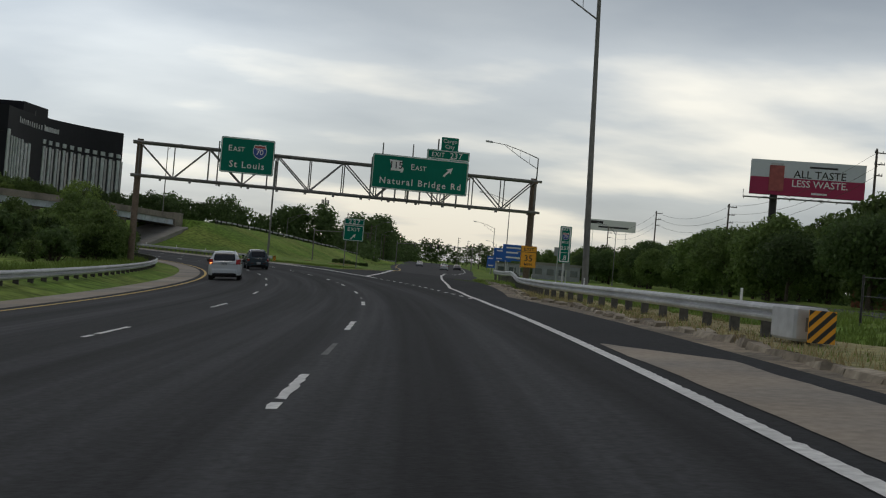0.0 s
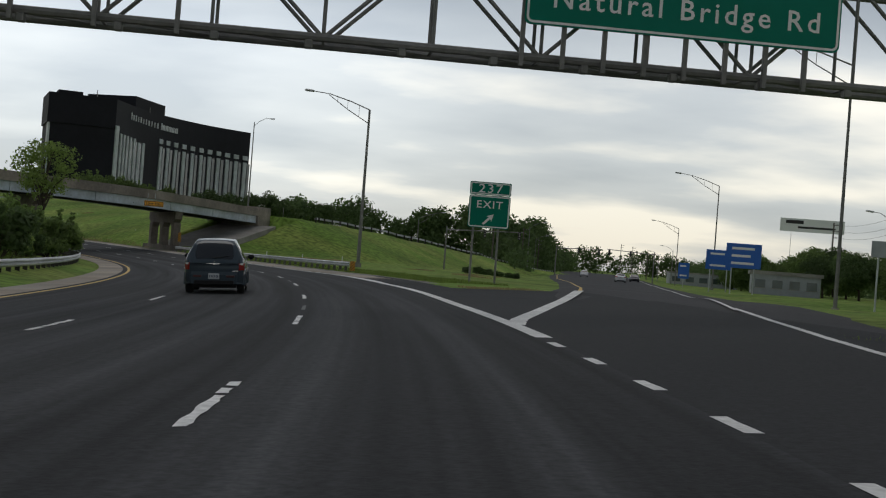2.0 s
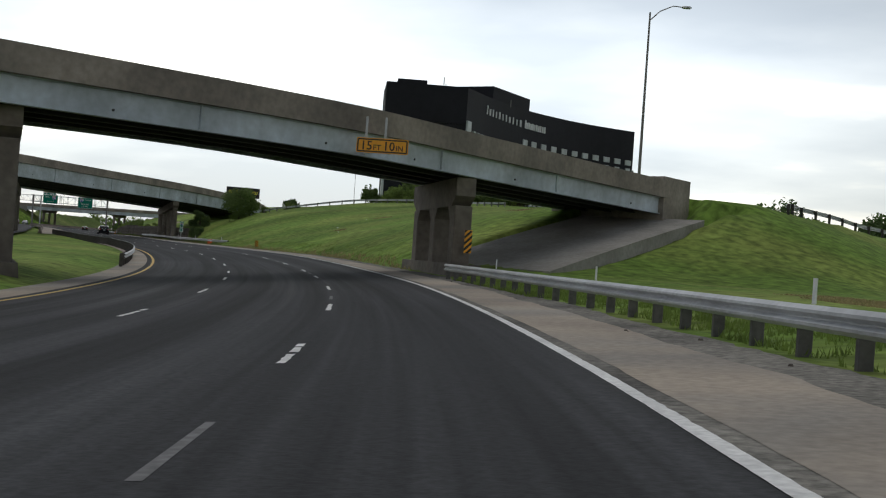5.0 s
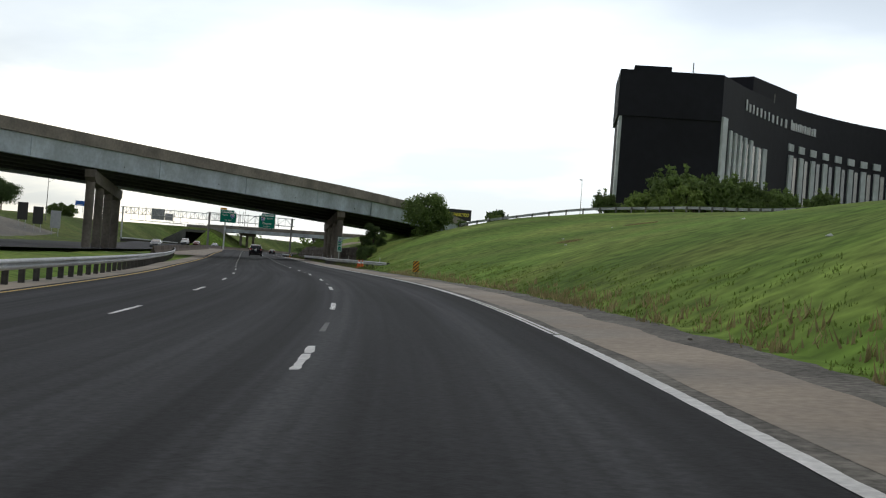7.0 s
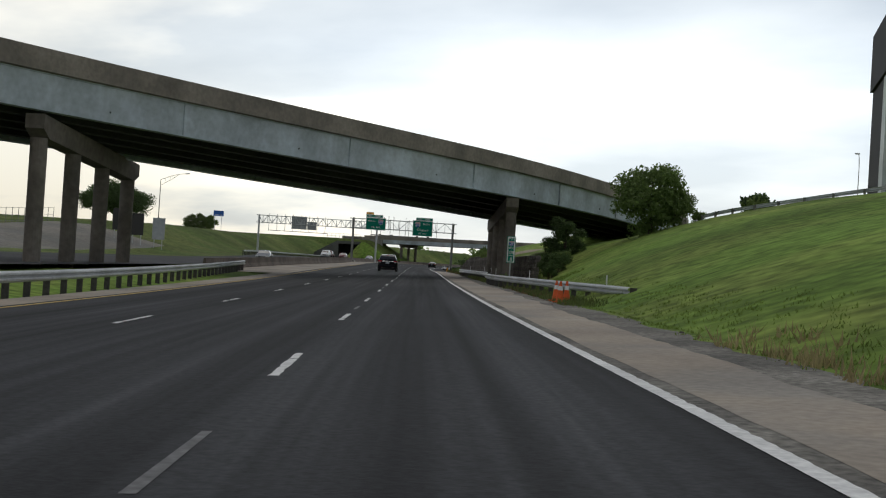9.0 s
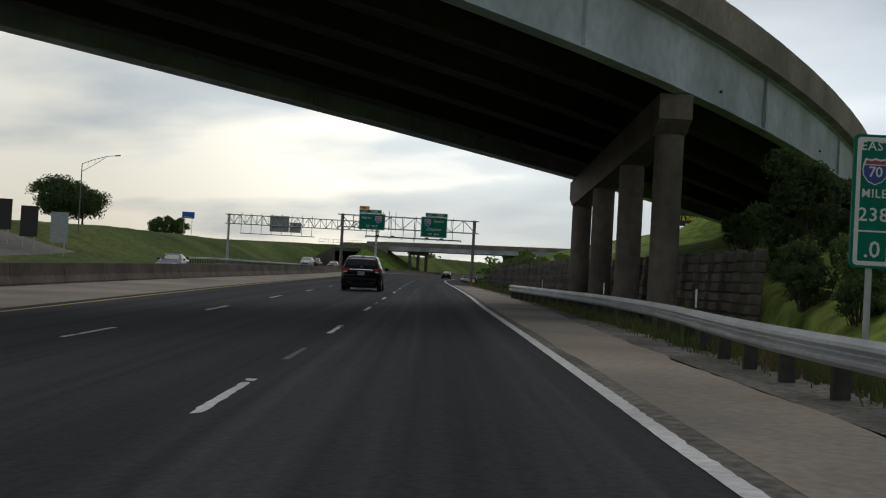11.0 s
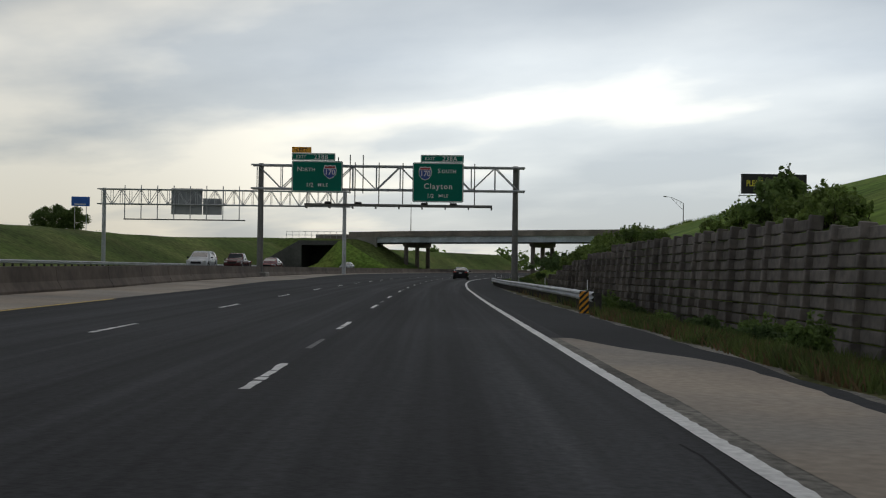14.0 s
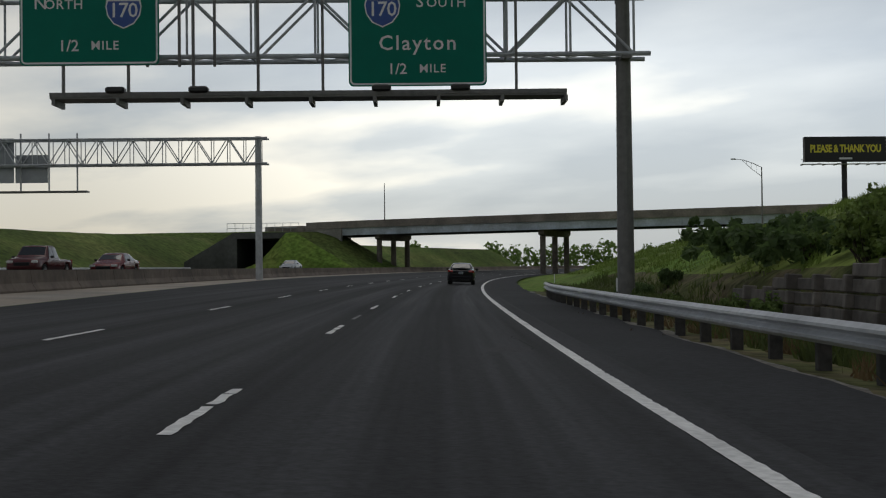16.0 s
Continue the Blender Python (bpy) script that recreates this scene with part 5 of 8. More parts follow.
# ---------------------------------------------------------------- retaining wall of stacked concrete panels
WALL_D = lambda s: float(np.interp(s, [360, 372, 395, 430, 480, 505, 526], [9.4, 9.2, 9.0, 8.9, 8.8, 8.5, 8.0]))
WALL_H = lambda s: float(np.interp(s, [360, 380, 400, 440, 470, 490, 505, 515, 526], [1.9, 1.95, 2.1, 2.3, 2.45, 2.45, 1.95, 1.4, 0.6]))
wall = thing("retaining_wall", Matrix(), "grey-brown retaining wall of stacked concrete panels between posts", "retaining wall", kind="structure")
BAY, ROW, BATTER = 1.78, 0.305, 4.5
panel_mesh = Shape().box((0.02, -0.06, 0.020), (BAY - 0.02, 0.06, ROW - 0.022), None, 0.02).mesh("panel", None)
M["panel"] = surface("wall_panel_concrete", (0.165, 0.146, 0.130), 0.9, grain=0.28, scale=3.5, big=0.3, big_scale=0.6, vary=0.3, bump=0.5)
panel_mesh.materials.append(M["panel"])
post_meshes = {}


def post_of(n):
    """A post of stacked block ends, one to a row."""
    if n not in post_meshes:
        sh = Shape()
        for k in range(-1, n):
            sh.box((-0.10, -0.10, k * ROW + 0.010), (0.10, 0.23 + 0.03 * (k % 2), (k + 1) * ROW - 0.010 + (0.07 if k == n - 1 else 0)), None, 0.025)
        post_meshes[n] = sh.mesh("post", M["panel"])
    return post_meshes[n]


def joined(name, mesh, places, parent):
    """Many copies of one small mesh in a single mesh, for pieces that stay far off."""
    v0 = np.array([(*v.co, 1.0) for v in mesh.vertices])
    faces = [tuple(p.vertices) for p in mesh.polygons]
    V = np.concatenate([(v0 @ np.array(m).T)[:, :3] for m in places])
    me = bpy.data.meshes.new(name)
    me.from_pydata(V.tolist(), [], [tuple(i + k * len(v0) for i in f) for k in range(len(places)) for f in faces])
    me.materials.append(M["panel"])
    ob = part(name, me, None, parent)
    ob["kind"] = "stuff"
    return ob


rng = random.Random(5)
s = 374.5
far_panels = []
while s < 526:
    a, b = at(s, WALL_D(s)), at(s + BAY, WALL_D(s + BAY))
    ang = math.degrees(math.atan2(b.y - a.y, b.x - a.x))
    base = a.z - 0.75
    top = float(road_z(s, 6.0)) + WALL_H(s)
    rows_n = max(1, round((top - base) / ROW))
    foot = Matrix.Translation((a.x, a.y, base)) @ pose(0, 0, 0, 0, 0, ang) @ pose(0, 0.16, 0, BATTER)
    po = part("post", post_of(rows_n), None, wall)
    po.matrix_world = foot @ pose(0, 0, 0, rng.uniform(-1, 1), rng.uniform(-1.2, 1.2))
    sag = rng.uniform(-0.4, 0.4)
    for k in range(rows_n):
        m = foot @ pose(rng.uniform(-0.01, 0.01), rng.uniform(-0.03, 0.04), k * ROW + rng.uniform(-0.008, 0.008), rng.uniform(-1, 1), sag + rng.uniform(-0.3, 0.3), rng.uniform(-0.5, 0.5)) @ Matrix.Diagonal((((b - a).length) / BAY, 1, 1, 1))
        if 426 < s < 474:
            part("panel", panel_mesh, None, wall).matrix_world = m
        else:
            far_panels.append(m)
    s += BAY
joined("panel_courses", panel_mesh, far_panels, wall)

# ---------------------------------------------------------------- median barrier and the opposite carriageway
BAR = lambda s: float(np.interp(s, BAR_S, BAR_D))
M["barrier"] = surface("barrier_concrete", (0.145, 0.118, 0.096), 0.9, grain=0.2, scale=3.0, big=0.3, big_scale=0.5, second=(0.11, 0.09, 0.074), bump=0.15)
bar = thing("median_barrier", Matrix(), "long brownish concrete median barrier", "barrier", kind="structure")
cut = np.arange(366, 880, 6.0)
for a in cut:
    sh = Shape()
    rings = []
    for v in np.linspace(a, a + 5.96, 3):
        d = BAR(v)
        rings.append([at(v, d + q, h) for q, h in ((0.30, -0.1), (0.30, 0.08), (0.14, 0.34), (0.08, 0.82), (-0.08, 0.82), (-0.14, 0.34), (-0.30, 0.08), (-0.30, -0.1))])
    part("barrier_section", sh.rings(rings), M["barrier"], bar)
band("shoulder", np.arange(366, 890, 3.0), lambda s: BAR(s) + 0.25, LANE_END, M["shoulder"], 0.003, label="pale concrete shoulder along the median barrier")
band("shoulder", np.arange(-100, 367, 2.0), -10.6, -9.2, M["shoulder"], 0.003, label="narrow tan shoulder along the median")


def opposite_z(s, d):
    return smooth_knots(s, RISE_S, RISE_Z) + opposite_lift(s) - 0.05 + 0 * d


OPP0 = lambda s: float(np.interp(s, [150, 230, 366, 480, 521, 700, 900], [-24, -22, -17.5, -14.6, -16.2, -22, -24]))
ss = np.arange(150, 895, 4.0)
q = np.linspace(0, 1, 5)
D2 = np.array([[OPP0(v) - 15.0 * w for w in q] for v in ss])
S2 = np.repeat(ss[:, None], 5, 1)
X, Y = plan(S2, D2)
Z = opposite_z(S2, D2)
i = np.arange(S2.size).reshape(S2.shape)
me = bpy.data.meshes.new("opposite_road")
me.from_pydata(np.stack([X, Y, Z], -1).reshape(-1, 3).tolist(), [], np.stack([i[:-1, :-1], i[:-1, 1:], i[1:, 1:], i[1:, :-1]], -1).reshape(-1, 4).tolist())
me.materials.append(M["asphalt_ramp"])
tagged(new("road_opposite", me), "grey asphalt carriageway of the oncoming traffic", "road", kind="structure")

# exit road
ys = np.concatenate([np.arange(84, 300, 4.0), np.arange(300, 651, 25.0)])
sh = Shape()
rl = np.interp(ys, [p[0] for p in RAMP_L], [p[1] for p in RAMP_L])
rr = np.interp(ys, [p[0] for p in RAMP_R], [p[1] for p in RAMP_R])
n = len(ys)


def exit_z(x, y):
    s, d = to_plan(x, y)
    zr = road_z(s, d)[0]
    w = min(max((y - 96) / 26.0, 0), 1)
    return float((zr - 0.05) * (1 - w) + ramp_z(y) * w)


sh.add([(a - 1.5, y, exit_z(a, y) - 0.24) for a, y in zip(rl, ys)] + [(b + 2.4, y, exit_z(b, y) - 0.24) for b, y in zip(rr, ys)], [])
sh.add([(a - 0.6, y, exit_z(a, y)) for a, y in zip(rl, ys)] + [((a + b) / 2, y, exit_z((a + b) / 2, y)) for a, b, y in zip(rl, rr, ys)] + [(b + 1.4, y, exit_z(b, y)) for b, y in zip(rr, ys)],
       [(i, n + i, n + i + 1, i + 1) for i in range(n - 1)] + [(n + i, 2 * n + i, 2 * n + i + 1, n + i + 1) for i in range(n - 1)] + [(i - 2 * n, i, i + 1, i + 1 - 2 * n) for i in range(n - 1)] + [(2 * n + i, i - n, i + 1 - n, 2 * n + i + 1) for i in range(n - 1)])
tagged(part("exit_road", sh, M["asphalt_ramp"]), "lighter grey asphalt exit road running straight on", "road", kind="structure")
# triangle of asphalt between the two roads
band("gore_pavement", np.arange(70, 117.5, 1.0), 2.2, lambda s: float(np.interp(s, [70, 85, 106.5, 109, 117], [6.5, 9.0, 8.6, 4.4, 2.35])), M["asphalt"], -0.004, n=5, label="asphalt wedge where the exit road splits off", category="road")

# the exit road's own edge lines
def exit_line(side, shift, y0, y1, material, width):
    knots = RAMP_L if side < 0 else RAMP_R
    yy = np.concatenate([np.arange(y0, min(y1, 300), 2.0), np.arange(300, y1 + 1, 20.0)]) if y1 > 300 else np.arange(y0, y1, 2.0)
    xx = np.interp(yy, [p[0] for p in knots], [p[1] for p in knots]) + (shift(yy) if callable(shift) else shift)
    k = len(yy)
    sh = Shape()
    sh.add([(a - width / 2, b, exit_z(a, b) + 0.012) for a, b in zip(xx, yy)] + [(a + width / 2, b, exit_z(a, b) + 0.012) for a, b in zip(xx, yy)], [(i, k + i, k + i + 1, i + 1) for i in range(k - 1)])
    part("edge_line", sh, material, marks)


exit_line(-1, 0.1, 106, 420, M["paint_yellow"], 0.15)
exit_line(1, lambda yy: np.interp(yy, [97, 104, 130, 160], [-1.38, -1.2, -0.6, 0.0]), 97, 420, M["paint_white"], 0.15)
line("edge_line", np.arange(70, 95.7, 0.16), lambda s: float(np.interp(s, [70, 77, 83, 89.3, 95.5], [5.1, 6.1, 7.15, 8.45, 9.88])), 0.17, M["paint_white"], worn=0.3, teeth=0.05)

# ---------------------------------------------------------------- roadside signs
def stand(x, y, turn, z=None):
    """A frame on the ground, its front (-y) facing against the heading given."""
    return pose(x, y, ground_at(x, y) if z is None else z, 0, 0, turn)


def hazard_plate(parent, m, w, h):
    """A yellow plate with slanting black bars."""
    pl = part("plate", Shape().box((-w / 2, 0, 0), (w / 2, 0.02, h), m), M["sign_yellow"], parent)
    n = 5
    step = (w + h) / n
    for k in range(n):
        a = k * step
        pts = []
        for u in (a, a + step * 0.5):
            lo = (max(u - h, 0), u - max(u - h, 0))
            hi = (min(u, w), u - min(u, w))
            pts.append((lo, hi))
        (l0, h0), (l1, h1) = pts
        poly = [(x - w / 2, h - z) for x, z in (l0, l1, h1, h0)]
        part("bar", Shape().prism(poly, 0.004, m @ pose(0, -0.005, 0)), M["sign_black"], pl)
    return pl


def object_marker(x, y, turn, label, w=0.42, h=0.62, lift=0.3):
    th = thing("hazard_marker", stand(x, y, turn), label, "hazard marker", group="hazard markers")
    part("stake", Shape().box((-0.03, 0.03, -0.3), (0.03, 0.07, lift + h)), M["galv_dark"], th)
    hazard_plate(th, pose(0, 0, lift), w, h)
    return th


p = plan(19.0, 6.2)
object_marker(float(p[0]) + 0.1, float(p[1]) - 0.6, 3, "yellow and black striped plate on the guard rail's end", 0.43, 0.5, 0.2)
crash_end = thing("rail_end_terminal", stand(float(p[0]), float(p[1]), 3), "grey steel impact head on the guard rail's end", "rail terminal")
part("impact_head", Shape().box((-0.28, -0.35, 0.2), (0.28, 0.75, 0.74), None, 0.04), M["galv"], crash_end)
part("slot", Shape().box((-0.10, -0.37, 0.36), (0.10, -0.33, 0.58)), M["galv_dark"], crash_end)
part("foot_post", Shape().box((-0.08, 0.1, -0.6), (0.08, 0.28, 0.3)), M["timber"], crash_end)
p = plan(142.6, 5.3)
object_marker(float(p[0]), float(p[1]), 20, "yellow and black striped marker where the guard rail begins", 0.34, 0.62, 0.12)
p = plan(290.9, 5.35)
object_marker(float(p[0]), float(p[1]), 40, "orange and black striped marker standing in the grass", 0.36, 0.66, 0.2)
p = plan(468.6, 4.35)
object_marker(float(p[0]), float(p[1]), 44, "striped hazard marker at the lower guard rail's start", 0.27, 0.64, 0.05)
pier_plate = thing("hazard_marker", pose(-52.64, 207.74, 0.15, 0, 0, 33), "striped hazard plate fixed to the bridge pier", "hazard marker", group="hazard markers")
hazard_plate(pier_plate, pose(0, -0.3, 0), 0.36, 1.1)
part("bracket", Shape().box((-0.15, -0.28, 0.2), (0.15, 0.2, 0.3)), M["galv_dark"], pier_plate)

exit_sign = thing("exit_sign", stand(-8.05, 123.2, 8, z=ground_at(-8.05, 123.2)), "green gore sign reading exit with a white arrow on two posts", "road sign")
zb = ground_at(-8.05, 123.2)
m = pose(-1.02, 0, 2.25 - zb)
sg = sign_panel(exit_sign, "sign_panel", m, 2.04, 1.60, M["sign_green"], radius=0.1)
letters("EXIT", 0.36, m @ pose(1.02, -0.01, 0.98) @ Matrix.Diagonal((1.12, 1, 1, 1)), M["sign_white"], sg, spacing=1.15)
arrow(sg, m @ pose(1.02, 0, 0.45), 0.62)
m2 = pose(-1.02, 0, 3.87 - zb)
sg2 = sign_panel(exit_sign, "number_tab", m2, 2.04, 0.64, M["sign_green"], radius=0.06)
letters("237", 0.42, m2 @ pose(1.02, -0.01, 0.12) @ Matrix.Diagonal((1.18, 1, 1, 1)), M["sign_white"], sg2, spacing=1.2)
for x in (-0.72, 0.52):
    part("post", Shape().tube((x, 0.1, -0.4), (x, 0.1, 4.3 - zb), 0.055, n=8), M["galv_dark"], exit_sign)

speed = thing("advisory_sign", pose(7.35, 92.3, 0, 0, 0, 8), "yellow exit advisory sign of thirty-five on the gantry post", "road sign")
m = pose(-0.62, 0, 1.05)
pl = part("sign_panel", Shape().box((0, 0, 0), (1.24, 0.03, 1.66), m, 0.01), M["sign_yellow"], speed)
part("divider", Shape().box((0.03, -0.006, 1.16), (1.21, 0.0, 1.20), m), M["sign_black"], pl)
for a, b in (((0.02, 0.02), (1.22, 0.045)), ((0.02, 1.615), (1.22, 1.64)), ((0.02, 0.02), (0.045, 1.64)), ((1.195, 0.02), (1.22, 1.64))):
    part("edge_line", Shape().box((a[0], -0.006, a[1]), (b[0], 0.0, b[1]), m), M["sign_black"], pl)
letters("EXIT", 0.24, m @ pose(0.62, -0.01, 1.28), M["sign_black"], pl, spacing=1.15)
letters("35", 0.46, m @ pose(0.62, -0.01, 0.5), M["sign_black"], pl, spacing=1.05)
letters("MPH", 0.20, m @ pose(0.62, -0.01, 0.16), M["sign_black"], pl, spacing=1.15)
part("arm", Shape().box((-0.5, 0.03, 1.6), (0.5, 1.9, 1.68)).box((-0.5, 0.03, 2.2), (0.5, 1.9, 2.28)), M["galv_dark"], speed)


def mile_sign(x, y, turn, top, number, tenth, label):
    zb = ground_at(x, y)
    th = thing("mile_sign", pose(x, y, zb, 0, 0, turn), label, "road sign", group="mile signs")
    w, h = 0.54, 1.7
    m = pose(-w / 2, 0, top - h - zb)
    pl = sign_panel(th, "sign_panel", m, w, h, M["sign_green"], radius=0.05)
    letters("EAST", 0.115, m @ pose(w / 2, -0.01, 1.50), M["sign_white"], pl, spacing=1.1)
    shield(pl, m @ pose(w / 2, 0, 1.24), 0.33, "70")
    letters("MILE", 0.105, m @ pose(w / 2, -0.01, 0.90), M["sign_white"], pl, spacing=1.1)
    letters(number, 0.17, m @ pose(w / 2, -0.01, 0.60), M["sign_white"], pl, spacing=1.1)
    part("divider", Shape().box((0.03, -0.008, 0.46), (w - 0.03, -0.002, 0.48), m), M["sign_white"], pl)
    letters(tenth, 0.21, m @ pose(w / 2, -0.01, 0.14), M["sign_white"], pl)
    part("post", Shape().tube((0, 0.08, -0.4), (0, 0.08, top - zb - 0.05), 0.045, n=8), M["galv"], th)


mile_sign(6.15, 56.5, 0, 3.15, "237", ".8", "tall narrow green mile sign beside the exit lane")
mile_sign(-147.32, 312.2, 42, 2.45, "238", ".0", "tall narrow green mile sign before the curved overpass")

clear = thing("clearance_sign", pose(-53.0, 199.2, 3.98, 0, 0, 20), "yellow bridge clearance sign on the girder's face", "road sign")
m = pose(-1.08, -0.55, 0)
pl = sign_panel(clear, "sign_panel", m, 2.16, 0.62, M["sign_yellow"], border=M["sign_black"], radius=0.06, depth=0.03)
letters("15", 0.36, m @ pose(0.42, -0.01, 0.13), M["sign_black"], pl)
letters("FT", 0.22, m @ pose(0.86, -0.01, 0.13), M["sign_black"], pl)
letters("10", 0.36, m @ pose(1.36, -0.01, 0.13), M["sign_black"], pl)
letters("IN", 0.22, m @ pose(1.80, -0.01, 0.13), M["sign_black"], pl)
for x in (-0.75, 0.05):
    part("strut", Shape().box((x, -0.5, 0.1), (x + 0.09, 1.2, 0.18)).box((x, -0.5, 0.1), (x + 0.09, -0.42, 1.5)), M["galv"], clear)


def plain_sign(name, label, x, y, turn, w, h, low, material, posts=2, bars=0, category="road sign", group="", thick=0.05, middle=None):
    zb = ground_at(x, y)
    if middle is not None:
        low = middle - h / 2 - zb
    th = thing(name, pose(x, y, zb, 0, 0, turn), label, category, group)
    pl = part("sign_panel", Shape().box((-w / 2, 0, low), (w / 2, thick, low + h), None, 0.01), material, th)
    for k in range(posts):
        px = 0 if posts == 1 else (-0.32 + 0.64 * k / (posts - 1)) * w
        part("post", Shape().tube((px, thick + 0.05, -0.4), (px, thick + 0.05, low + h * 0.9), 0.06, n=8), M["galv"], th)
    for k in range(bars):
        z = low + h * (0.2 + 0.6 * k / max(bars - 1, 1))
        part("text_bar", Shape().box((-w * 0.34, -0.012, z - h * 0.05), (w * (0.30 - 0.1 * (k % 2)), -0.002, z + h * 0.05)), M["sign_white"], pl)
    return th


plain_sign("services_sign", "blue services sign with white logo boxes on posts", 11.8, 203.0, -4, 2.9, 2.2, 0.9, M["sign_blue"], 2, 2, group="services signs", middle=2.77)
plain_sign("services_sign", "blue services sign with white logo boxes on posts", 12.75, 189.5, -4, 3.5, 2.5, 1.0, M["sign_blue"], 2, 3, group="services signs", middle=3.12)
plain_sign("services_sign", "small blue sign farther along the exit road", 13.2, 268.0, -2, 1.8, 2.6, 1.4, M["sign_blue"], 1, 2, group="services signs")
plain_sign("route_sign", "pale sign seen from behind on a thin post", 14.5, 140.0, -4, 0.9, 1.0, 3.6, M["sign_back"], 1)
plain_sign("diamond_sign", "bare back of a small warning sign on a post", 13.0, 116.0, 41, 0.75, 0.75, 1.5, M["sign_back"], 1)
store = plain_sign("store_sign", "long white shop sign high on two posts", 61.4, 425.0, -3, 18.0, 3.8, 18.5, M["sign_white"], 2, thick=0.5, category="shop sign")
part("text_bar", Shape().box((-7.5, -0.05, 20.8), (-2.5, 0.0, 21.8)), M["sign_black"], store)
part("text_bar", Shape().box((-4.0, -0.05, 19.5), (6.5, 0.0, 20.1)), M["sign_black"], store)
for x, y, mat in ((-279.6, 366.4, "sign_black"), (-277.3, 368.6, "sign_black"), (-274.8, 371.2, "sign_back")):
    plain_sign("sign_board", "tall dark board on two posts beside the far carriageway" if mat == "sign_black" else "tall pale sign board on two posts", x, y, 46, 2.1, 3.7, 1.6, M[mat], 2, group="sign boards")
plain_sign("far_green_sign", "green direction sign beyond the far overpass", -322.0, 652.0, 40, 6.0, 2.2, 4.0, M["sign_green"], 2, 1)
plain_sign("far_blue_sign", "small blue sign on the far slope", -392.0, 470.0, 55, 3.0, 1.6, 4.5, M["sign_blue"], 2, 1)


# ---------------------------------------------------------------- billboards
def billboard(x, y, turn, low, w, h, ground, label, off=0.0):
    th = thing("billboard", pose(x, y, ground, 0, 0, turn), label, "billboard", group="billboards")
    part("column", Shape().tube((-off, 0.9, -0.5), (-off, 0.9, low - ground + 0.4), 0.50, n=16), M["sign_black"], th, "black steel column")
    part("back_frame", Shape().box((-w / 2, 0.15, low - ground), (w / 2, 1.2, low - ground + h), None, 0.05), M["sign_black"], th)
    part("catwalk", Shape().box((-w / 2 - 0.8, -1.0, low - ground - 0.55), (w / 2 + 0.6, 0.3, low - ground - 0.45)), M["galv_dark"], th)
    for k in range(9):
        cx = -w / 2 - 0.7 + (w + 1.2) * k / 8
        part("catwalk_bracket", Shape().box((cx, -1.0, low - ground - 0.7), (cx + 0.08, 0.6, low - ground - 0.55)), M["galv_dark"], th)
    part("catwalk_rail", Shape().tube((-w / 2 - 0.8, -1.0, low - ground + 0.4), (-w / 2 - 0.8, 0.2, low - ground + 0.4), 0.03).tube((-w / 2 - 0.8, -1.0, low - ground - 0.5), (-w / 2 - 0.8, -1.0, low - ground + 0.4), 0.03), M["galv_dark"], th)
    for k in range(4):
        cx = -w * 0.36 + w * 0.24 * k
        part("floodlight", Shape().box((cx - 0.3, -1.5, low - ground - 0.6), (cx + 0.3, -1.2, low - ground - 0.42), None, 0.03).tube((cx, -1.3, low - ground - 0.5), (cx, 0.2, low - ground - 0.5), 0.03), M["galv_dark"], th)
    return th


bb = billboard(48.5, 159.6, -12, 13.4, 14.6, 4.6, -1.5, "white and crimson drinks billboard on a black column", 4.1)
z0 = 13.4 + 1.5
M["crimson"] = surface("poster_crimson", (0.36, 0.012, 0.075), 0.5, grain=0.05, bump=0)
M["poster_white"] = surface("poster_white", (0.62, 0.66, 0.70), 0.5, grain=0.04, big=0.05, bump=0)
M["poster_red"] = surface("poster_red", (0.38, 0.09, 0.08), 0.5, grain=0.2, scale=1.5, bump=0)
pa = part("poster", Shape().box((-7.3, 0.08, z0 + 2.3), (7.3, 0.14, z0 + 4.6)), M["poster_white"], bb, "pale upper half of the poster")
pb = part("poster", Shape().box((-7.3, 0.08, z0), (7.3, 0.14, z0 + 2.3)), M["crimson"], bb, "crimson lower half of the poster")
can = Shape()
can.box((-4.9, 0.0, z0 + 0.5), (-3.0, 0.07, z0 + 3.9), None, 0.12)
part("can_picture", can, M["poster_red"], pa)
part("lid_picture", Shape().box((-4.75, -0.01, z0 + 3.9), (-3.15, 0.06, z0 + 4.2), None, 0.05), M["galv"], pa)
letters("ALL TASTE", 0.98, pose(1.55, 0.07, z0 + 2.42), M["sign_black"], pa, spacing=1.0)
letters("LESS WASTE.", 0.90, pose(1.6, 0.07, z0 + 1.22), M["sign_white"], pb, spacing=0.98)
part("text_bar", Shape().box((0.2, 0.06, z0 + 3.75), (3.8, 0.075, z0 + 4.0)), M["sign_black"], pa)
part("text_bar", Shape().box((0.6, 0.06, z0 + 0.3), (2.6, 0.075, z0 + 0.55)), M["sign_white"], pb)

b2 = billboard(-345.4, 622.0, 45.5, 20.0, 15.2, 4.6, 8.0, "black billboard with yellow lettering above the grass slope")
pb = part("poster", Shape().box((-7.6, 0.06, 12.0), (7.6, 0.14, 16.6)), M["sign_black"], b2)
M["poster_yellow"] = surface("poster_yellow", (0.75, 0.66, 0.05), 0.5, grain=0.05, bump=0)
letters("PLEASE & THANK YOU", 1.35, pose(0, 0.05, 13.75) @ Matrix.Diagonal((0.72, 1, 1, 1)), M["poster_yellow"], pb, spacing=0.93, bold=0.05)
part("logo_bar", Shape().box((-1.2, 0.03, 12.4), (1.2, 0.06, 12.75)), M["sign_white"], pb)


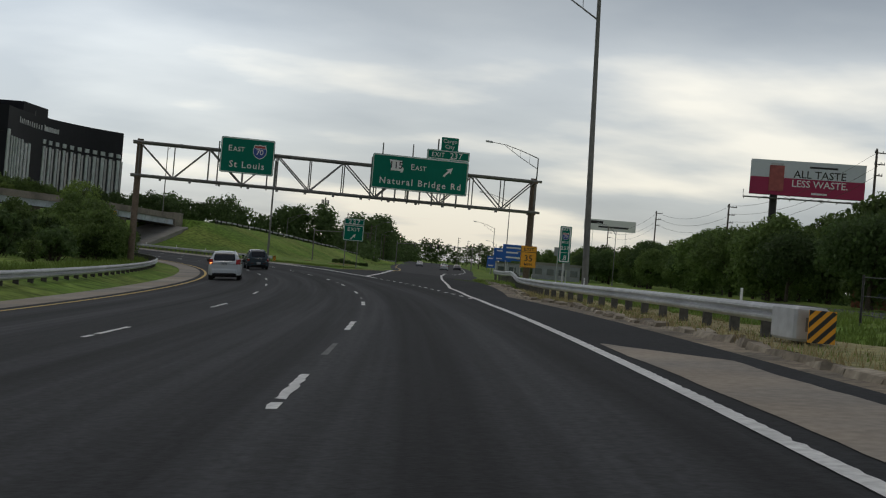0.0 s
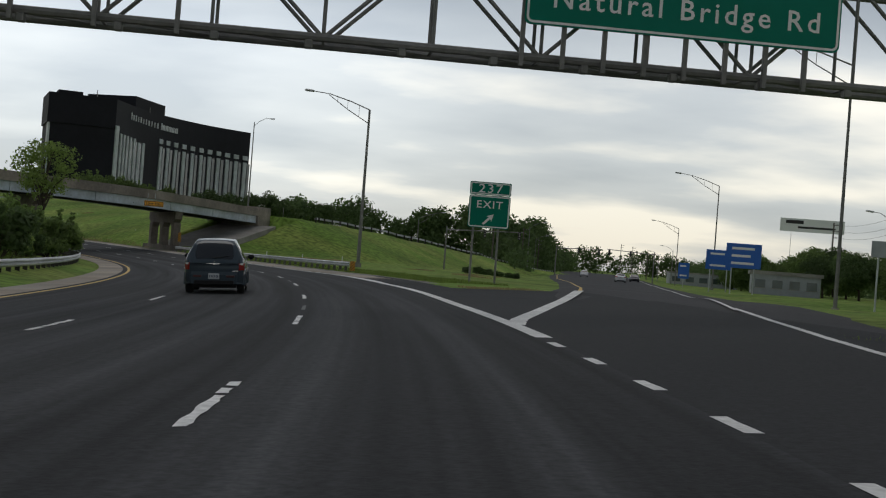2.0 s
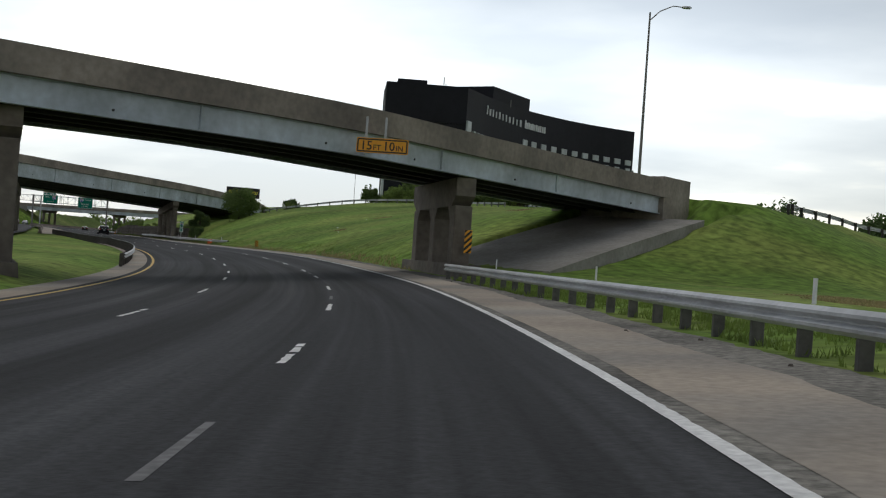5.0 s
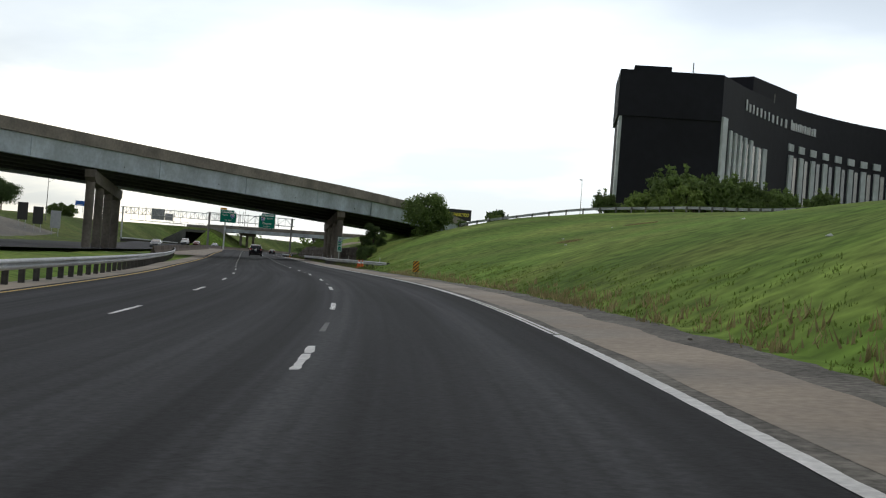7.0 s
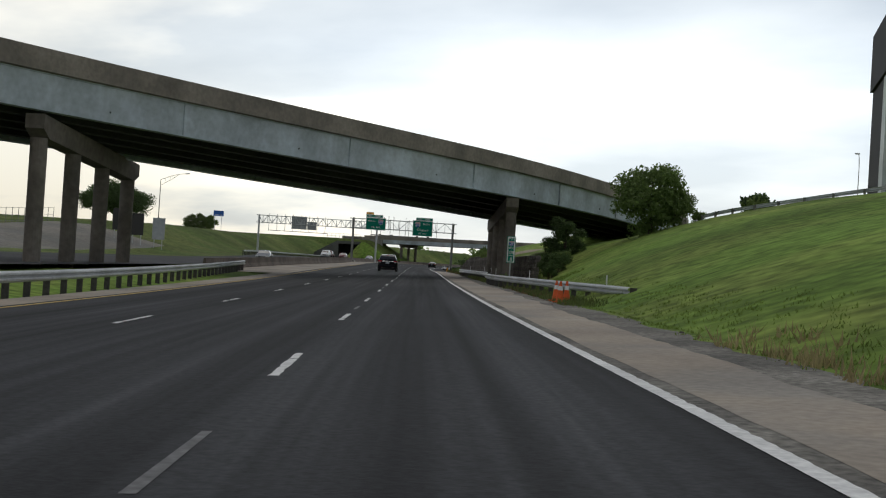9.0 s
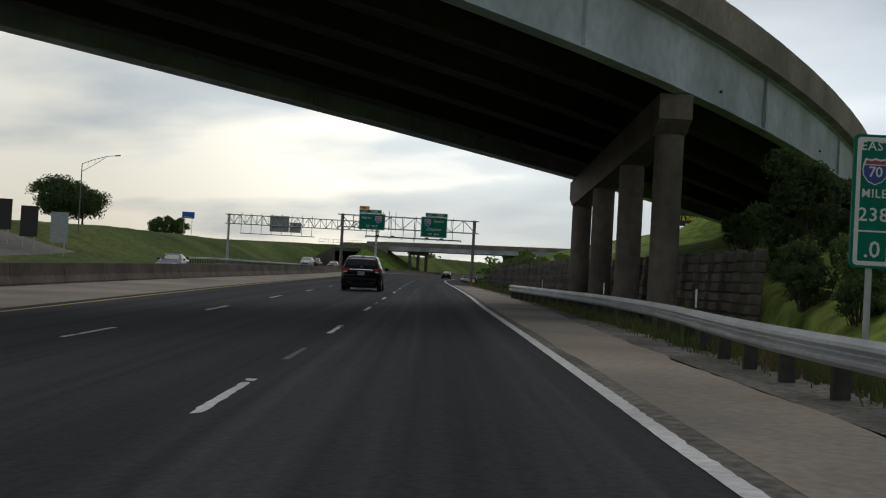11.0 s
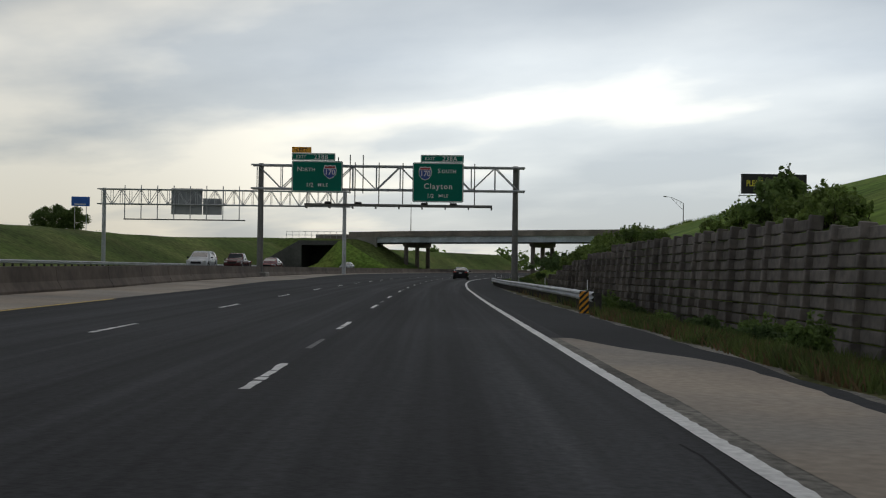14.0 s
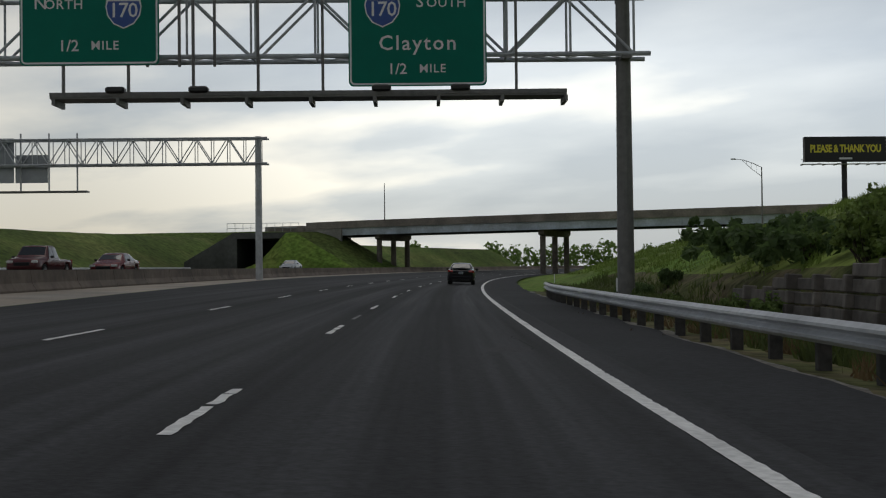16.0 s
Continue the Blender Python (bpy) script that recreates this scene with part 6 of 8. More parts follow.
# ---------------------------------------------------------------- light poles
def lamp_pole(x, y, turn, height, arm, label, zb=None, thick=0.12, twin=True, category="street lamp", lean=0.0):
    """A tapered pole with a truss arm along its local +x, and a flat lamp head."""
    zb = ground_at(x, y) if zb is None else zb
    th = thing("street_lamp", pose(x, y, zb, 0, 0, turn) @ pose(0, 0, 0, 0, lean, 0), label, category, group="street lamps")
    part("pole", Shape().tube((0, 0, -0.5), (0, 0, height), thick, thick * 0.55, n=12), M["galv_dark"], th)
    part("base", Shape().tube((0, 0, -0.4), (0, 0, 0.35), thick * 2.0, thick * 1.7, n=12), M["concrete"], th)
    if arm and twin:
        top = height + 1.45
        part("arm", Shape().path([(0, 0, height), (arm * 0.33, 0, height + 0.66), (arm * 0.7, 0, height + 1.24), (arm, 0, top)], [0.05, 0.045, 0.04, 0.035], 6), M["galv_dark"], th)
        part("arm_brace", Shape().path([(0, 0, height - 1.15), (arm * 0.38, 0, height - 0.02), (arm * 0.72, 0, height + 1.18)], [0.04, 0.035, 0.03], 6), M["galv_dark"], th)
        for q in (0.18, 0.38, 0.56):
            part("arm_strut", Shape().tube((arm * q, 0, height - 1.1 + q * 3.0), (arm * q, 0, height + q * 1.95), 0.018, n=5), M["galv_dark"], th)
    elif arm:
        top = height + 0.95
        part("arm", Shape().path([(0, 0, height - 0.6), (arm * 0.3, 0, height + 0.25), (arm * 0.68, 0, height + 0.85), (arm, 0, top)], [0.05, 0.045, 0.04, 0.035], 6), M["galv_dark"], th)
    if arm:
        part("lamp_head", Shape().box((-0.1, -0.17, -0.1), (0.75, 0.17, 0.1), Matrix.Translation((arm, 0, top)) @ pose(0, 0, 0, 0, -6, 0), 0.07), M["galv"], th)
    return th


lamp_pole(7.4, 57.9, 175, 14.2, 4.2, "tall grey steel lamp pole behind the mile sign", thick=0.17, lean=1.8)
lamp_pole(-21.9, 163.4, 168, 13.15, 5.3, "tall lamp pole standing in the grass slope", thick=0.16)
lamp_pole(10.8, 133.3, 172, 13.9, 5.2, "lamp pole beside the exit road")
lamp_pole(14.0, 229.8, 172, 14.0, 5.2, "lamp pole beside the exit road")
lamp_pole(16.5, 330.0, 172, 13.3, 5.2, "lamp pole beside the exit road")
lamp_pole(-53.6, 240.5, 60, 13.5, 3.4, "lamp pole on the overpass approach", zb=5.2, twin=False)
lamp_pole(-36.0, 300.0, 20, 5.6, 4.6, "lamp pole behind the embankment")
lamp_pole(-161.4, 393.3, 140, 7.6, 0.3, "short lamp post on the hill's top", twin=False, thick=0.07)
lamp_pole(-302.5, 389.5, 46, 13.2, 4.8, "lamp pole beyond the oncoming carriageway", zb=0.8)
lamp_pole(-322.8, 547.9, 160, 7.4, 5.0, "lamp pole at the foot of the far slope", zb=6.0)
lamp_pole(-410.3, 567.0, 40, 7.6, 0.0, "bare lamp pole on the far overpass", zb=9.6, twin=False)
lamp_pole(-58.4, 281.0, 0, 8.0, 0.0, "slim pole beyond the embankment", twin=False, thick=0.07)
lamp_pole(30.0, 200.0, 175, 9.0, 2.5, "small lamp pole among the trees", twin=False, thick=0.08)
for k, (x, y) in enumerate(((-16.0, 340.0), (22.0, 420.0), (-18.0, 430.0), (24.0, 520.0), (-20.0, 540.0))):
    lamp_pole(x, y, 0 if x < 0 else 180, 10.5, 3.0, "distant lamp pole along the straight road", twin=False)


def utility_pole(x, y, height, turn, label):
    zb = ground_at(x, y)
    th = thing("utility_pole", pose(x, y, zb, 0, 0, turn), label, "utility pole", group="utility poles")
    part("pole", Shape().tube((0, 0, -0.5), (0, 0, height), 0.19, 0.12, n=9), M["timber"], th)
    for z, w in ((height - 0.5, 1.3), (height - 1.7, 1.0), (height - 2.9, 0.8)):
        part("crossarm", Shape().box((-w * 0.2, -0.09, z), (w, 0.02, z + 0.11)), M["timber"], th)
        for q in (-0.15, 0.55, 0.95):
            part("insulator", Shape().tube((w * q, -0.03, z + 0.11), (w * q, -0.03, z + 0.3), 0.045, n=6), M["sign_back"], th)
    return Vector((x, y, zb + height))


tops = [utility_pole(*a) for a in ((46.0, 128.0, 17.0, 10, "weathered wooden utility pole before the billboard"), (44.6, 185.0, 14.0, 10, "weathered wooden utility pole with crossarms"), (43.5, 239.3, 15.2, 10, "weathered wooden utility pole with crossarms"), (43.0, 300.0, 14.0, 10, "weathered wooden utility pole with crossarms"))]
for x, y, h in ((-24.0, 338.0, 11.0), (-20.5, 402.0, 12.0), (-17.5, 441.0, 11.0), (13.5, 640.0, 15.0), (17.5, 602.0, 14.0), (22.0, 560.0, 12.5)):
    utility_pole(x, y, h, 5, "distant wooden utility pole with short crossarms")
wires = thing("power_lines", Matrix(), "thin dark power lines sagging between wooden poles", "power line")
for a, b in zip(tops[:-1], tops[1:]):
    for dz, dx in ((-0.3, 0.2), (-1.5, 0.7), (-2.7, 0.4)):
        pts = [a.lerp(b, q) + Vector((dx, 0, dz - 1.6 * 4 * q * (1 - q))) for q in np.linspace(0, 1, 9)]
        part("wire", Shape().path(pts, [0.022] * 9, 4), M["sign_black"], wires)


def mast(x, y, zb, h, label):
    th = thing("antenna_mast", pose(x, y, zb), label, "antenna mast")
    part("pole", Shape().tube((0, 0, -1), (0, 0, h), 0.55, 0.3, n=10), M["galv_dark"], th)
    part("ring", Shape().tube((0, 0, h - 3.0), (0, 0, h - 2.8), 1.8, n=10), M["galv_dark"], th)
    for k in range(9):
        a = 2 * math.pi * k / 9
        part("antenna", Shape().box((-0.2, -0.12, h - 4.6), (0.2, 0.12, h - 1.2), Matrix.Translation((1.8 * math.cos(a), 1.8 * math.sin(a), 0))), M["galv_dark"], th)


mast(-58.0, 640.0, -2.5, 31.0, "distant grey antenna mast over the trees")


def signal_arm(x, y, turn, reach, label):
    th = thing("traffic_signal", stand(x, y, turn), label, "traffic signal", group="traffic signals")
    part("pole", Shape().tube((0, 0, -0.4), (0, 0, 6.2), 0.13, 0.1, n=8), M["galv_dark"], th)
    part("mast_arm", Shape().tube((0, 0, 5.7), (reach, 0, 6.1), 0.09, 0.06, n=8), M["galv_dark"], th)
    for q in (0.5, 0.95):
        hd = part("signal_head", Shape().box((reach * q - 0.2, -0.15, 5.0), (reach * q + 0.2, 0.15, 6.1), None, 0.04), M["sign_black"], th)
        for z in (5.2, 5.55, 5.9):
            part("lens", Shape().tube((reach * q, -0.19, z), (reach * q, -0.14, z), 0.12, n=10), M["galv_dark"], hd)


signal_arm(10.0, 300.0, 180, 9.0, "mast arm with traffic signals over the exit road")
signal_arm(-9.0, 312.0, 0, 9.0, "mast arm with traffic signals over the exit road")
signal_arm(-23.0, 236.0, 10, 11.0, "long signal arm beside the embankment")


# ---------------------------------------------------------------- distant buildings
def low_building(name, label, x, y, turn, w, d, h, material, windows=0, pitched=False, zb=None):
    zb = ground_at(x, y) if zb is None else zb
    th = thing(name, pose(x, y, zb, 0, 0, turn), label, "building")
    part("wall", Shape().box((-w / 2, 0, -1), (w / 2, d, h)), material, th)
    if pitched:
        part("roof", Shape().prism([(-w / 2 - 0.4, h), (w / 2 + 0.4, h), (0, h + w * 0.32)], d + 0.6, pose(0, -0.3, 0)), M["galv_dark"], th)
        part("gable_trim", Shape().prism([(-w / 2 - 0.45, h - 0.1), (-w / 2 - 0.45, h + 0.1), (0, h + w * 0.32 + 0.15), (w / 2 + 0.45, h + 0.1), (w / 2 + 0.45, h - 0.1), (0, h + w * 0.32 - 0.08)], 0.1, pose(0, -0.42, 0)), M["sign_white"], th)
    else:
        part("roof", Shape().box((-w / 2 - 0.3, -0.3, h), (w / 2 + 0.3, d + 0.3, h + 0.5)), M["concrete"], th)
    for k in range(windows):
        cx = -w / 2 + w * (k + 0.5) / windows
        wd = part("window", Shape().box((cx - w / windows * 0.3, -0.05, h * 0.35), (cx + w / windows * 0.3, 0.02, h * 0.75)), M["hotel_glass"], th)
        part("sill", Shape().box((cx - w / windows * 0.34, -0.12, h * 0.31), (cx + w / windows * 0.34, 0.02, h * 0.35)), M["concrete"], wd)


M["brick"] = surface("red_brick", (0.22, 0.085, 0.055), 0.9, grain=0.25, scale=3.0, big=0.2, bump=0.2)
M["beige"] = surface("beige_render", (0.42, 0.38, 0.32), 0.9, grain=0.12, scale=1.0, bump=0.05)
low_building("brick_house", "red brick house with a pale gable behind the trees", 46.0, 120.0, -20, 8, 9, 3.2, M["brick"], 2, True)
low_building("shop", "low grey shop beside the exit road", 24.0, 232.0, -6, 9, 10, 2.7, M["sign_back"], 4)
low_building("shop", "low beige shop far along the straight road", 36.0, 470.0, 0, 22, 14, 4, M["sign_back"], 5)
low_building("shop", "low beige row of shops far ahead", -36.0, 640.0, 0, 34, 14, 4.5, M["brick"], 6)
low_building("shop", "low brick block far ahead", -46.0, 560.0, 8, 26, 12, 7, M["brick"], 6)
low_building("shop", "pale flat-roofed block far ahead", -30.0, 470.0, 6, 14, 10, 4.5, M["beige"], 4)

# box culvert in the far embankment
M["culvert"] = surface("culvert_concrete", (0.115, 0.115, 0.11), 0.9, grain=0.2, scale=2.0, big=0.3, second=(0.085, 0.085, 0.08), bump=0.15)
culv = thing("underpass", pose(-392.0, 523.0, 2.3, 0, 0, 40), "dark concrete underpass mouth in the grass embankment", "underpass")
part("headwall", Shape().box((-4.3, 0, -1.5), (-3.6, 0.6, 4.5)).box((3.4, 0, -1.5), (4.2, 0.6, 4.5)).box((-4.3, -0.02, 3.6), (4.2, 0.62, 4.5)), M["culvert"], culv)
# tunnel lining coloured nearly black for the shade inside
part("tunnel", Shape().box((-3.8, 0.5, -1.5), (-3.6, 12, 3.8)).box((3.4, 0.5, -1.5), (3.6, 12, 3.8)).box((-3.8, 11.8, -1.5), (3.6, 12.0, 3.8)).box((-3.8, 0.5, 3.6), (3.6, 12, 3.8)), M["under_shade"], culv)
part("wing_wall", Shape().prism([(-4.3, -1.5), (-4.3, 4.4), (-11.6, 0.2), (-11.6, -1.5)], 0.5), M["culvert"], culv)
part("bank", Shape().rings([[(-1.6, -0.4, -1.5), (3.9, -0.4, 4.4), (5.4, -0.4, 4.4), (14, -0.4, -1.5)], [(-3.0, -7.0, -1.6), (3.6, -5.0, 1.0), (6.5, -5.0, 1.0), (16, -7.0, -1.6)]]), M["grass"], culv, "mown green grass bank beside the mouth")
fence = thing("bridge_railing", Matrix(), "pale metal railing leading on to the far overpass", "railing")
for k in range(10):
    x, y = -425.5 - 1.15 * k, 559.0 - 1.0 * k
    part("post", Shape().tube((x, y, 8.2), (x, y, 10.2), 0.05, n=5), M["galv"], fence)
for z in (9.3, 10.2):
    part("rail", Shape().tube((-425.5, 559.0, z), (-435.85, 550.0, z), 0.05, n=5), M["galv"], fence)

# dark fence along the street behind the exit lane's guard rail
street = thing("street_fence", Matrix(), "low dark metal fence beside the street behind the verge", "fence")
spots = [Vector(on_ground(s, 9.7)) for s in np.arange(4, 27, 2.4)]
for p in spots:
    part("post", Shape().tube(p - Vector((0, 0, 0.3)), p + Vector((0, 0, 1.1)), 0.028, n=6), M["sign_black"], street)
for h in (0.25, 0.65, 1.05):
    part("rail", Shape().path([p + Vector((0, 0, h)) for p in spots], [0.010] * len(spots), 5), M["sign_black"], street)

# wire fence on the bank beyond the oncoming carriageway
wire = thing("wire_fence", Matrix(), "grey wire fence on steel posts along the far bank", "fence")
spots = [Vector(on_ground(s, -66.0)) for s in np.arange(392, 500, 3.0)]
for p in spots:
    part("post", Shape().tube(p - Vector((0, 0, 0.3)), p + Vector((0, 0, 2.5)), 0.05, n=5), M["galv_dark"], wire)
for h in (0.3, 1.2, 2.4):
    part("strand", Shape().path([p + Vector((0, 0, h)) for p in spots], [0.03] * len(spots), 4), M["galv_dark"], wire)

# cones, litter
M["cone_orange"] = surface("cone_orange", (0.75, 0.12, 0.02), 0.6, grain=0.1, bump=0)
for k, (s, d) in enumerate(((318.6, 4.55), (319.4, 4.85), (320.3, 4.6))):
    p = at(s, d, -0.02)
    th = thing("traffic_cone", Matrix.Translation(p), "orange traffic cone with white band on the shoulder", "cone", group="traffic cones")
    part("base", Shape().box((-0.18, -0.18, 0), (0.18, 0.18, 0.04), None, 0.01), M["cone_orange"], th)
    part("body", Shape().tube((0, 0, 0.04), (0, 0, 0.70), 0.14, 0.03, n=12), M["cone_orange"], th)
    part("band", Shape().tube((0, 0, 0.40), (0, 0, 0.54), 0.083, 0.06, n=12), M["sign_white"], th)
rng = random.Random(11)
litter = Shape()
for k in range(70):
    s = rng.uniform(115, 560)
    p = at(s, rng.uniform(3.6, 5.0), 0.0)
    r = rng.uniform(0.02, 0.055)
    a = rng.uniform(0, 6.28)
    q = [Vector((math.cos(a + j * 1.57) * r * rng.uniform(0.5, 1.2), math.sin(a + j * 1.57) * r, 0)) for j in range(4)]
    litter.rings([[p + v for v in q], [p + v * 0.7 + Vector((0, 0, r * 0.6)) for v in q]])
tagged(part("debris", litter, M["timber"]), "small dark stones and debris scattered on the shoulder", "debris", kind="stuff")
for s, d in ((292, 14.5), (300, 20), (282, 12), (268, 16.0), (245, 9.5)):
    p = Vector(on_ground(s, d))
    th = thing("litter_bag", Matrix.Translation(p), "pale scrap of litter lying in the grass", "litter", group="litter scraps")
    part("scrap", Shape().rings([[(-0.10, -0.04, 0), (0.08, -0.05, 0), (0.09, 0.04, 0), (-0.07, 0.05, 0)], [(-0.05, -0.01, 0.04), (0.03, -0.03, 0.06), (0.05, 0.02, 0.03), (-0.03, 0.03, 0.05)]]), M["sign_white"], th)
STRAW = ((300, 22, 1.6, 3.5), (285, 13, 1.0, 2.4), (262, 24, 1.5, 5.0), (250, 20, 1.2, 4.0), (150, 16, 1.6, 6.0), (158, 20, 1.4, 6.0), (166, 17, 1.2, 5.0), (198, 16.6, 1.8, 9.0), (196.5, 19.6, 1.6, 7.0), (191, 14.2, 1.5, 8.0))
r = random.Random(3065)
rim = []
for k in range(14):
    a = 2 * math.pi * k / 14
    q = r.uniform(0.6, 1.15)
    rim.append(Vector(on_ground(436 + math.cos(a) * 10 * q, 13.6 + math.sin(a) * 2.5 * q)) + Vector((0, 0, 0.05)))
bare = Shape().add(rim + [Vector(on_ground(436, 13.6)) + Vector((0, 0, 0.12))], [(k, (k + 1) % 14, 14) for k in range(14)])
tagged(part("bare_patch", bare, M["earth"]), "bare tan earth above the retaining wall", "bare earth", kind="structure")

# worn patches in the carriageway
for s0, s1, d0, d1, mat, lab in ((511.5, 512.5, 0.7, 1.35, "asphalt_ramp", "small light grey patch in the asphalt"), (456.8, 457.15, 0.45, 2.2, "asphalt_ramp", "pale transverse joint across the shoulder"), (120.05, 120.2, 2.4, 4.3, "concrete", "thin pale joint across the gore")):
    band("road_patch", np.linspace(s0, s1, 4), d0, d1, M[mat], 0.004, label=lab, category="road patch")

# broken kerb stones along the exit lane's verge
M["kerb"] = surface("weathered_kerb", (0.33, 0.285, 0.22), 0.95, grain=0.35, scale=6.0, big=0.3, big_scale=0.9, second=(0.22, 0.185, 0.14), vary=0.25, bump=0.6)
kerb = thing("broken_kerb", Matrix(), "row of broken weathered concrete kerb stones in the dirt", "kerb", kind="structure")
r = random.Random(8)
s = 4.0
while s < 82:
    ln = r.uniform(0.3, 1.0)
    d = 5.0 + max(0, s - 45) * 0.13 + 0.10 * math.sin(s * 0.4) + r.uniform(-0.08, 0.08)
    p = at(s, d, 0.0)
    h = r.uniform(0.03, 0.10)
    stone = [(x * ln / 2 + r.uniform(-0.05, 0.05), y * r.uniform(0.11, 0.2) * (1 - 0.3 * z), z * h * r.uniform(0.7, 1.1) - 0.08 * (1 - z)) for z in (0, 1) for x, y in ((-1, -1), (1, -1), (1, 1), (-1, 1))]
    part("kerb_stone", Shape().rings([stone[:4], stone[4:]], Matrix.Translation(p) @ pose(0, 0, 0, r.uniform(-6, 6), r.uniform(-6, 6), 90 + heading(s) + r.uniform(-10, 10))), M["kerb"], kerb)
    s += ln + r.uniform(0.0, 0.18)
band("dry_verge", np.arange(-40, 62, 0.5), lambda v: ragged(5.2, 0.2)(v) + max(0, v - 45) * 0.135, lambda v: ragged(7.2, 0.5)(v) + max(0, v - 45) * 0.15, M["grass_dry"], -0.03, n=4, label="dry yellowed grass and dirt along the verge", category="verge")

# ---------------------------------------------------------------- trees, bushes and grass
def leaf_cloud(blobs, count, size, seed, squash=0.8):
    """Many small leaf sprays spread over the shells of several blobs, as verts and faces."""
    r = np.random.RandomState(seed)
    w = np.array([b[3] ** 2 for b in blobs], float)
    pick = r.choice(len(blobs), count, p=w / w.sum())
    c = np.array([b[:3] for b in blobs])[pick]
    rad = np.array([b[3] for b in blobs])[pick]
    d = r.normal(size=(count, 3))
    d /= np.linalg.norm(d, axis=1)[:, None]
    d[:, 2] = np.where(d[:, 2] < -0.55, -d[:, 2], d[:, 2])
    depth = np.where(r.rand(count) < 0.7, r.uniform(0.62, 1.28, count), r.uniform(0.25, 0.8, count))
    p = c + d * (rad * depth)[:, None] * np.array([1, 1, squash])
    nrm = d * 0.7 + r.normal(size=(count, 3)) * 0.6
    nrm /= np.linalg.norm(nrm, axis=1)[:, None]
    u = np.cross(nrm, r.normal(size=(count, 3)))
    u /= np.linalg.norm(u, axis=1)[:, None]
    v = np.cross(nrm, u)
    s = size * r.uniform(0.55, 1.3, count)
    asp = r.uniform(0.45, 0.9, count)
    a = u * s[:, None]
    b = v * (s * asp)[:, None]
    bend = nrm * (s * 0.25)[:, None]
    verts = np.stack([p - a, p - b * 0.8 + bend, p + a, p + b * 0.8 + bend], 1).reshape(-1, 3)
    i = np.arange(count) * 4
    faces = np.concatenate([np.stack([i, i + 1, i + 3], 1), np.stack([i + 1, i + 2, i + 3], 1)])
    return verts, faces


def leaf_mesh(name, blobs, count, size, seed, material, squash=0.8):
    v, f = leaf_cloud(blobs, count, size, seed, squash)
    me = bpy.data.meshes.new(name)
    me.from_pydata(v.tolist(), [], f.tolist())
    me.materials.append(material)
    return me


def make_tree(label, seed, material, height=8.0, spread=3.2, trunk=0.35, leaves=4200, size=0.22, sparse=False, name="tree"):
    """A tapered trunk with limbs and a crown of leaf sprays, built at the origin."""
    r = random.Random(seed)
    th = thing(name, Matrix(), label, "tree", group="trees")
    wood = Shape()
    lean = Vector((r.uniform(-0.4, 0.4), r.uniform(-0.4, 0.4), 0))
    wood.path([(0, 0, -0.5), (lean.x * 0.3, lean.y * 0.3, height * 0.25), (lean.x, lean.y, height * 0.5), (lean.x * 1.2, lean.y * 1.2, height * 0.8)], [0.03 * height + 0.03, 0.022 * height, 0.016 * height, 0.006 * height], 8)
    blobs = []
    n = 24 if not sparse else 20
    low, high = height * trunk, height * 0.98
    for k in range(n):
        up = 1 - 2 * (k + 0.5) / n
        a = 2.4 * k + r.uniform(-0.5, 0.5)
        flat = math.sqrt(1 - up * up)
        rr = spread * flat * r.uniform(0.45, 0.80)
        zz = (low + high) / 2 + up * (high - low) / 2 * r.uniform(0.6, 0.86) + r.uniform(-0.2, 0.2)
        q = Vector((lean.x + math.cos(a) * rr, lean.y + math.sin(a) * rr, zz))
        blobs.append((q.x, q.y, q.z, spread * r.uniform(0.24, 0.42) * (0.95 if sparse else 1.0)))
        if k % 2 == 0:
            base = Vector((lean.x * 0.8, lean.y * 0.8, zz * 0.62))
            wood.path([base, base.lerp(q, 0.55) + Vector((0, 0, 0.03 * height)), q], [0.010 * height, 0.007 * height, 0.003 * height], 5)
    part("trunk", wood, M["bark"], th)
    part("crown", leaf_mesh("crown", blobs, leaves, size, seed, material), None, th)
    return th


def make_bush(label, seed, material, w=2.0, h=1.5, leaves=1500, size=0.16, name="bush"):
    r = random.Random(seed)
    th = thing(name, Matrix(), label, "bush", group="bushes")
    blobs = []
    wood = Shape()
    for k in range(20):
        a = 2.4 * k
        q = (math.cos(a) * w * 0.36 * r.uniform(0.3, 1.2), math.sin(a) * w * 0.36 * r.uniform(0.3, 1.2), h * r.uniform(0.2, 0.85))
        blobs.append((*q, min(w, h) * r.uniform(0.12, 0.27)))
        wood.path([(q[0] * 0.2, q[1] * 0.2, -0.2), (q[0] * 0.7, q[1] * 0.7, q[2] * 0.6), q], [0.035, 0.025, 0.01], 5)
    for k in range(11):
        a, q = r.uniform(0, 6.28), r.uniform(0.1, 0.5)
        x, y, top = math.cos(a) * w * q, math.sin(a) * w * q, h * r.uniform(0.8, 1.15) * (1.1 - 0.5 * q)
        wood.path([(x * 0.6, y * 0.6, 0), (x, y, top * 0.6), (x * 1.15, y * 1.15, top)], [0.02, 0.012, 0.004], 4)
        for j in range(4):
            blobs.append((x * (0.95 + 0.05 * j), y * (0.95 + 0.05 * j), top * (0.7 + 0.1 * j), min(w, h) * (0.085 - 0.015 * j)))
    part("stem", wood, M["bark"], th)
    part("foliage", leaf_mesh("foliage", blobs, leaves, size, seed, material), None, th)
    return th


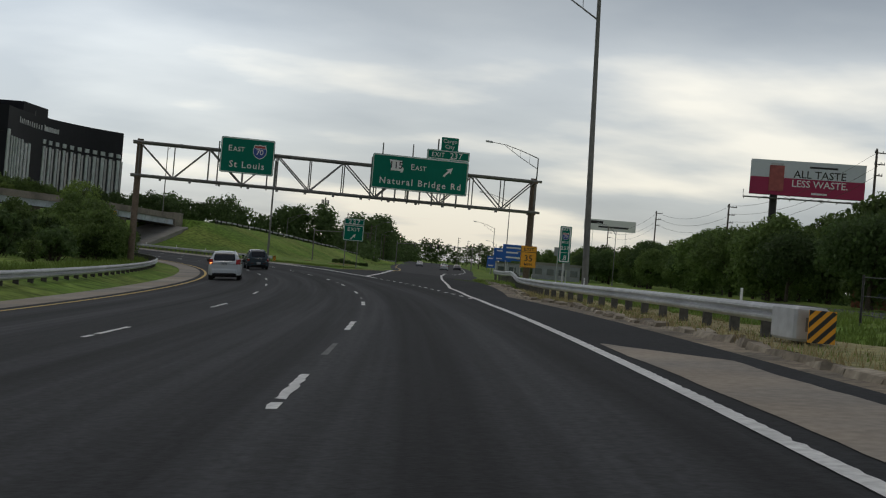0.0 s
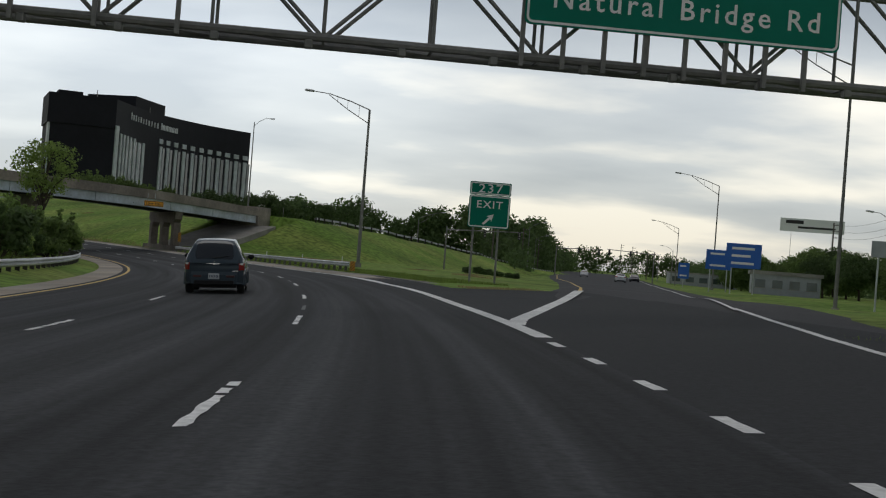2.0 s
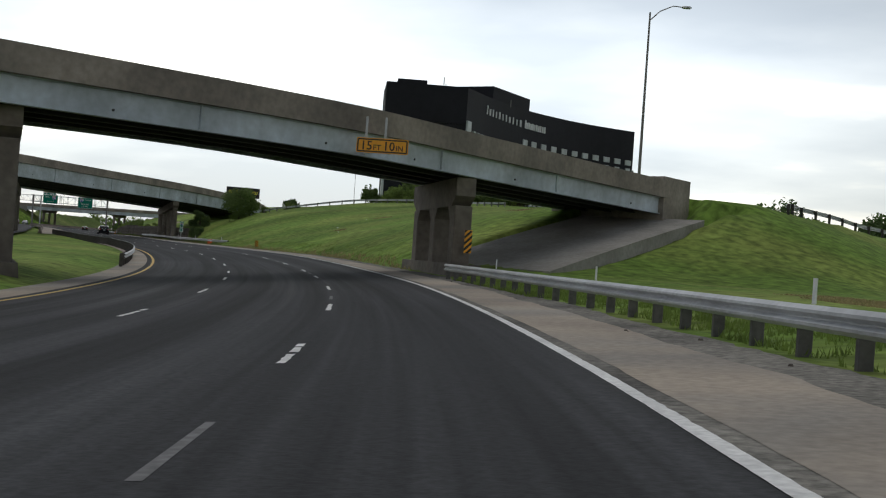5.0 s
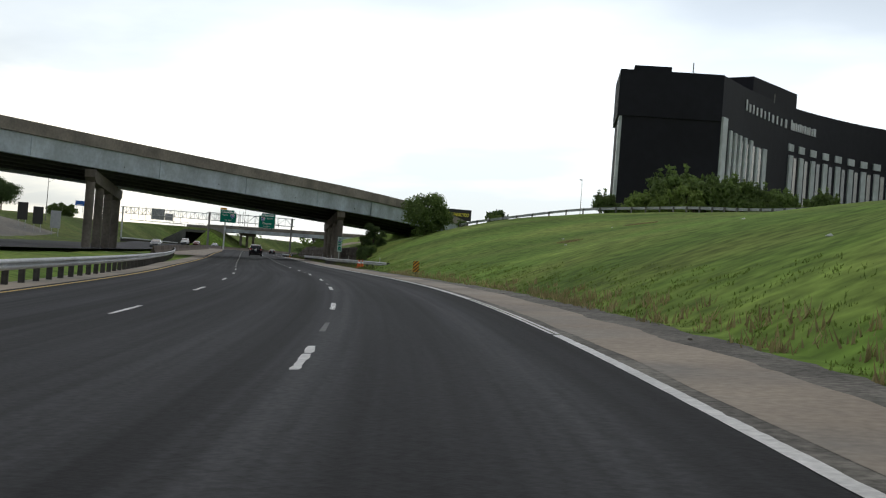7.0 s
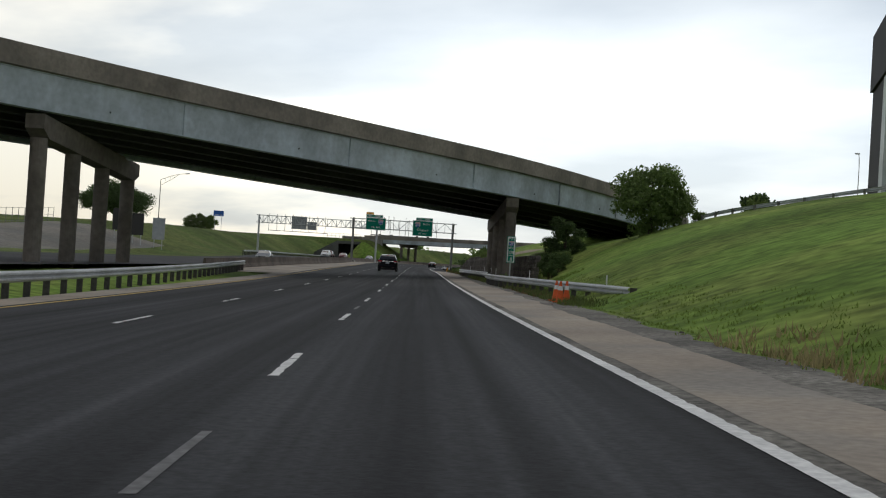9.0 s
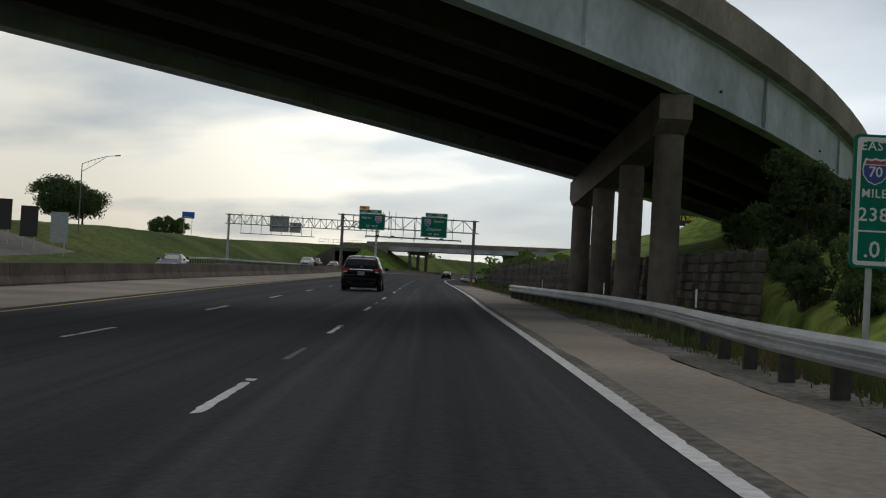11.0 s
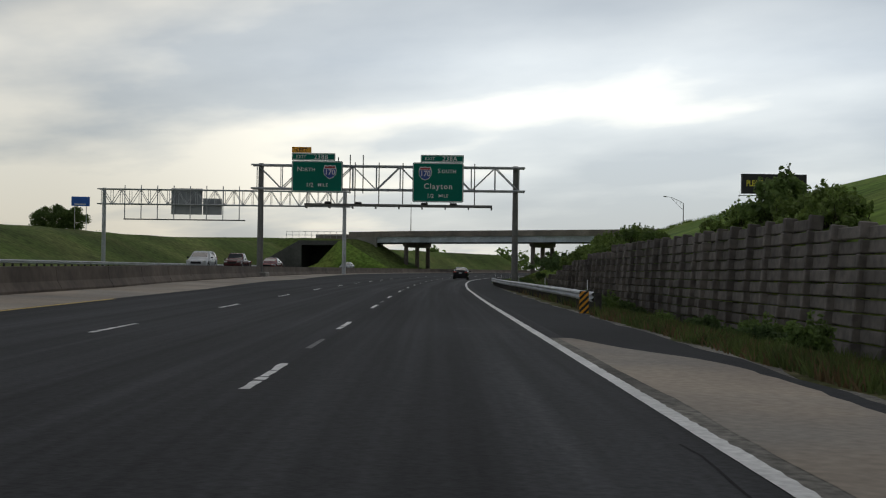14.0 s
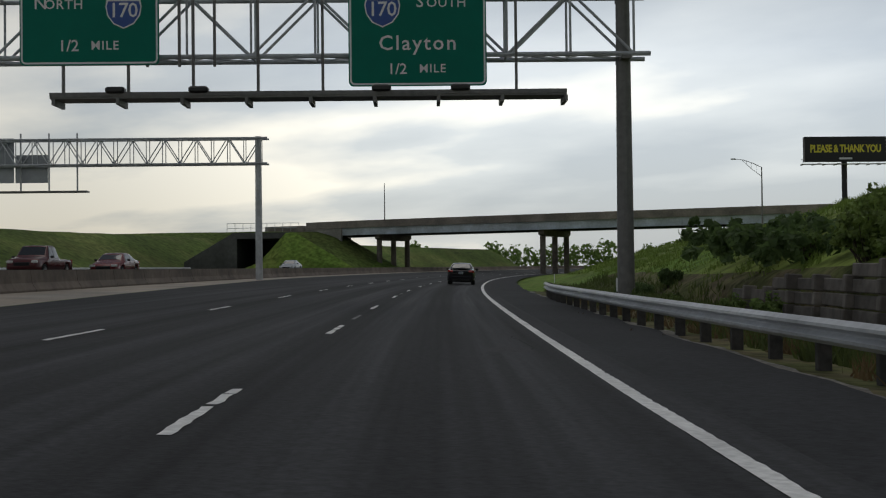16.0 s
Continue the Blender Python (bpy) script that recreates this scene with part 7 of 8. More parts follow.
def plant(src, x, y, scale=1.0, turn=0.0, z=None, label=""):
    ob = copy_thing(src, Matrix())
    ob.scale = (scale,) * 3
    ob.matrix_basis = Matrix.Translation((x, y, (ground_at(x, y) if z is None else z) - 0.1)) @ Matrix.Rotation(turn, 4, "Z") @ Matrix.Diagonal((scale, scale, scale, 1))
    if label:
        ob["label"] = label
    return ob


tree_a = make_tree("dense mid-green broadleaf tree", 1, M["leaf"], 8.0, 3.6, 0.02, 10500, 0.20)
tree_b = make_tree("rounded mid-green broadleaf tree", 2, M["leaf"], 7.0, 3.4, 0.02, 9000, 0.20)
tree_c = make_tree("tall loose-crowned tree with bare twigs", 3, M["leaf_bright"], 11.0, 3.0, 0.42, 3600, 0.15, sparse=True)
tree_d = make_tree("spreading tree with a dark full crown", 4, M["leaf_dark"], 6.5, 3.8, 0.24, 9500, 0.17)
tree_e = make_tree("gnarled broadleaf tree with gaps in its crown", 9, M["leaf"], 6.6, 3.7, 0.06, 10500, 0.15, sparse=True)
tree_f = make_tree("narrow young tree with dark ragged foliage", 12, M["leaf_dark"], 5.4, 1.9, 0.02, 13000, 0.085, sparse=True)
bush_a = make_bush("leafy green roadside bush", 5, M["leaf_bright"], 2.4, 1.6, 2600, 0.12)
bush_b = make_bush("dense dark green shrub", 6, M["leaf_dark"], 3.4, 2.4, 3800, 0.16)
bush_d = make_bush("broad mid-green thicket shrub", 8, M["leaf"], 3.6, 2.6, 3800, 0.16)
bush_e = make_bush("fine-leaved dark roadside shrub", 14, M["leaf_dark"], 2.8, 2.4, 7000, 0.085)
bush_c = make_bush("loose weedy shrub with upright stems", 7, M["leaf"], 1.6, 1.7, 1100, 0.10)
rng = random.Random(21)

# row of trees right of the exit lane
for k in range(30):
    y = 84 + k * 7.5 + rng.uniform(-3, 3)
    plant(rng.choice((tree_a, tree_e, tree_b, tree_d)), 36 + rng.uniform(-3, 7) + max(0, 110 - y) * 0.15, y, rng.uniform(0.85, 1.32), rng.uniform(0, 6))
for k in range(14):
    y = 100 + k * 14 + rng.uniform(-4, 4)
    plant(rng.choice((tree_a, tree_b)), 52 + rng.uniform(-3, 7), y, rng.uniform(1.15, 1.6), rng.uniform(0, 6))
for x, y, sc in ((27.5, 282, 0.85), (24, 292, 0.8), (31, 300, 0.95), (36, 290, 0.9), (22, 262, 0.7)):
    plant(tree_a, x, y, sc, rng.uniform(0, 6))
# bushes and trees of the median on the near side of the low overpass
for s, d, sc, src in ((92, -16.5, 0.62, tree_b), (98, -18.5, 0.65, tree_a), (88, -16, 0.5, tree_b), (95, -15.5, 0.45, tree_b), (104, -17.5, 0.55, tree_b), (112, -21, 0.5, tree_a), (119, -18.5, 0.45, tree_b), (88, -22, 0.5, tree_a), (84, -19, 0.42, tree_b), (128, -22, 0.5, tree_a), (76, -26, 0.5, tree_a), (66, -30, 0.5, tree_b)):
    p = plan(s, d)
    plant(src, float(p[0]), float(p[1]), sc, rng.uniform(0, 6))
plant(tree_c, -43.6, 150.4, 0.84, 0.6)
for x, y, sc in ((-40.8, 140.2, 1.25), (-39.0, 142.6, 1.1), (-42.2, 143.4, 1.4), (-44.5, 147.5, 1.4), (-47.5, 150.6, 1.3), (-45.2, 153.4, 1.2)):
    plant(bush_d, x, y, sc, rng.uniform(0, 6))
for k in range(26):
    s, d = rng.uniform(40, 150), rng.uniform(-24, -14.5)
    p = plan(s, d)
    plant(rng.choice((bush_a, bush_b, bush_b, bush_c)), float(p[0]), float(p[1]), rng.uniform(0.7, 1.3), rng.uniform(0, 6))
# hollow beside the exit road
for x, y, sc in ((-13.2, 168, 0.26), (-12.6, 172, 0.3), (-12.0, 176, 0.3), (-12.8, 180, 0.3), (-11.5, 183, 0.32), (-12.2, 188, 0.3), (-11.0, 192, 0.32), (-10.6, 198, 0.3)):
    plant(bush_b, x, y, sc, rng.uniform(0, 6))
# by the curved overpass
plant(tree_e, -151.4, 334.0, 0.95, 1.0, z=ground_at(-151.4, 334.0) - 0.5)
plant(tree_e, -150.6, 336.2, 0.5, 4.0)
plant(tree_f, -158.8, 333.0, 1.0, 1.0, z=0.1, label="dark ragged young tree beside the bridge columns")
for s, d, sc in ((367, 9.3, 0.45), (369, 10.2, 0.6), (371, 9.4, 0.5), (372, 11.0, 0.7), (373.5, 9.9, 0.55), (376, 10.8, 0.6), (380, 11.2, 0.6), (385, 11.4, 0.6)):
    p = plan(s, d)
    plant(bush_c if int(s) % 4 == 0 else bush_e, float(p[0]), float(p[1]), sc, rng.uniform(0, 6), label="dark shrub growing beside the bridge columns")
# thicket in front of the hotel, on the hill
for k in range(44):
    q = k / 43
    x, y = -134.5 + 25 * q + rng.uniform(-1.5, 1.5), 354 + 9 * q + rng.uniform(-3.5, 3.5)
    rise = 0.75 + 0.6 * math.sin(math.pi * min(q * 1.25, 1.0))
    plant(rng.choice((bush_d, bush_a, bush_d)), x, y, rng.uniform(1.15, 1.8) * rise, rng.uniform(0, 6))
# above and below the retaining wall
for k in range(34):
    s = rng.uniform(488, 515) if k < 24 else rng.uniform(426, 446)
    d = WALL_D(s) + rng.uniform(0.7, 2.4)
    p = plan(s, d)
    plant(rng.choice((bush_a, bush_c, bush_a)), float(p[0]), float(p[1]), rng.uniform(0.22, 0.5), rng.uniform(0, 6))
for s, d, sc in ((502, 9.4, 0.4), (506, 9.3, 0.5), (509, 9.8, 0.5), (511, 10.6, 0.6), (513, 9.2, 0.5), (515, 11.2, 0.65), (516, 9.6, 0.55), (518, 10.4, 0.6), (519, 12.0, 0.6), (521, 9.3, 0.5), (523, 10.2, 0.55), (514, 12.5, 0.6), (526, 9.4, 0.4), (517, 13.5, 0.6), (510, 12.0, 0.6)):
    p = plan(s, d)
    plant(rng.choice((bush_a, bush_a, bush_c)), float(p[0]), float(p[1]), sc * 1.35, rng.uniform(0, 6))
for s, d, sc, src in ((446, 9.3, 0.55, bush_c), (446.8, 9.7, 0.5, bush_a), (461.5, 9.6, 0.55, bush_a), (463.5, 9.8, 0.65, bush_a), (465.5, 9.6, 0.6, bush_a), (468, 9.9, 0.6, bush_d), (470, 9.6, 0.65, bush_a), (472.5, 9.8, 0.6, bush_c), (474.5, 9.5, 0.5, bush_a), (495, 9.4, 0.45, bush_a), (498, 9.6, 0.5, bush_a), (501, 9.3, 0.42, bush_c), (504, 9.5, 0.4, bush_a)):
    p = plan(s, d)
    plant(src, float(p[0]), float(p[1]), sc, rng.uniform(0, 6), label="leafy shrub spilling over the retaining wall")
for k in range(110):
    s = rng.uniform(368, 540)
    d = rng.uniform(5.6, 8.4)
    p = plan(s, d)
    plant(rng.choice((bush_c, bush_d, bush_b)), float(p[0]), float(p[1]), rng.uniform(0.14, 0.34), rng.uniform(0, 6), label="low weeds growing at the wall's foot")
# beyond the oncoming carriageway
for x, y, sc in ((-408, 445, 1.5),):
    plant(tree_d, x, y, sc * 1.3, rng.uniform(0, 6))
    plant(tree_d, x + 4.5, y + 3.0, sc * 1.05, rng.uniform(0, 6))
for x, y, sc in ((-404, 475.5, 0.7), (-406, 474, 0.75), (-408.5, 472, 0.7)):
    plant(tree_b, x, y, sc, rng.uniform(0, 6))
plant(tree_d, -525.5, 508.0, 1.7, 2.0, z=11.0)


def far_wood(label, line, height, count, size, seed, material, depth=8.0):
    """A distant belt of woodland as one mesh of leaf sprays."""
    r = random.Random(seed)
    blobs = []
    for (ax, ay, az), (bx, by, bz) in zip(line[:-1], line[1:]):
        n = max(3, int(math.hypot(bx - ax, by - ay) / (height * 0.13)))
        for k in range(n):
            q = (k + r.random()) / n
            h = height * r.uniform(0.72, 1.0) * (0.88 + 0.2 * math.sin(k * 0.37) * math.sin(k * 0.11 + 1))
            for z in (0.2, 0.5, 0.75):
                blobs.append((ax + (bx - ax) * q + r.uniform(-depth, depth) * 0.5, ay + (by - ay) * q + r.uniform(-depth, depth) * 0.5, az + (bz - az) * q + h * z, h * r.uniform(0.16, 0.30)))
    me = leaf_mesh("woodland", blobs, count, size, seed, material, 1.0)
    tagged(new("woodland", me), label, "woodland", kind="stuff")


far_wood("distant dark belt of trees behind the embankment", [(-130, 560, 0), (-93, 440, 0), (-60, 440, 0), (-36, 446, -1), (-22, 455, -2), (-17, 500, -2)], 17.5, 85000, 0.62, 31, M["leaf_dark"])
far_wood("distant trees along the straight road", [(-30, 420, -2), (-22, 560, -2), (-10, 720, -2)], 12, 16000, 0.6, 32, M["leaf_dark"])
far_wood("trees and shrubs along the straight road's left side", [(-17, 330, -2), (-22, 400, -2), (-19, 500, -2), (-17, 620, -2)], 6.5, 9000, 0.5, 39, M["leaf_dark"], depth=5.0)
far_wood("distant trees beyond the shops", [(-120, 760, -2), (40, 760, -2), (140, 640, -2)], 16, 22000, 0.8, 33, M["leaf_dark"])
far_wood("distant trees at the right of the straight road", [(62, 150, -2), (60, 300, -2), (46, 430, -2), (40, 600, -2)], 9, 16000, 0.6, 34, M["leaf_dark"])
far_wood("distant woods seen under the far overpass", [(-640, 800, 0), (-520, 840, 0), (-420, 850, 0), (-330, 850, 2), (-260, 820, 4)], 13, 14000, 1.0, 35, M["leaf"])
far_wood("low scrub on the hillside above the guard rail", [(*(float(c) for c in plan(s, d)), float(ground_z(s, d)) - 0.2) for s, d in ((525, 9.6), (531, 10.6), (537, 12.0))], 0.95, 6000, 0.16, 39, M["leaf_dark"], 5.0)
far_wood("bushes below the far overpass", [(-395, 640, 0), (-375, 650, 0), (-352, 640, 1)], 5, 5000, 0.5, 36, M["leaf"])
far_wood("low scrub along the airfield's edge", [(-700, 560, 3), (-560, 540, 3), (-470, 520, 5)], 5, 6000, 0.6, 37, M["leaf"])
far_wood("trees far beyond the hill", [(-120, 420, 9), (-95, 400, 8), (-70, 390, 7)], 7, 14000, 0.4, 38, M["leaf_dark"])


def verge_shift(s):
    """How far the exit lane's verge swings out."""
    return np.where((s > 45) & (s < 62.5), (s - 45) * 0.135, 0)


def blades(label, areas, seed, material, name="grass_tufts"):
    """Upright grass blades; areas: s0, s1, d0, d1, count, height."""
    r = np.random.RandomState(seed)
    V = []
    for s0, s1, d0, d1, count, h in areas:
        cs, cd = r.uniform(s0, s1, count // 14 + 1), d0 + (d1 - d0) * r.beta(1.2, 1.5, count // 14 + 1)
        k = r.randint(0, len(cs), count)
        s = cs[k] + r.normal(0, 0.16, count)
        d = np.clip(cd[k] + r.normal(0, 0.12, count), min(d0, d1), max(d0, d1)) + np.where(d0 > 0, verge_shift(s), 0)
        x, y = plan(s, d)
        z = ground_z(s, d) - 0.02
        tall = h * r.uniform(0.4, 1.25, count)
        a = r.uniform(0, 6.28, count)
        w = r.uniform(0.012, 0.03, count)
        lx, ly = r.normal(0, 0.32, count) * tall, r.normal(0, 0.32, count) * tall
        V.append(np.stack([np.stack([x - np.cos(a) * w, y - np.sin(a) * w, z], -1), np.stack([x + np.cos(a) * w, y + np.sin(a) * w, z], -1), np.stack([x + lx, y + ly, z + tall], -1)], 1).reshape(-1, 3))
    V = np.concatenate(V)
    me = bpy.data.meshes.new(name)
    i = np.arange(len(V)).reshape(-1, 3)
    me.from_pydata(V.tolist(), [], i.tolist())
    me.materials.append(material)
    tagged(new(name, me), label, "grass", kind="stuff")


blades("green grass blades along the verge", [(6, 62, 5.4, 7.6, 14000, 0.2), (62, 84, 7.6, 10.5, 5000, 0.18), (119, 150, 5.0, 9.0, 12000, 0.14), (150, 205, 5.0, 8.0, 9000, 0.16), (192, 209, 4.45, 6.2, 9000, 0.16), (222, 345, 4.6, 8.0, 16000, 0.08), (345, 372, 5.2, 9.0, 9000, 0.14), (20, 60, 6.8, 12.0, 12000, 0.2), (40, 130, -16, -12.8, 8000, 0.35), (524, 600, 8.5, 28, 26000, 0.26)], 51, M["blade"])
blades("dark green weeds below the retaining wall", [(316, 345, 4.4, 5.8, 7000, 0.22), (340, 400, 4.15, 6.4, 18000, 0.24), (372, 400, 6.0, 8.4, 6000, 0.24), (400, 470, 4.55, 8.5, 42000, 0.28), (470, 560, 5.0, 8.3, 22000, 0.34)], 53, M["blade_dark"])
blades("withered brown weeds along the guard rail", [(318, 400, 4.2, 5.6, 4500, 0.22), (402, 470, 4.5, 7.5, 9000, 0.26), (471, 550, 4.8, 6.0, 2500, 0.28)], 54, M["blade_brown"], "withered_weeds")
blades("dry straw-coloured grass along the guard rail", [(4, 62, 5.1, 7.4, 13000, 0.24), (107.2, 112, 4.8, 8.0, 2500, 0.10), (224, 300, 4.6, 6.0, 2500, 0.25)] + [(s - l / 2, s + l / 2, d - w / 2, d + w / 2, int(260 * w * l), 0.10) for s, d, w, l in STRAW], 52, M["leaf_straw"], "dry_grass_tufts")
# the templates stand hidden among their copies
for src, x, y in ((tree_e, 64.0, 240.0), (tree_f, 62.0, 215.0), (bush_d, -118.0, 366.0), (bush_e, -122.0, 368.0), (tree_a, 58, 180), (tree_b, 60, 205), (tree_c, 61.0, 192.0), (tree_d, 57, 230), (bush_a, -150, 348), (bush_b, -152, 352), (bush_c, -158, 352)):
    src.matrix_basis = Matrix.Translation((x, y, ground_at(x, y) - 0.1))

# ---------------------------------------------------------------- cars
def paint(name, colour, metal=0.0):
    m = surface(name, colour, 0.22, metal=metal, grain=0.03, scale=30.0, big=0.05, bump=0, spec=0.22)
    b = m.node_tree.nodes["Principled BSDF"]
    b.inputs["Coat Weight"].default_value, b.inputs["Coat Roughness"].default_value = 0.2, 0.04
    return m


M["car_glass"] = surface("car_window_glass", (0.012, 0.014, 0.015), 0.06, grain=0.05, bump=0, spec=0.9)
M["tyre"] = surface("tyre_rubber", (0.014, 0.014, 0.014), 0.85, grain=0.2, scale=20, bump=0.1)
M["rim"] = surface("alloy_rim", (0.42, 0.43, 0.44), 0.35, metal=0.7, grain=0.1, bump=0)
M["trim_black"] = surface("black_plastic", (0.006, 0.006, 0.0065), 0.8, grain=0.1, bump=0)
M["chrome"] = surface("chrome_trim", (0.75, 0.76, 0.78), 0.15, metal=0.9, grain=0.03, bump=0)
M["reflector_dark"] = surface("dark_red_reflector", (0.05, 0.006, 0.006), 0.4, grain=0.08, bump=0)
M["lamp_red"] = surface("tail_lamp_red", (0.30, 0.012, 0.012), 0.2, grain=0.08, bump=0)
M["lamp_clear"] = surface("lamp_clear", (0.62, 0.62, 0.60), 0.2, grain=0.08, bump=0)
M["lamp_amber"] = surface("lit_amber_lamp", (0.95, 0.42, 0.12), 0.3, grain=0.0, bump=0, emit=1.2)
M["plate_ink"] = surface("plate_ink", (0.10, 0.12, 0.16), 0.5, grain=0.1, bump=0)
M["plate"] = surface("number_plate", (0.45, 0.48, 0.50), 0.5, grain=0.1, scale=30, bump=0)


def soft_profile(x, pts):
    """A profile through points, its corners rounded."""
    xs, zs = [p[0] for p in pts], [p[1] for p in pts]
    return float(sum(np.interp(x + o, xs, zs) for o in (-0.07, -0.035, 0, 0.035, 0.07)) / 5)


def car(label, m, colour, L, W, top, belt, roof_w, wheels, wr, panes, rear_pane, lamps, kind="car", bumper=0.52, sill=0.24, extras=(), category="car", bumper_mat=None):
    """top, belt, roof_w: profiles from the tail (0) to the nose (L). panes: side windows as x0, x1 at the belt and x0, x1 at the roof."""
    th = thing(kind, m, label, category, group="cars")
    hw = W / 2
    T = lambda x: soft_profile(x, top)
    B = lambda x: min(soft_profile(x, belt), T(x) - 0.035)
    R = lambda x: soft_profile(x, roof_w) * hw

    def width(x):
        e = min(x, L - x)
        k = 1 - 0.16 * max(0, 1 - e / 0.32) ** 2 - 0.05 * max(0, 1 - (L - x) / 1.2) - 0.02 * max(0, 1 - x / 1.0)
        return hw * k

    def floor(x):
        z = sill + 0.10 * max(0, 1 - min(x, L - x) / 0.45)
        for c in wheels:
            q = (wr + 0.06) ** 2 - (x - c) ** 2
            if q > 0:
                z = max(z, wr + math.sqrt(q))
        return min(z, B(x) - 0.12)

    xs = sorted({round(v, 3) for v in [0, 0.03, 0.07, 0.12, 0.18, 0.25] + [L - v for v in (0, 0.03, 0.08, 0.15, 0.25)] + [L * k / 26 for k in range(1, 26)] + [c + (wr + 0.06) * q for c in wheels for q in (-1.02, -0.995, -0.92, -0.75, -0.5, -0.2, 0.2, 0.5, 0.75, 0.92, 0.995, 1.02)] + [p[0] for p in top]})

    def half(x):
        w, f, b, t, r = width(x), floor(x), B(x), T(x), min(R(x), width(x) * 0.97)
        mid = (f + b) / 2
        return [(0, f), (w * 0.84, f), (w * 0.97, f + 0.04), (w, mid), (w * 0.995, b - 0.10), (w * 0.965, b), (r + (w * 0.965 - r) * 0.35, b + (t - 0.05 - b) * 0.68), (r, t - 0.055), (r * 0.93, t - 0.018), (r * 0.6, t), (0, t + 0.012)]

    def side(x, v):
        """A place on the cabin's flank between belt (0) and roof (1)."""
        h = half(x)
        a, b, c = h[5], h[6], h[7]
        q = (b[0] + (c[0] - b[0]) * (v - 0.68) / 0.32, b[1] + (c[1] - b[1]) * (v - 0.68) / 0.32) if v > 0.68 else (a[0] + (b[0] - a[0]) * v / 0.68, a[1] + (b[1] - a[1]) * v / 0.68)
        return q

    def tail_x(z):
        """How far ahead of the tail the body reaches the height z."""
        x = 0.0
        while x < 0.9 and T(x) < z:
            x += 0.01
        return x

    rings = []
    for x in xs:
        h = half(x)
        rings.append([(x, y, z) for y, z in h] + [(x, -y, z) for y, z in reversed(h[1:-1])])
    body = part("body", Shape().rings(rings), paint(kind + "_paint", colour), th, smooth=True)
    part("underbody", Shape().box((0.25, -hw + 0.22, 0.16), (L - 0.25, hw - 0.22, 0.62)), M["trim_black"], th)
    for sgn in (1, -1):
        for x0, x1, u0, u1 in panes:
            sh = Shape()
            n = 6
            rows = []
            for j in range(n + 1):
                v = 0.06 + 0.86 * j / n
                a, b = x0 + (u0 - x0) * v, x1 + (u1 - x1) * v
                row = []
                for k in range(5):
                    x = a + (b - a) * k / 4
                    y, z = side(x, v)
                    row.append((x, sgn * (y + 0.010), z + 0.004))
                rows.append(row)
            sh.rings(rows, close=False)
            part("side_window", sh, M["car_glass"], th, smooth=True)
    x0, x1, share = rear_pane
    rows = []
    for j in range(7):
        x = x0 + (x1 - x0) * j / 6
        r, t = min(R(x), width(x) * 0.97) * share * (0.90 if j == 0 else 0.93 if j == 6 else 0.98 if j in (1, 5) else 1.0), T(x)
        rows.append([(x - 0.012, r * q, t + 0.016 - 0.018 * abs(q) ** 3) for q in (-1, -0.6, 0, 0.6, 1)])
    part("rear_window", Shape().rings(rows, close=False), M["car_glass"], th, "dark tinted rear window", smooth=True)
    xm = (x0 + x1 * 0.3) / 1.3
    part("wiper", Shape().tube((x0 - 0.03, 0.05, T(x0) + 0.03), (x0 + 0.03, -0.42, T(x0) + 0.09), 0.012, n=5), M["trim_black"], th)
    ws0, ws1 = extras.get("screen") if isinstance(extras, dict) and extras.get("screen") else (None, None)
    if ws0:
        rows = []
        for j in range(6):
            x = ws0 + (ws1 - ws0) * j / 5
            r, t = min(R(x), width(x) * 0.97) * 0.9, T(x)
            rows.append([(x, r * q, t + 0.016 - 0.018 * abs(q) ** 3) for q in (-1, -0.6, 0, 0.6, 1)])
        part("windscreen", Shape().rings(rows, close=False), M["car_glass"], th, smooth=True)
    # bumper, plate, lamps
    bm = Shape()
    rings = []
    for y in (-1.0, -0.97, -0.92, -0.85, -0.75, -0.5, 0, 0.5, 0.75, 0.85, 0.92, 0.97, 1.0):
        inset = 0.36 * (max(0, abs(y) - 0.70) / 0.30) ** 1.6
        yy = y * (hw - 0.005)
        rings.append([(inset - 0.03, yy, sill + 0.06), (inset - 0.05, yy, bumper - 0.06), (inset - 0.02, yy, bumper + 0.03), (inset + 0.2, yy, bumper + 0.03), (inset + 0.2, yy, sill + 0.06)])
    part("rear_bumper", bm.rings(rings), bumper_mat or body.data.materials[0], th)
    part("bumper_insert", Shape().box((-0.055, -hw * 0.66, sill + 0.03), (0.1, hw * 0.66, sill + 0.16), None, 0.02), M["trim_black"], th)
    zp = extras.get("plate", bumper + 0.2) if isinstance(extras, dict) else bumper + 0.2
    xp = extras.get("plate_x", 0.03) if isinstance(extras, dict) else 0.03
    plate = part("number_plate", Shape().box((xp - 0.05, -0.155, zp - 0.08), (xp - 0.03, 0.155, zp + 0.08), None, 0.006), M["plate"], th, "pale number plate")
    for k in range(6):
        y = -0.115 + 0.046 * k
        part("plate_bar", Shape().box((xp - 0.056, y - 0.014, zp - 0.035), (xp - 0.05, y + 0.014, zp + 0.035)), M["plate_ink"], plate)
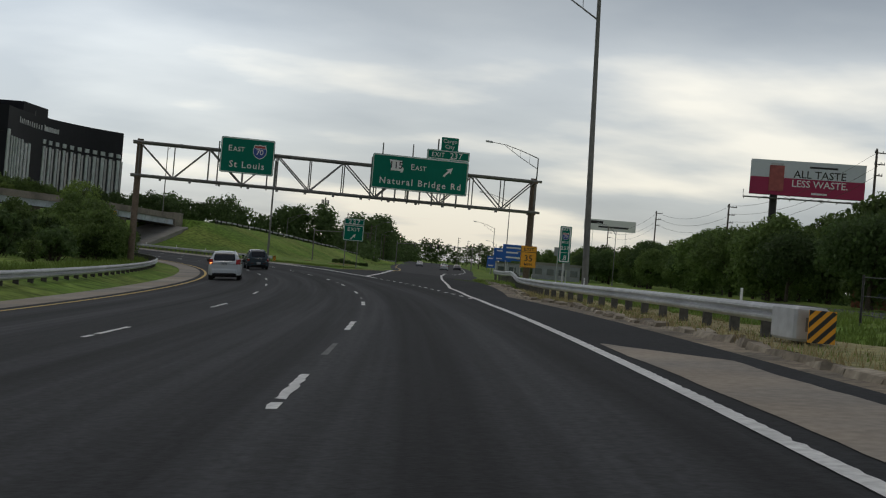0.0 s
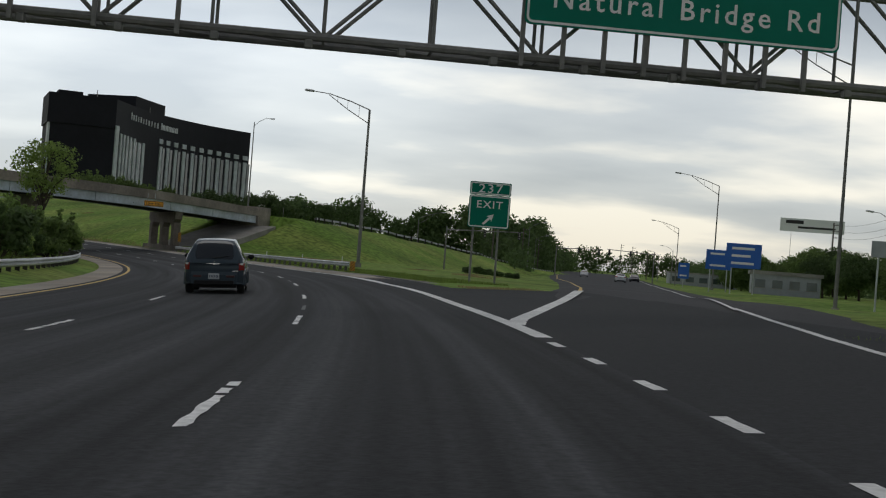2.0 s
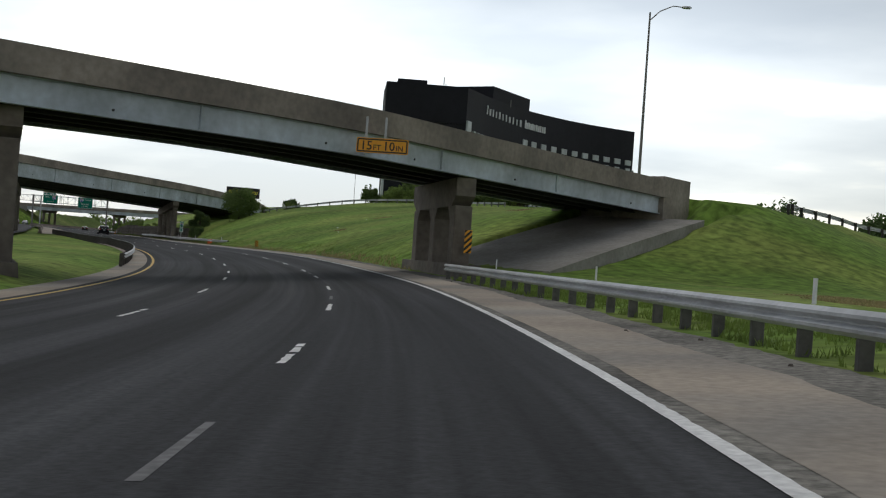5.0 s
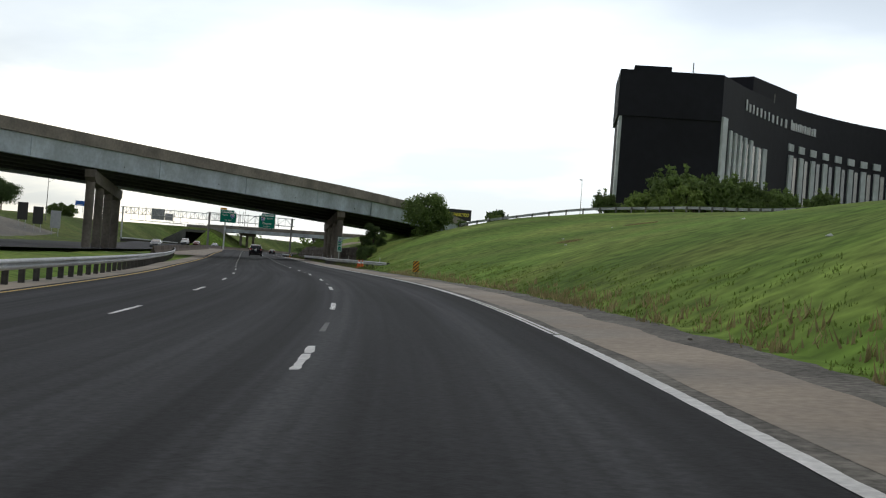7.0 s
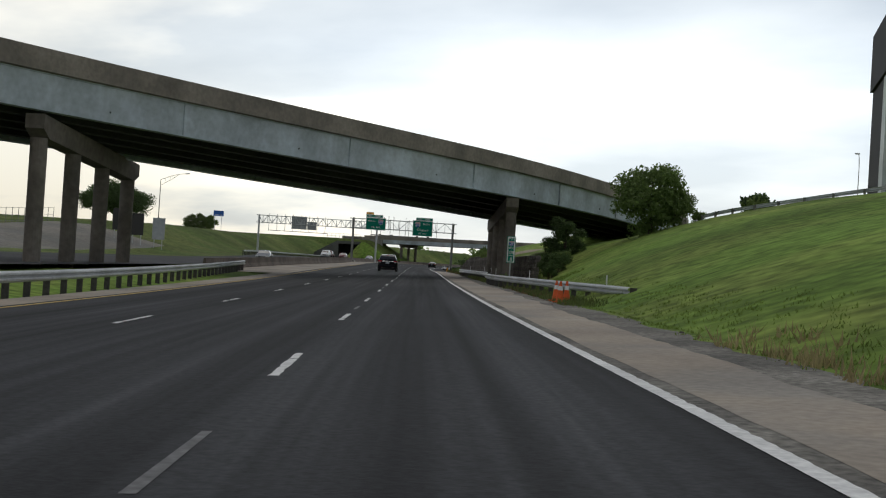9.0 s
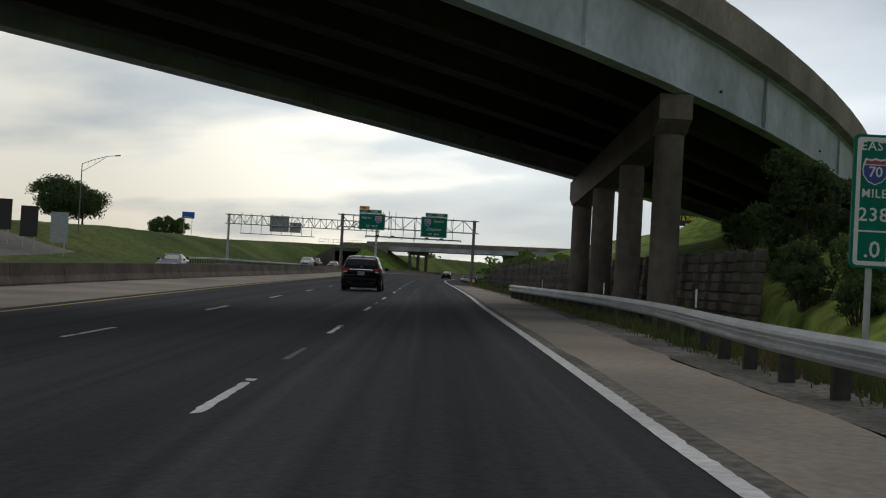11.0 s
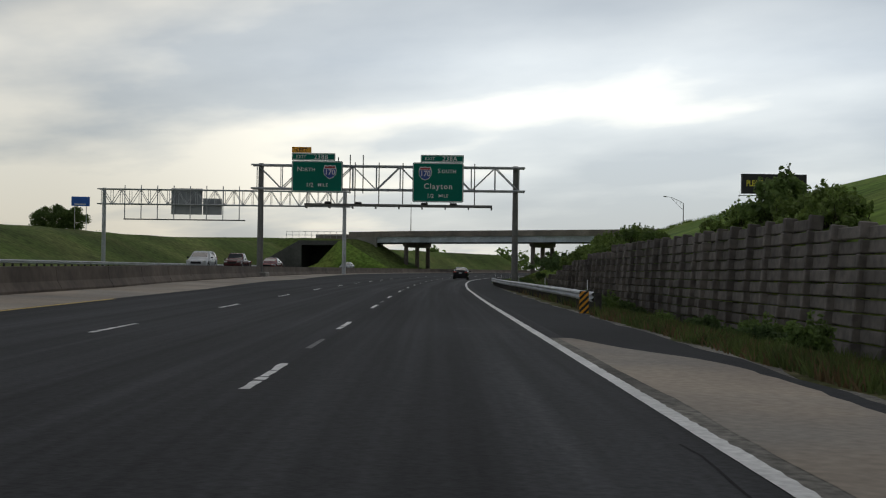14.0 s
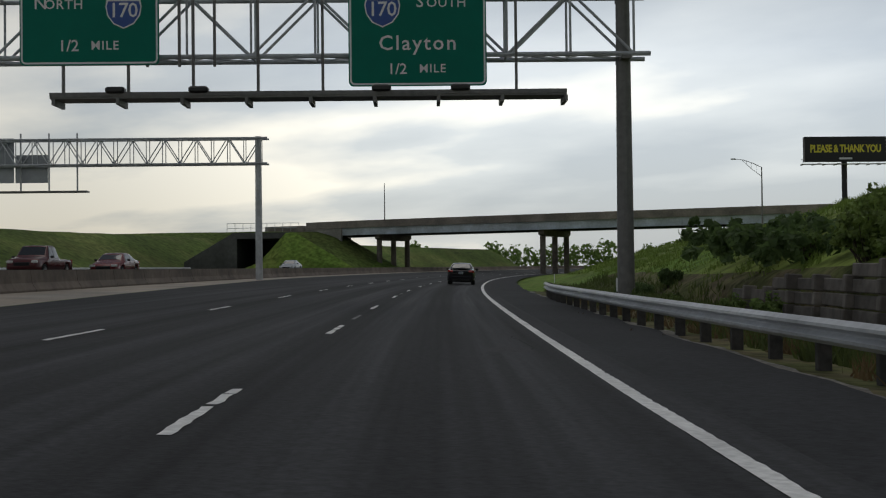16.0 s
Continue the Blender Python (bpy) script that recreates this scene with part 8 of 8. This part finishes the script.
    for sgn in (1, -1):
        for kind_l, y0, y1, z0, z1, wrap, mat in lamps:
            sh = Shape()
            n = 5
            rows = []
            for j in range(n + 1):
                z = z0 + (z1 - z0) * j / n
                row = []
                for k in range(5):
                    q = k / 4
                    y = y0 + (y1 - y0) * q
                    yy = min(y, hw * 0.99)
                    around = max(0.0, 0.32 * (1 - math.sqrt(max(0.98 - yy / hw, 0) / 0.16)))
                    row.append((max(around, tail_x(z)) - 0.018, sgn * (yy + 0.006 * q), z))
                rows.append(row + [(p[0] + 0.10, p[1] * 0.97, p[2]) for p in reversed(row)])
            part(kind_l, sh.rings(rows), M[mat], th)
        mx = extras.get("mirror", L * 0.66) if isinstance(extras, dict) else L * 0.66
        my, mz = side(mx, 0.10)
        part("mirror", Shape().box((-0.06, 0.0, -0.07), (0.07, 0.21, 0.07), Matrix.Translation((mx, my + 0.05, mz + 0.06)) if sgn > 0 else Matrix.Translation((mx, -my - 0.27, mz + 0.06)), 0.05), M["trim_black"] if not extras.get("body_mirror") else body.data.materials[0], th)
        for hx in extras.get("handles", ()):
            hy, hz = half(hx)[4]
            part("door_handle", Shape().box((hx - 0.09, hy * sgn - 0.028, hz - 0.02), (hx + 0.09, hy * sgn + 0.028, hz + 0.02), None, 0.012), M["chrome"] if extras.get("chrome_handles") else M["trim_black"], th)
        for sx in extras.get("seams", ()):
            rows = []
            for j in range(7):
                z0, z1 = floor(sx) + 0.05, B(sx) - 0.02
                z = z0 + (z1 - z0) * j / 6
                hh = half(sx)
                y = np.interp(z, [p[1] for p in hh[2:6]], [p[0] for p in hh[2:6]])
                rows.append([(sx - 0.006, sgn * (y + 0.002), z), (sx + 0.006, sgn * (y + 0.002), z)])
            part("door_seam", Shape().rings(rows, close=False), M["trim_black"], th)
        for c in wheels:
            wl = thing("wheel", Matrix(), "", "")
            wl.parent = th
            wl.matrix_local = Matrix.Translation((c, sgn * (hw - 0.115), wr))
            prof = [(wr * 0.66, -0.10), (wr * 0.92, -0.11), (wr, -0.08), (wr, 0.08), (wr * 0.92, 0.105), (wr * 0.66, 0.10)]
            ring = lambda a: [(r * math.sin(a), y * sgn, r * math.cos(a)) for r, y in prof]
            part("tyre", Shape().rings([ring(2 * math.pi * k / 28) for k in range(29)], close=True, caps=False), M["tyre"], wl, smooth=False)
            rim = Shape()
            rim.tube((0, 0.02 * sgn, 0), (0, 0.075 * sgn, 0), wr * 0.18, n=12)
            for k in range(7):
                a = 2 * math.pi * k / 7
                p0 = Vector((math.sin(a) * wr * 0.10, 0.07 * sgn, math.cos(a) * wr * 0.10))
                p1 = Vector((math.sin(a) * wr * 0.64, 0.085 * sgn, math.cos(a) * wr * 0.64))
                rim.tube(p0, p1, wr * 0.075, wr * 0.06, n=6)
            lip = lambda a: [(r * math.sin(a), y * sgn, r * math.cos(a)) for r, y in ((wr * 0.60, 0.06), (wr * 0.68, 0.10), (wr * 0.68, 0.02), (wr * 0.60, 0.02))]
            rim.rings([lip(2 * math.pi * k / 24) for k in range(25)], caps=False)
            part("rim", rim, M["rim"], wl, smooth=False)
            part("brake_disc", Shape().tube((0, -0.02 * sgn, 0), (0, 0.0, 0), wr * 0.62, n=16), M["trim_black"], wl)
    return th


def parked(s, d):
    """A car's frame on the banked road: x ahead, tail at the given place."""
    a, b, c = at(s, d), at(s + 3, d), at(s, d + 1)
    x = (b - a).normalized()
    y = (a - c).normalized()
    z = x.cross(y).normalized()
    y = z.cross(x)
    m = Matrix((( x.x, y.x, z.x, a.x), (x.y, y.y, z.y, a.y), (x.z, y.z, z.z, a.z), (0, 0, 0, 1)))
    return m @ pose(0, 0, 0.008)


# dark minivan
van = car("black minivan with chrome tailgate strip and tinted rear window", parked(398.3, -3.2), (0.005, 0.0055, 0.007), 5.15, 1.93,
          [(0, 0.88), (0.06, 0.97), (0.42, 1.54), (0.75, 1.645), (1.6, 1.685), (2.8, 1.65), (3.35, 1.54), (4.1, 1.12), (4.55, 1.0), (5.0, 0.82), (5.15, 0.62)],
          [(0, 0.92), (0.1, 1.03), (1.9, 1.02), (2.0, 0.97), (3.9, 0.95), (4.3, 0.96), (5.15, 0.6)], [(0, 0.86), (0.5, 0.72), (1.5, 0.73), (3.2, 0.70), (4.2, 0.82), (5.15, 0.85)],
          (1.02, 4.02), 0.345, [(0.62, 1.55, 0.72, 1.50), (1.62, 2.55, 1.57, 2.50), (2.63, 3.72, 2.58, 3.12)], (0.20, 0.47, 0.90),
          [("tail_lamp", 0.60, 1.0, 0.94, 1.07, 0.42, "lamp_red"), ("reverse_lamp", 0.68, 0.86, 0.88, 0.935, 0.3, "lamp_clear")], "minivan", 0.60, 0.22,
          {"plate": 0.845, "plate_x": 0.02, "mirror": 3.62, "handles": (2.05, 2.62), "seams": (1.56, 2.6, 3.75), "screen": (3.38, 4.05), "body_mirror": True}, "minivan")
part("chrome_strip", Shape().box((0.05, -0.58, 0.99), (0.16, 0.58, 1.03), None, 0.012), M["chrome"], van, "bright chrome tailgate strip")
part("badge", Shape().tube((0.10, 0, 1.105), (0.19, 0, 1.135), 0.055, n=14), M["chrome"], van)
part("roof_aerial", Shape().box((0.95, -0.03, 1.65), (1.10, 0.03, 1.71), None, 0.02), M["trim_black"], van)
part("brake_lamp", Shape().box((0.52, -0.14, 1.585), (0.62, 0.14, 1.612), None, 0.01), M["lamp_red"], van, "dark red high brake lamp")
for sgn in (1, -1):
    part("window_trim", Shape().path([(0.60, sgn * 0.925, 1.06), (1.60, sgn * 0.935, 1.05), (1.95, sgn * 0.938, 1.01), (3.75, sgn * 0.925, 0.975)], [0.012] * 4, 5), M["chrome"], van)
    part("slide_track", Shape().box((0.45, sgn * 0.955 - 0.008, 0.90), (1.5, sgn * 0.962 + 0.008, 0.92)), M["trim_black"], van)
    part("bumper_reflector", Shape().box((-0.06, sgn * 0.56 - 0.13, 0.40), (-0.03, sgn * 0.56 + 0.13, 0.44)), M["reflector_dark"], van)

# blue-grey retro wagon
pt = car("blue-grey retro hatchback wagon with winged chrome badge", parked(99.2, -4.25), (0.052, 0.070, 0.086), 4.29, 1.72,
         [(0, 0.86), (0.05, 0.98), (0.30, 1.44), (0.55, 1.55), (1.3, 1.60), (2.3, 1.56), (2.7, 1.46), (3.25, 1.10), (3.7, 1.0), (4.15, 0.85), (4.29, 0.6)],
         [(0, 0.92), (0.1, 1.02), (1.5, 1.0), (3.0, 0.97), (3.4, 0.95), (4.29, 0.6)], [(0, 0.84), (0.5, 0.66), (1.3, 0.68), (2.5, 0.65), (3.3, 0.66), (3.8, 0.6), (4.29, 0.55)],
         (0.86, 3.48), 0.315, [(0.55, 1.15, 0.62, 1.10), (1.22, 2.05, 1.17, 2.0), (2.12, 2.98, 2.07, 2.52)], (0.06, 0.33, 0.80),
         [("tail_lamp", 0.70, 0.86, 0.68, 0.88, 0.36, "lamp_red"), ("reverse_lamp", 0.72, 0.84, 0.83, 0.885, 0.36, "lamp_clear")], "wagon", 0.60, 0.22,
         {"plate": 0.50, "plate_x": -0.06, "mirror": 2.85, "handles": (1.42, 2.28), "seams": (1.18, 2.08, 3.0), "screen": (2.72, 3.2), "chrome_handles": True})
part("badge_wings", Shape().prism([(-0.24, 0.008), (-0.04, 0.012), (0.0, 0.028), (0.04, 0.012), (0.24, 0.008), (0.05, -0.018), (0, -0.032), (-0.05, -0.018)], 0.02, pose(-0.03, 0, 0.86, 0, 0, -90)), M["chrome"], pt, "winged chrome badge")
part("lock", Shape().tube((-0.03, 0, 0.925), (0.02, 0, 0.925), 0.018, n=8), M["chrome"], pt)
part("name_bar", Shape().box((-0.03, -0.68, 0.645), (0.01, -0.52, 0.665)), M["chrome"], pt)
for sgn in (1, -1):
    part("fog_lamp", Shape().box((-0.065, sgn * 0.47 - 0.12, 0.47), (-0.03, sgn * 0.47 + 0.12, 0.53), None, 0.01), M["reflector_dark"], pt)
    part("fender", Shape().rings([[(3.48 + 0.46 * math.cos(a), sgn * y, 0.33 + 0.43 * math.sin(a)) for a in np.linspace(-0.2, math.pi + 0.2, 14)] + [(3.48 + 0.37 * math.cos(a), sgn * y, 0.33 + 0.36 * math.sin(a)) for a in np.linspace(math.pi + 0.2, -0.2, 14)] for y in (0.74, 0.86, 0.885)]), bpy.data.materials["wagon_paint"], pt, smooth=False)
    part("fender", Shape().rings([[(0.86 + 0.46 * math.cos(a), sgn * y, 0.33 + 0.43 * math.sin(a)) for a in np.linspace(-0.2, math.pi + 0.2, 14)] + [(0.86 + 0.37 * math.cos(a), sgn * y, 0.33 + 0.36 * math.sin(a)) for a in np.linspace(math.pi + 0.2, -0.2, 14)] for y in (0.74, 0.86, 0.885)]), bpy.data.materials["wagon_paint"], pt, smooth=False)

# silver-white hatchback
hatch = car("silver-white compact hatchback with red tail lamps", parked(65.0, -7.4), (0.56, 0.60, 0.64), 4.14, 1.69,
            [(0, 0.86), (0.05, 0.98), (0.36, 1.42), (0.6, 1.50), (1.5, 1.545), (2.3, 1.49), (2.6, 1.42), (3.3, 1.05), (3.7, 0.94), (4.0, 0.78), (4.14, 0.6)],
            [(0, 0.90), (0.1, 1.02), (1.5, 0.98), (3.2, 0.92), (4.14, 0.58)], [(0, 0.84), (0.5, 0.68), (1.4, 0.70), (2.5, 0.67), (3.4, 0.8), (4.14, 0.84)],
            (0.78, 3.38), 0.305, [(0.52, 1.0, 0.62, 0.98), (1.07, 1.95, 1.04, 1.92), (2.02, 3.02, 1.98, 2.48)], (0.08, 0.38, 0.84),
            [("tail_lamp", 0.60, 0.84, 0.84, 1.10, 0.40, "lamp_red")], "hatchback", 0.58, 0.22,
            {"plate": 0.86, "plate_x": 0.0, "mirror": 2.88, "handles": (1.25, 2.2), "seams": (1.02, 1.98, 3.0), "screen": (2.63, 3.25)})
part("plate_trim", Shape().box((-0.03, -0.42, 0.965), (0.04, 0.42, 0.99), None, 0.008), M["chrome"], hatch)
part("turn_lamp", Shape().box((-0.028, 0.63, 0.86), (0.02, 0.77, 0.93), None, 0.02), M["lamp_amber"], hatch, "lit amber turn lamp")
part("lower_valance", Shape().box((-0.09, -0.62, 0.24), (0.05, 0.62, 0.36), None, 0.02), M["trim_black"], hatch)


def saloon(label, m, colour, kind="saloon_car"):
    return car(label, m, colour, 4.75, 1.80,
               [(0, 0.86), (0.06, 0.98), (0.25, 1.04), (0.75, 1.07), (1.35, 1.38), (1.8, 1.45), (2.5, 1.45), (2.9, 1.36), (3.55, 1.0), (4.1, 0.9), (4.6, 0.74), (4.75, 0.58)],
               [(0, 0.88), (0.2, 0.95), (1.6, 0.96), (3.4, 0.90), (4.75, 0.56)], [(0, 0.86), (0.7, 0.84), (1.4, 0.68), (2.6, 0.67), (3.5, 0.82), (4.75, 0.84)],
               (0.98, 3.76), 0.32, [(1.15, 1.95, 1.42, 1.92), (2.02, 3.1, 1.99, 2.62)], (0.80, 1.34, 0.86),
               [("tail_lamp", 0.52, 0.90, 0.82, 0.96, 0.42, "lamp_red")], kind, 0.56, 0.20,
               {"plate": 0.78, "plate_x": 0.0, "mirror": 2.95, "handles": (1.35, 2.3), "seams": (1.25, 2.0, 3.1), "screen": (2.95, 3.5)})


sedan = saloon("dark saloon car driving ahead in the lane", parked(576.0, 0.3), (0.018, 0.016, 0.018))
part("boot_spoiler", Shape().box((0.08, -0.7, 1.05), (0.30, 0.7, 1.09), None, 0.015), M["trim_black"], sedan)


def oncoming(s, d):
    """A car's frame on the oncoming carriageway, facing this way."""
    def on(s, d):
        x, y = plan(s, d)
        return Vector((float(x), float(y), float(opposite_z(s, d))))
    a, b = on(s, d), on(s + 3, d)
    x = (b - a).normalized()
    y = Vector((0, 0, 1)).cross(x).normalized()
    z = x.cross(y)
    m = Matrix(((x.x, y.x, z.x, a.x), (x.y, y.y, z.y, a.y), (x.z, y.z, z.z, a.z), (0, 0, 0, 1)))
    return m @ pose(0, 0, 0.008, 0, 0, 180)


def headlights(ob, L, hw, z):
    for sgn in (1, -1):
        part("headlight", Shape().box((L - 0.22, sgn * hw * 0.72 - 0.17, z - 0.07), (L - 0.02, sgn * hw * 0.72 + 0.17, z + 0.07), None, 0.03), M["lamp_clear"], ob, "clear headlight")
    part("grille", Shape().box((L - 0.05, -0.45, z - 0.22), (L + 0.01, 0.45, z - 0.02), None, 0.02), M["trim_black"], ob)


for s, d, lab, col in ((571.0, -20.6, "dark red saloon on the oncoming carriageway", (0.15, 0.03, 0.03)), (641.0, -24.0, "silver saloon on the oncoming carriageway", (0.38, 0.40, 0.42)), (438.0, -20.0, "grey saloon on the oncoming carriageway", (0.2, 0.21, 0.22))):
    ob = saloon(lab, oncoming(s, d), col, "oncoming_car")
    headlights(ob, 4.75, 0.9, 0.66)
pickup = car("dark red pickup truck on the oncoming carriageway", oncoming(566.0, -23.2), (0.10, 0.03, 0.03), 5.6, 1.98,
             [(0, 0.95), (0.05, 1.05), (2.2, 1.08), (2.3, 1.1), (2.45, 1.75), (2.7, 1.83), (3.6, 1.82), (4.2, 1.22), (5.3, 1.08), (5.6, 0.75)],
             [(0, 1.0), (2.2, 1.06), (4.2, 1.08), (5.6, 0.7)], [(0, 0.88), (2.2, 0.88), (2.5, 0.74), (3.6, 0.72), (4.3, 0.85), (5.6, 0.86)],
             (1.15, 4.65), 0.39, [(2.5, 3.15, 2.55, 3.1), (3.2, 4.05, 3.18, 3.6)], (2.32, 2.46, 0.85), [("tail_lamp", 0.84, 0.98, 0.78, 1.04, 0.2, "lamp_red")], "pickup_truck", 0.62, 0.40,
             {"plate": 0.62, "plate_x": -0.04, "mirror": 3.9, "handles": (2.7, 3.4), "seams": (2.3, 3.18, 4.1), "screen": (3.68, 4.15)}, "pickup truck")
headlights(pickup, 5.6, 0.95, 0.9)
suv = car("white sport utility car on the oncoming carriageway", oncoming(540.0, -21.0), (0.62, 0.64, 0.66), 4.6, 1.85,
          [(0, 0.95), (0.05, 1.05), (0.35, 1.58), (0.7, 1.68), (2.4, 1.68), (2.8, 1.58), (3.4, 1.12), (4.3, 0.98), (4.6, 0.7)],
          [(0, 1.0), (0.1, 1.08), (3.3, 1.02), (4.6, 0.66)], [(0, 0.86), (0.6, 0.74), (2.5, 0.72), (3.4, 0.82), (4.6, 0.86)],
          (0.9, 3.65), 0.36, [(0.6, 1.25, 0.7, 1.2), (1.32, 2.1, 1.3, 2.08), (2.18, 3.1, 2.15, 2.65)], (0.1, 0.36, 0.84), [("tail_lamp", 0.66, 0.92, 0.9, 1.2, 0.3, "lamp_red")], "sport_utility_car", 0.62, 0.28,
          {"plate": 0.8, "mirror": 3.0, "handles": (1.5, 2.4), "seams": (1.28, 2.14, 3.1), "screen": (2.85, 3.35)})
headlights(suv, 4.6, 0.92, 0.78)
for x, y, turn, lab, col in ((3.0, 268.0, 90, "white saloon far along the exit road", (0.6, 0.62, 0.64)), (6.5, 300.0, -90, "dark saloon far along the exit road", (0.05, 0.05, 0.06)), (-3.0, 330.0, -90, "silver saloon far along the exit road", (0.4, 0.41, 0.43))):
    ob = saloon(lab, pose(x, y, exit_z(x, y) + 0.01, 0, 0, turn), col, "distant_car")
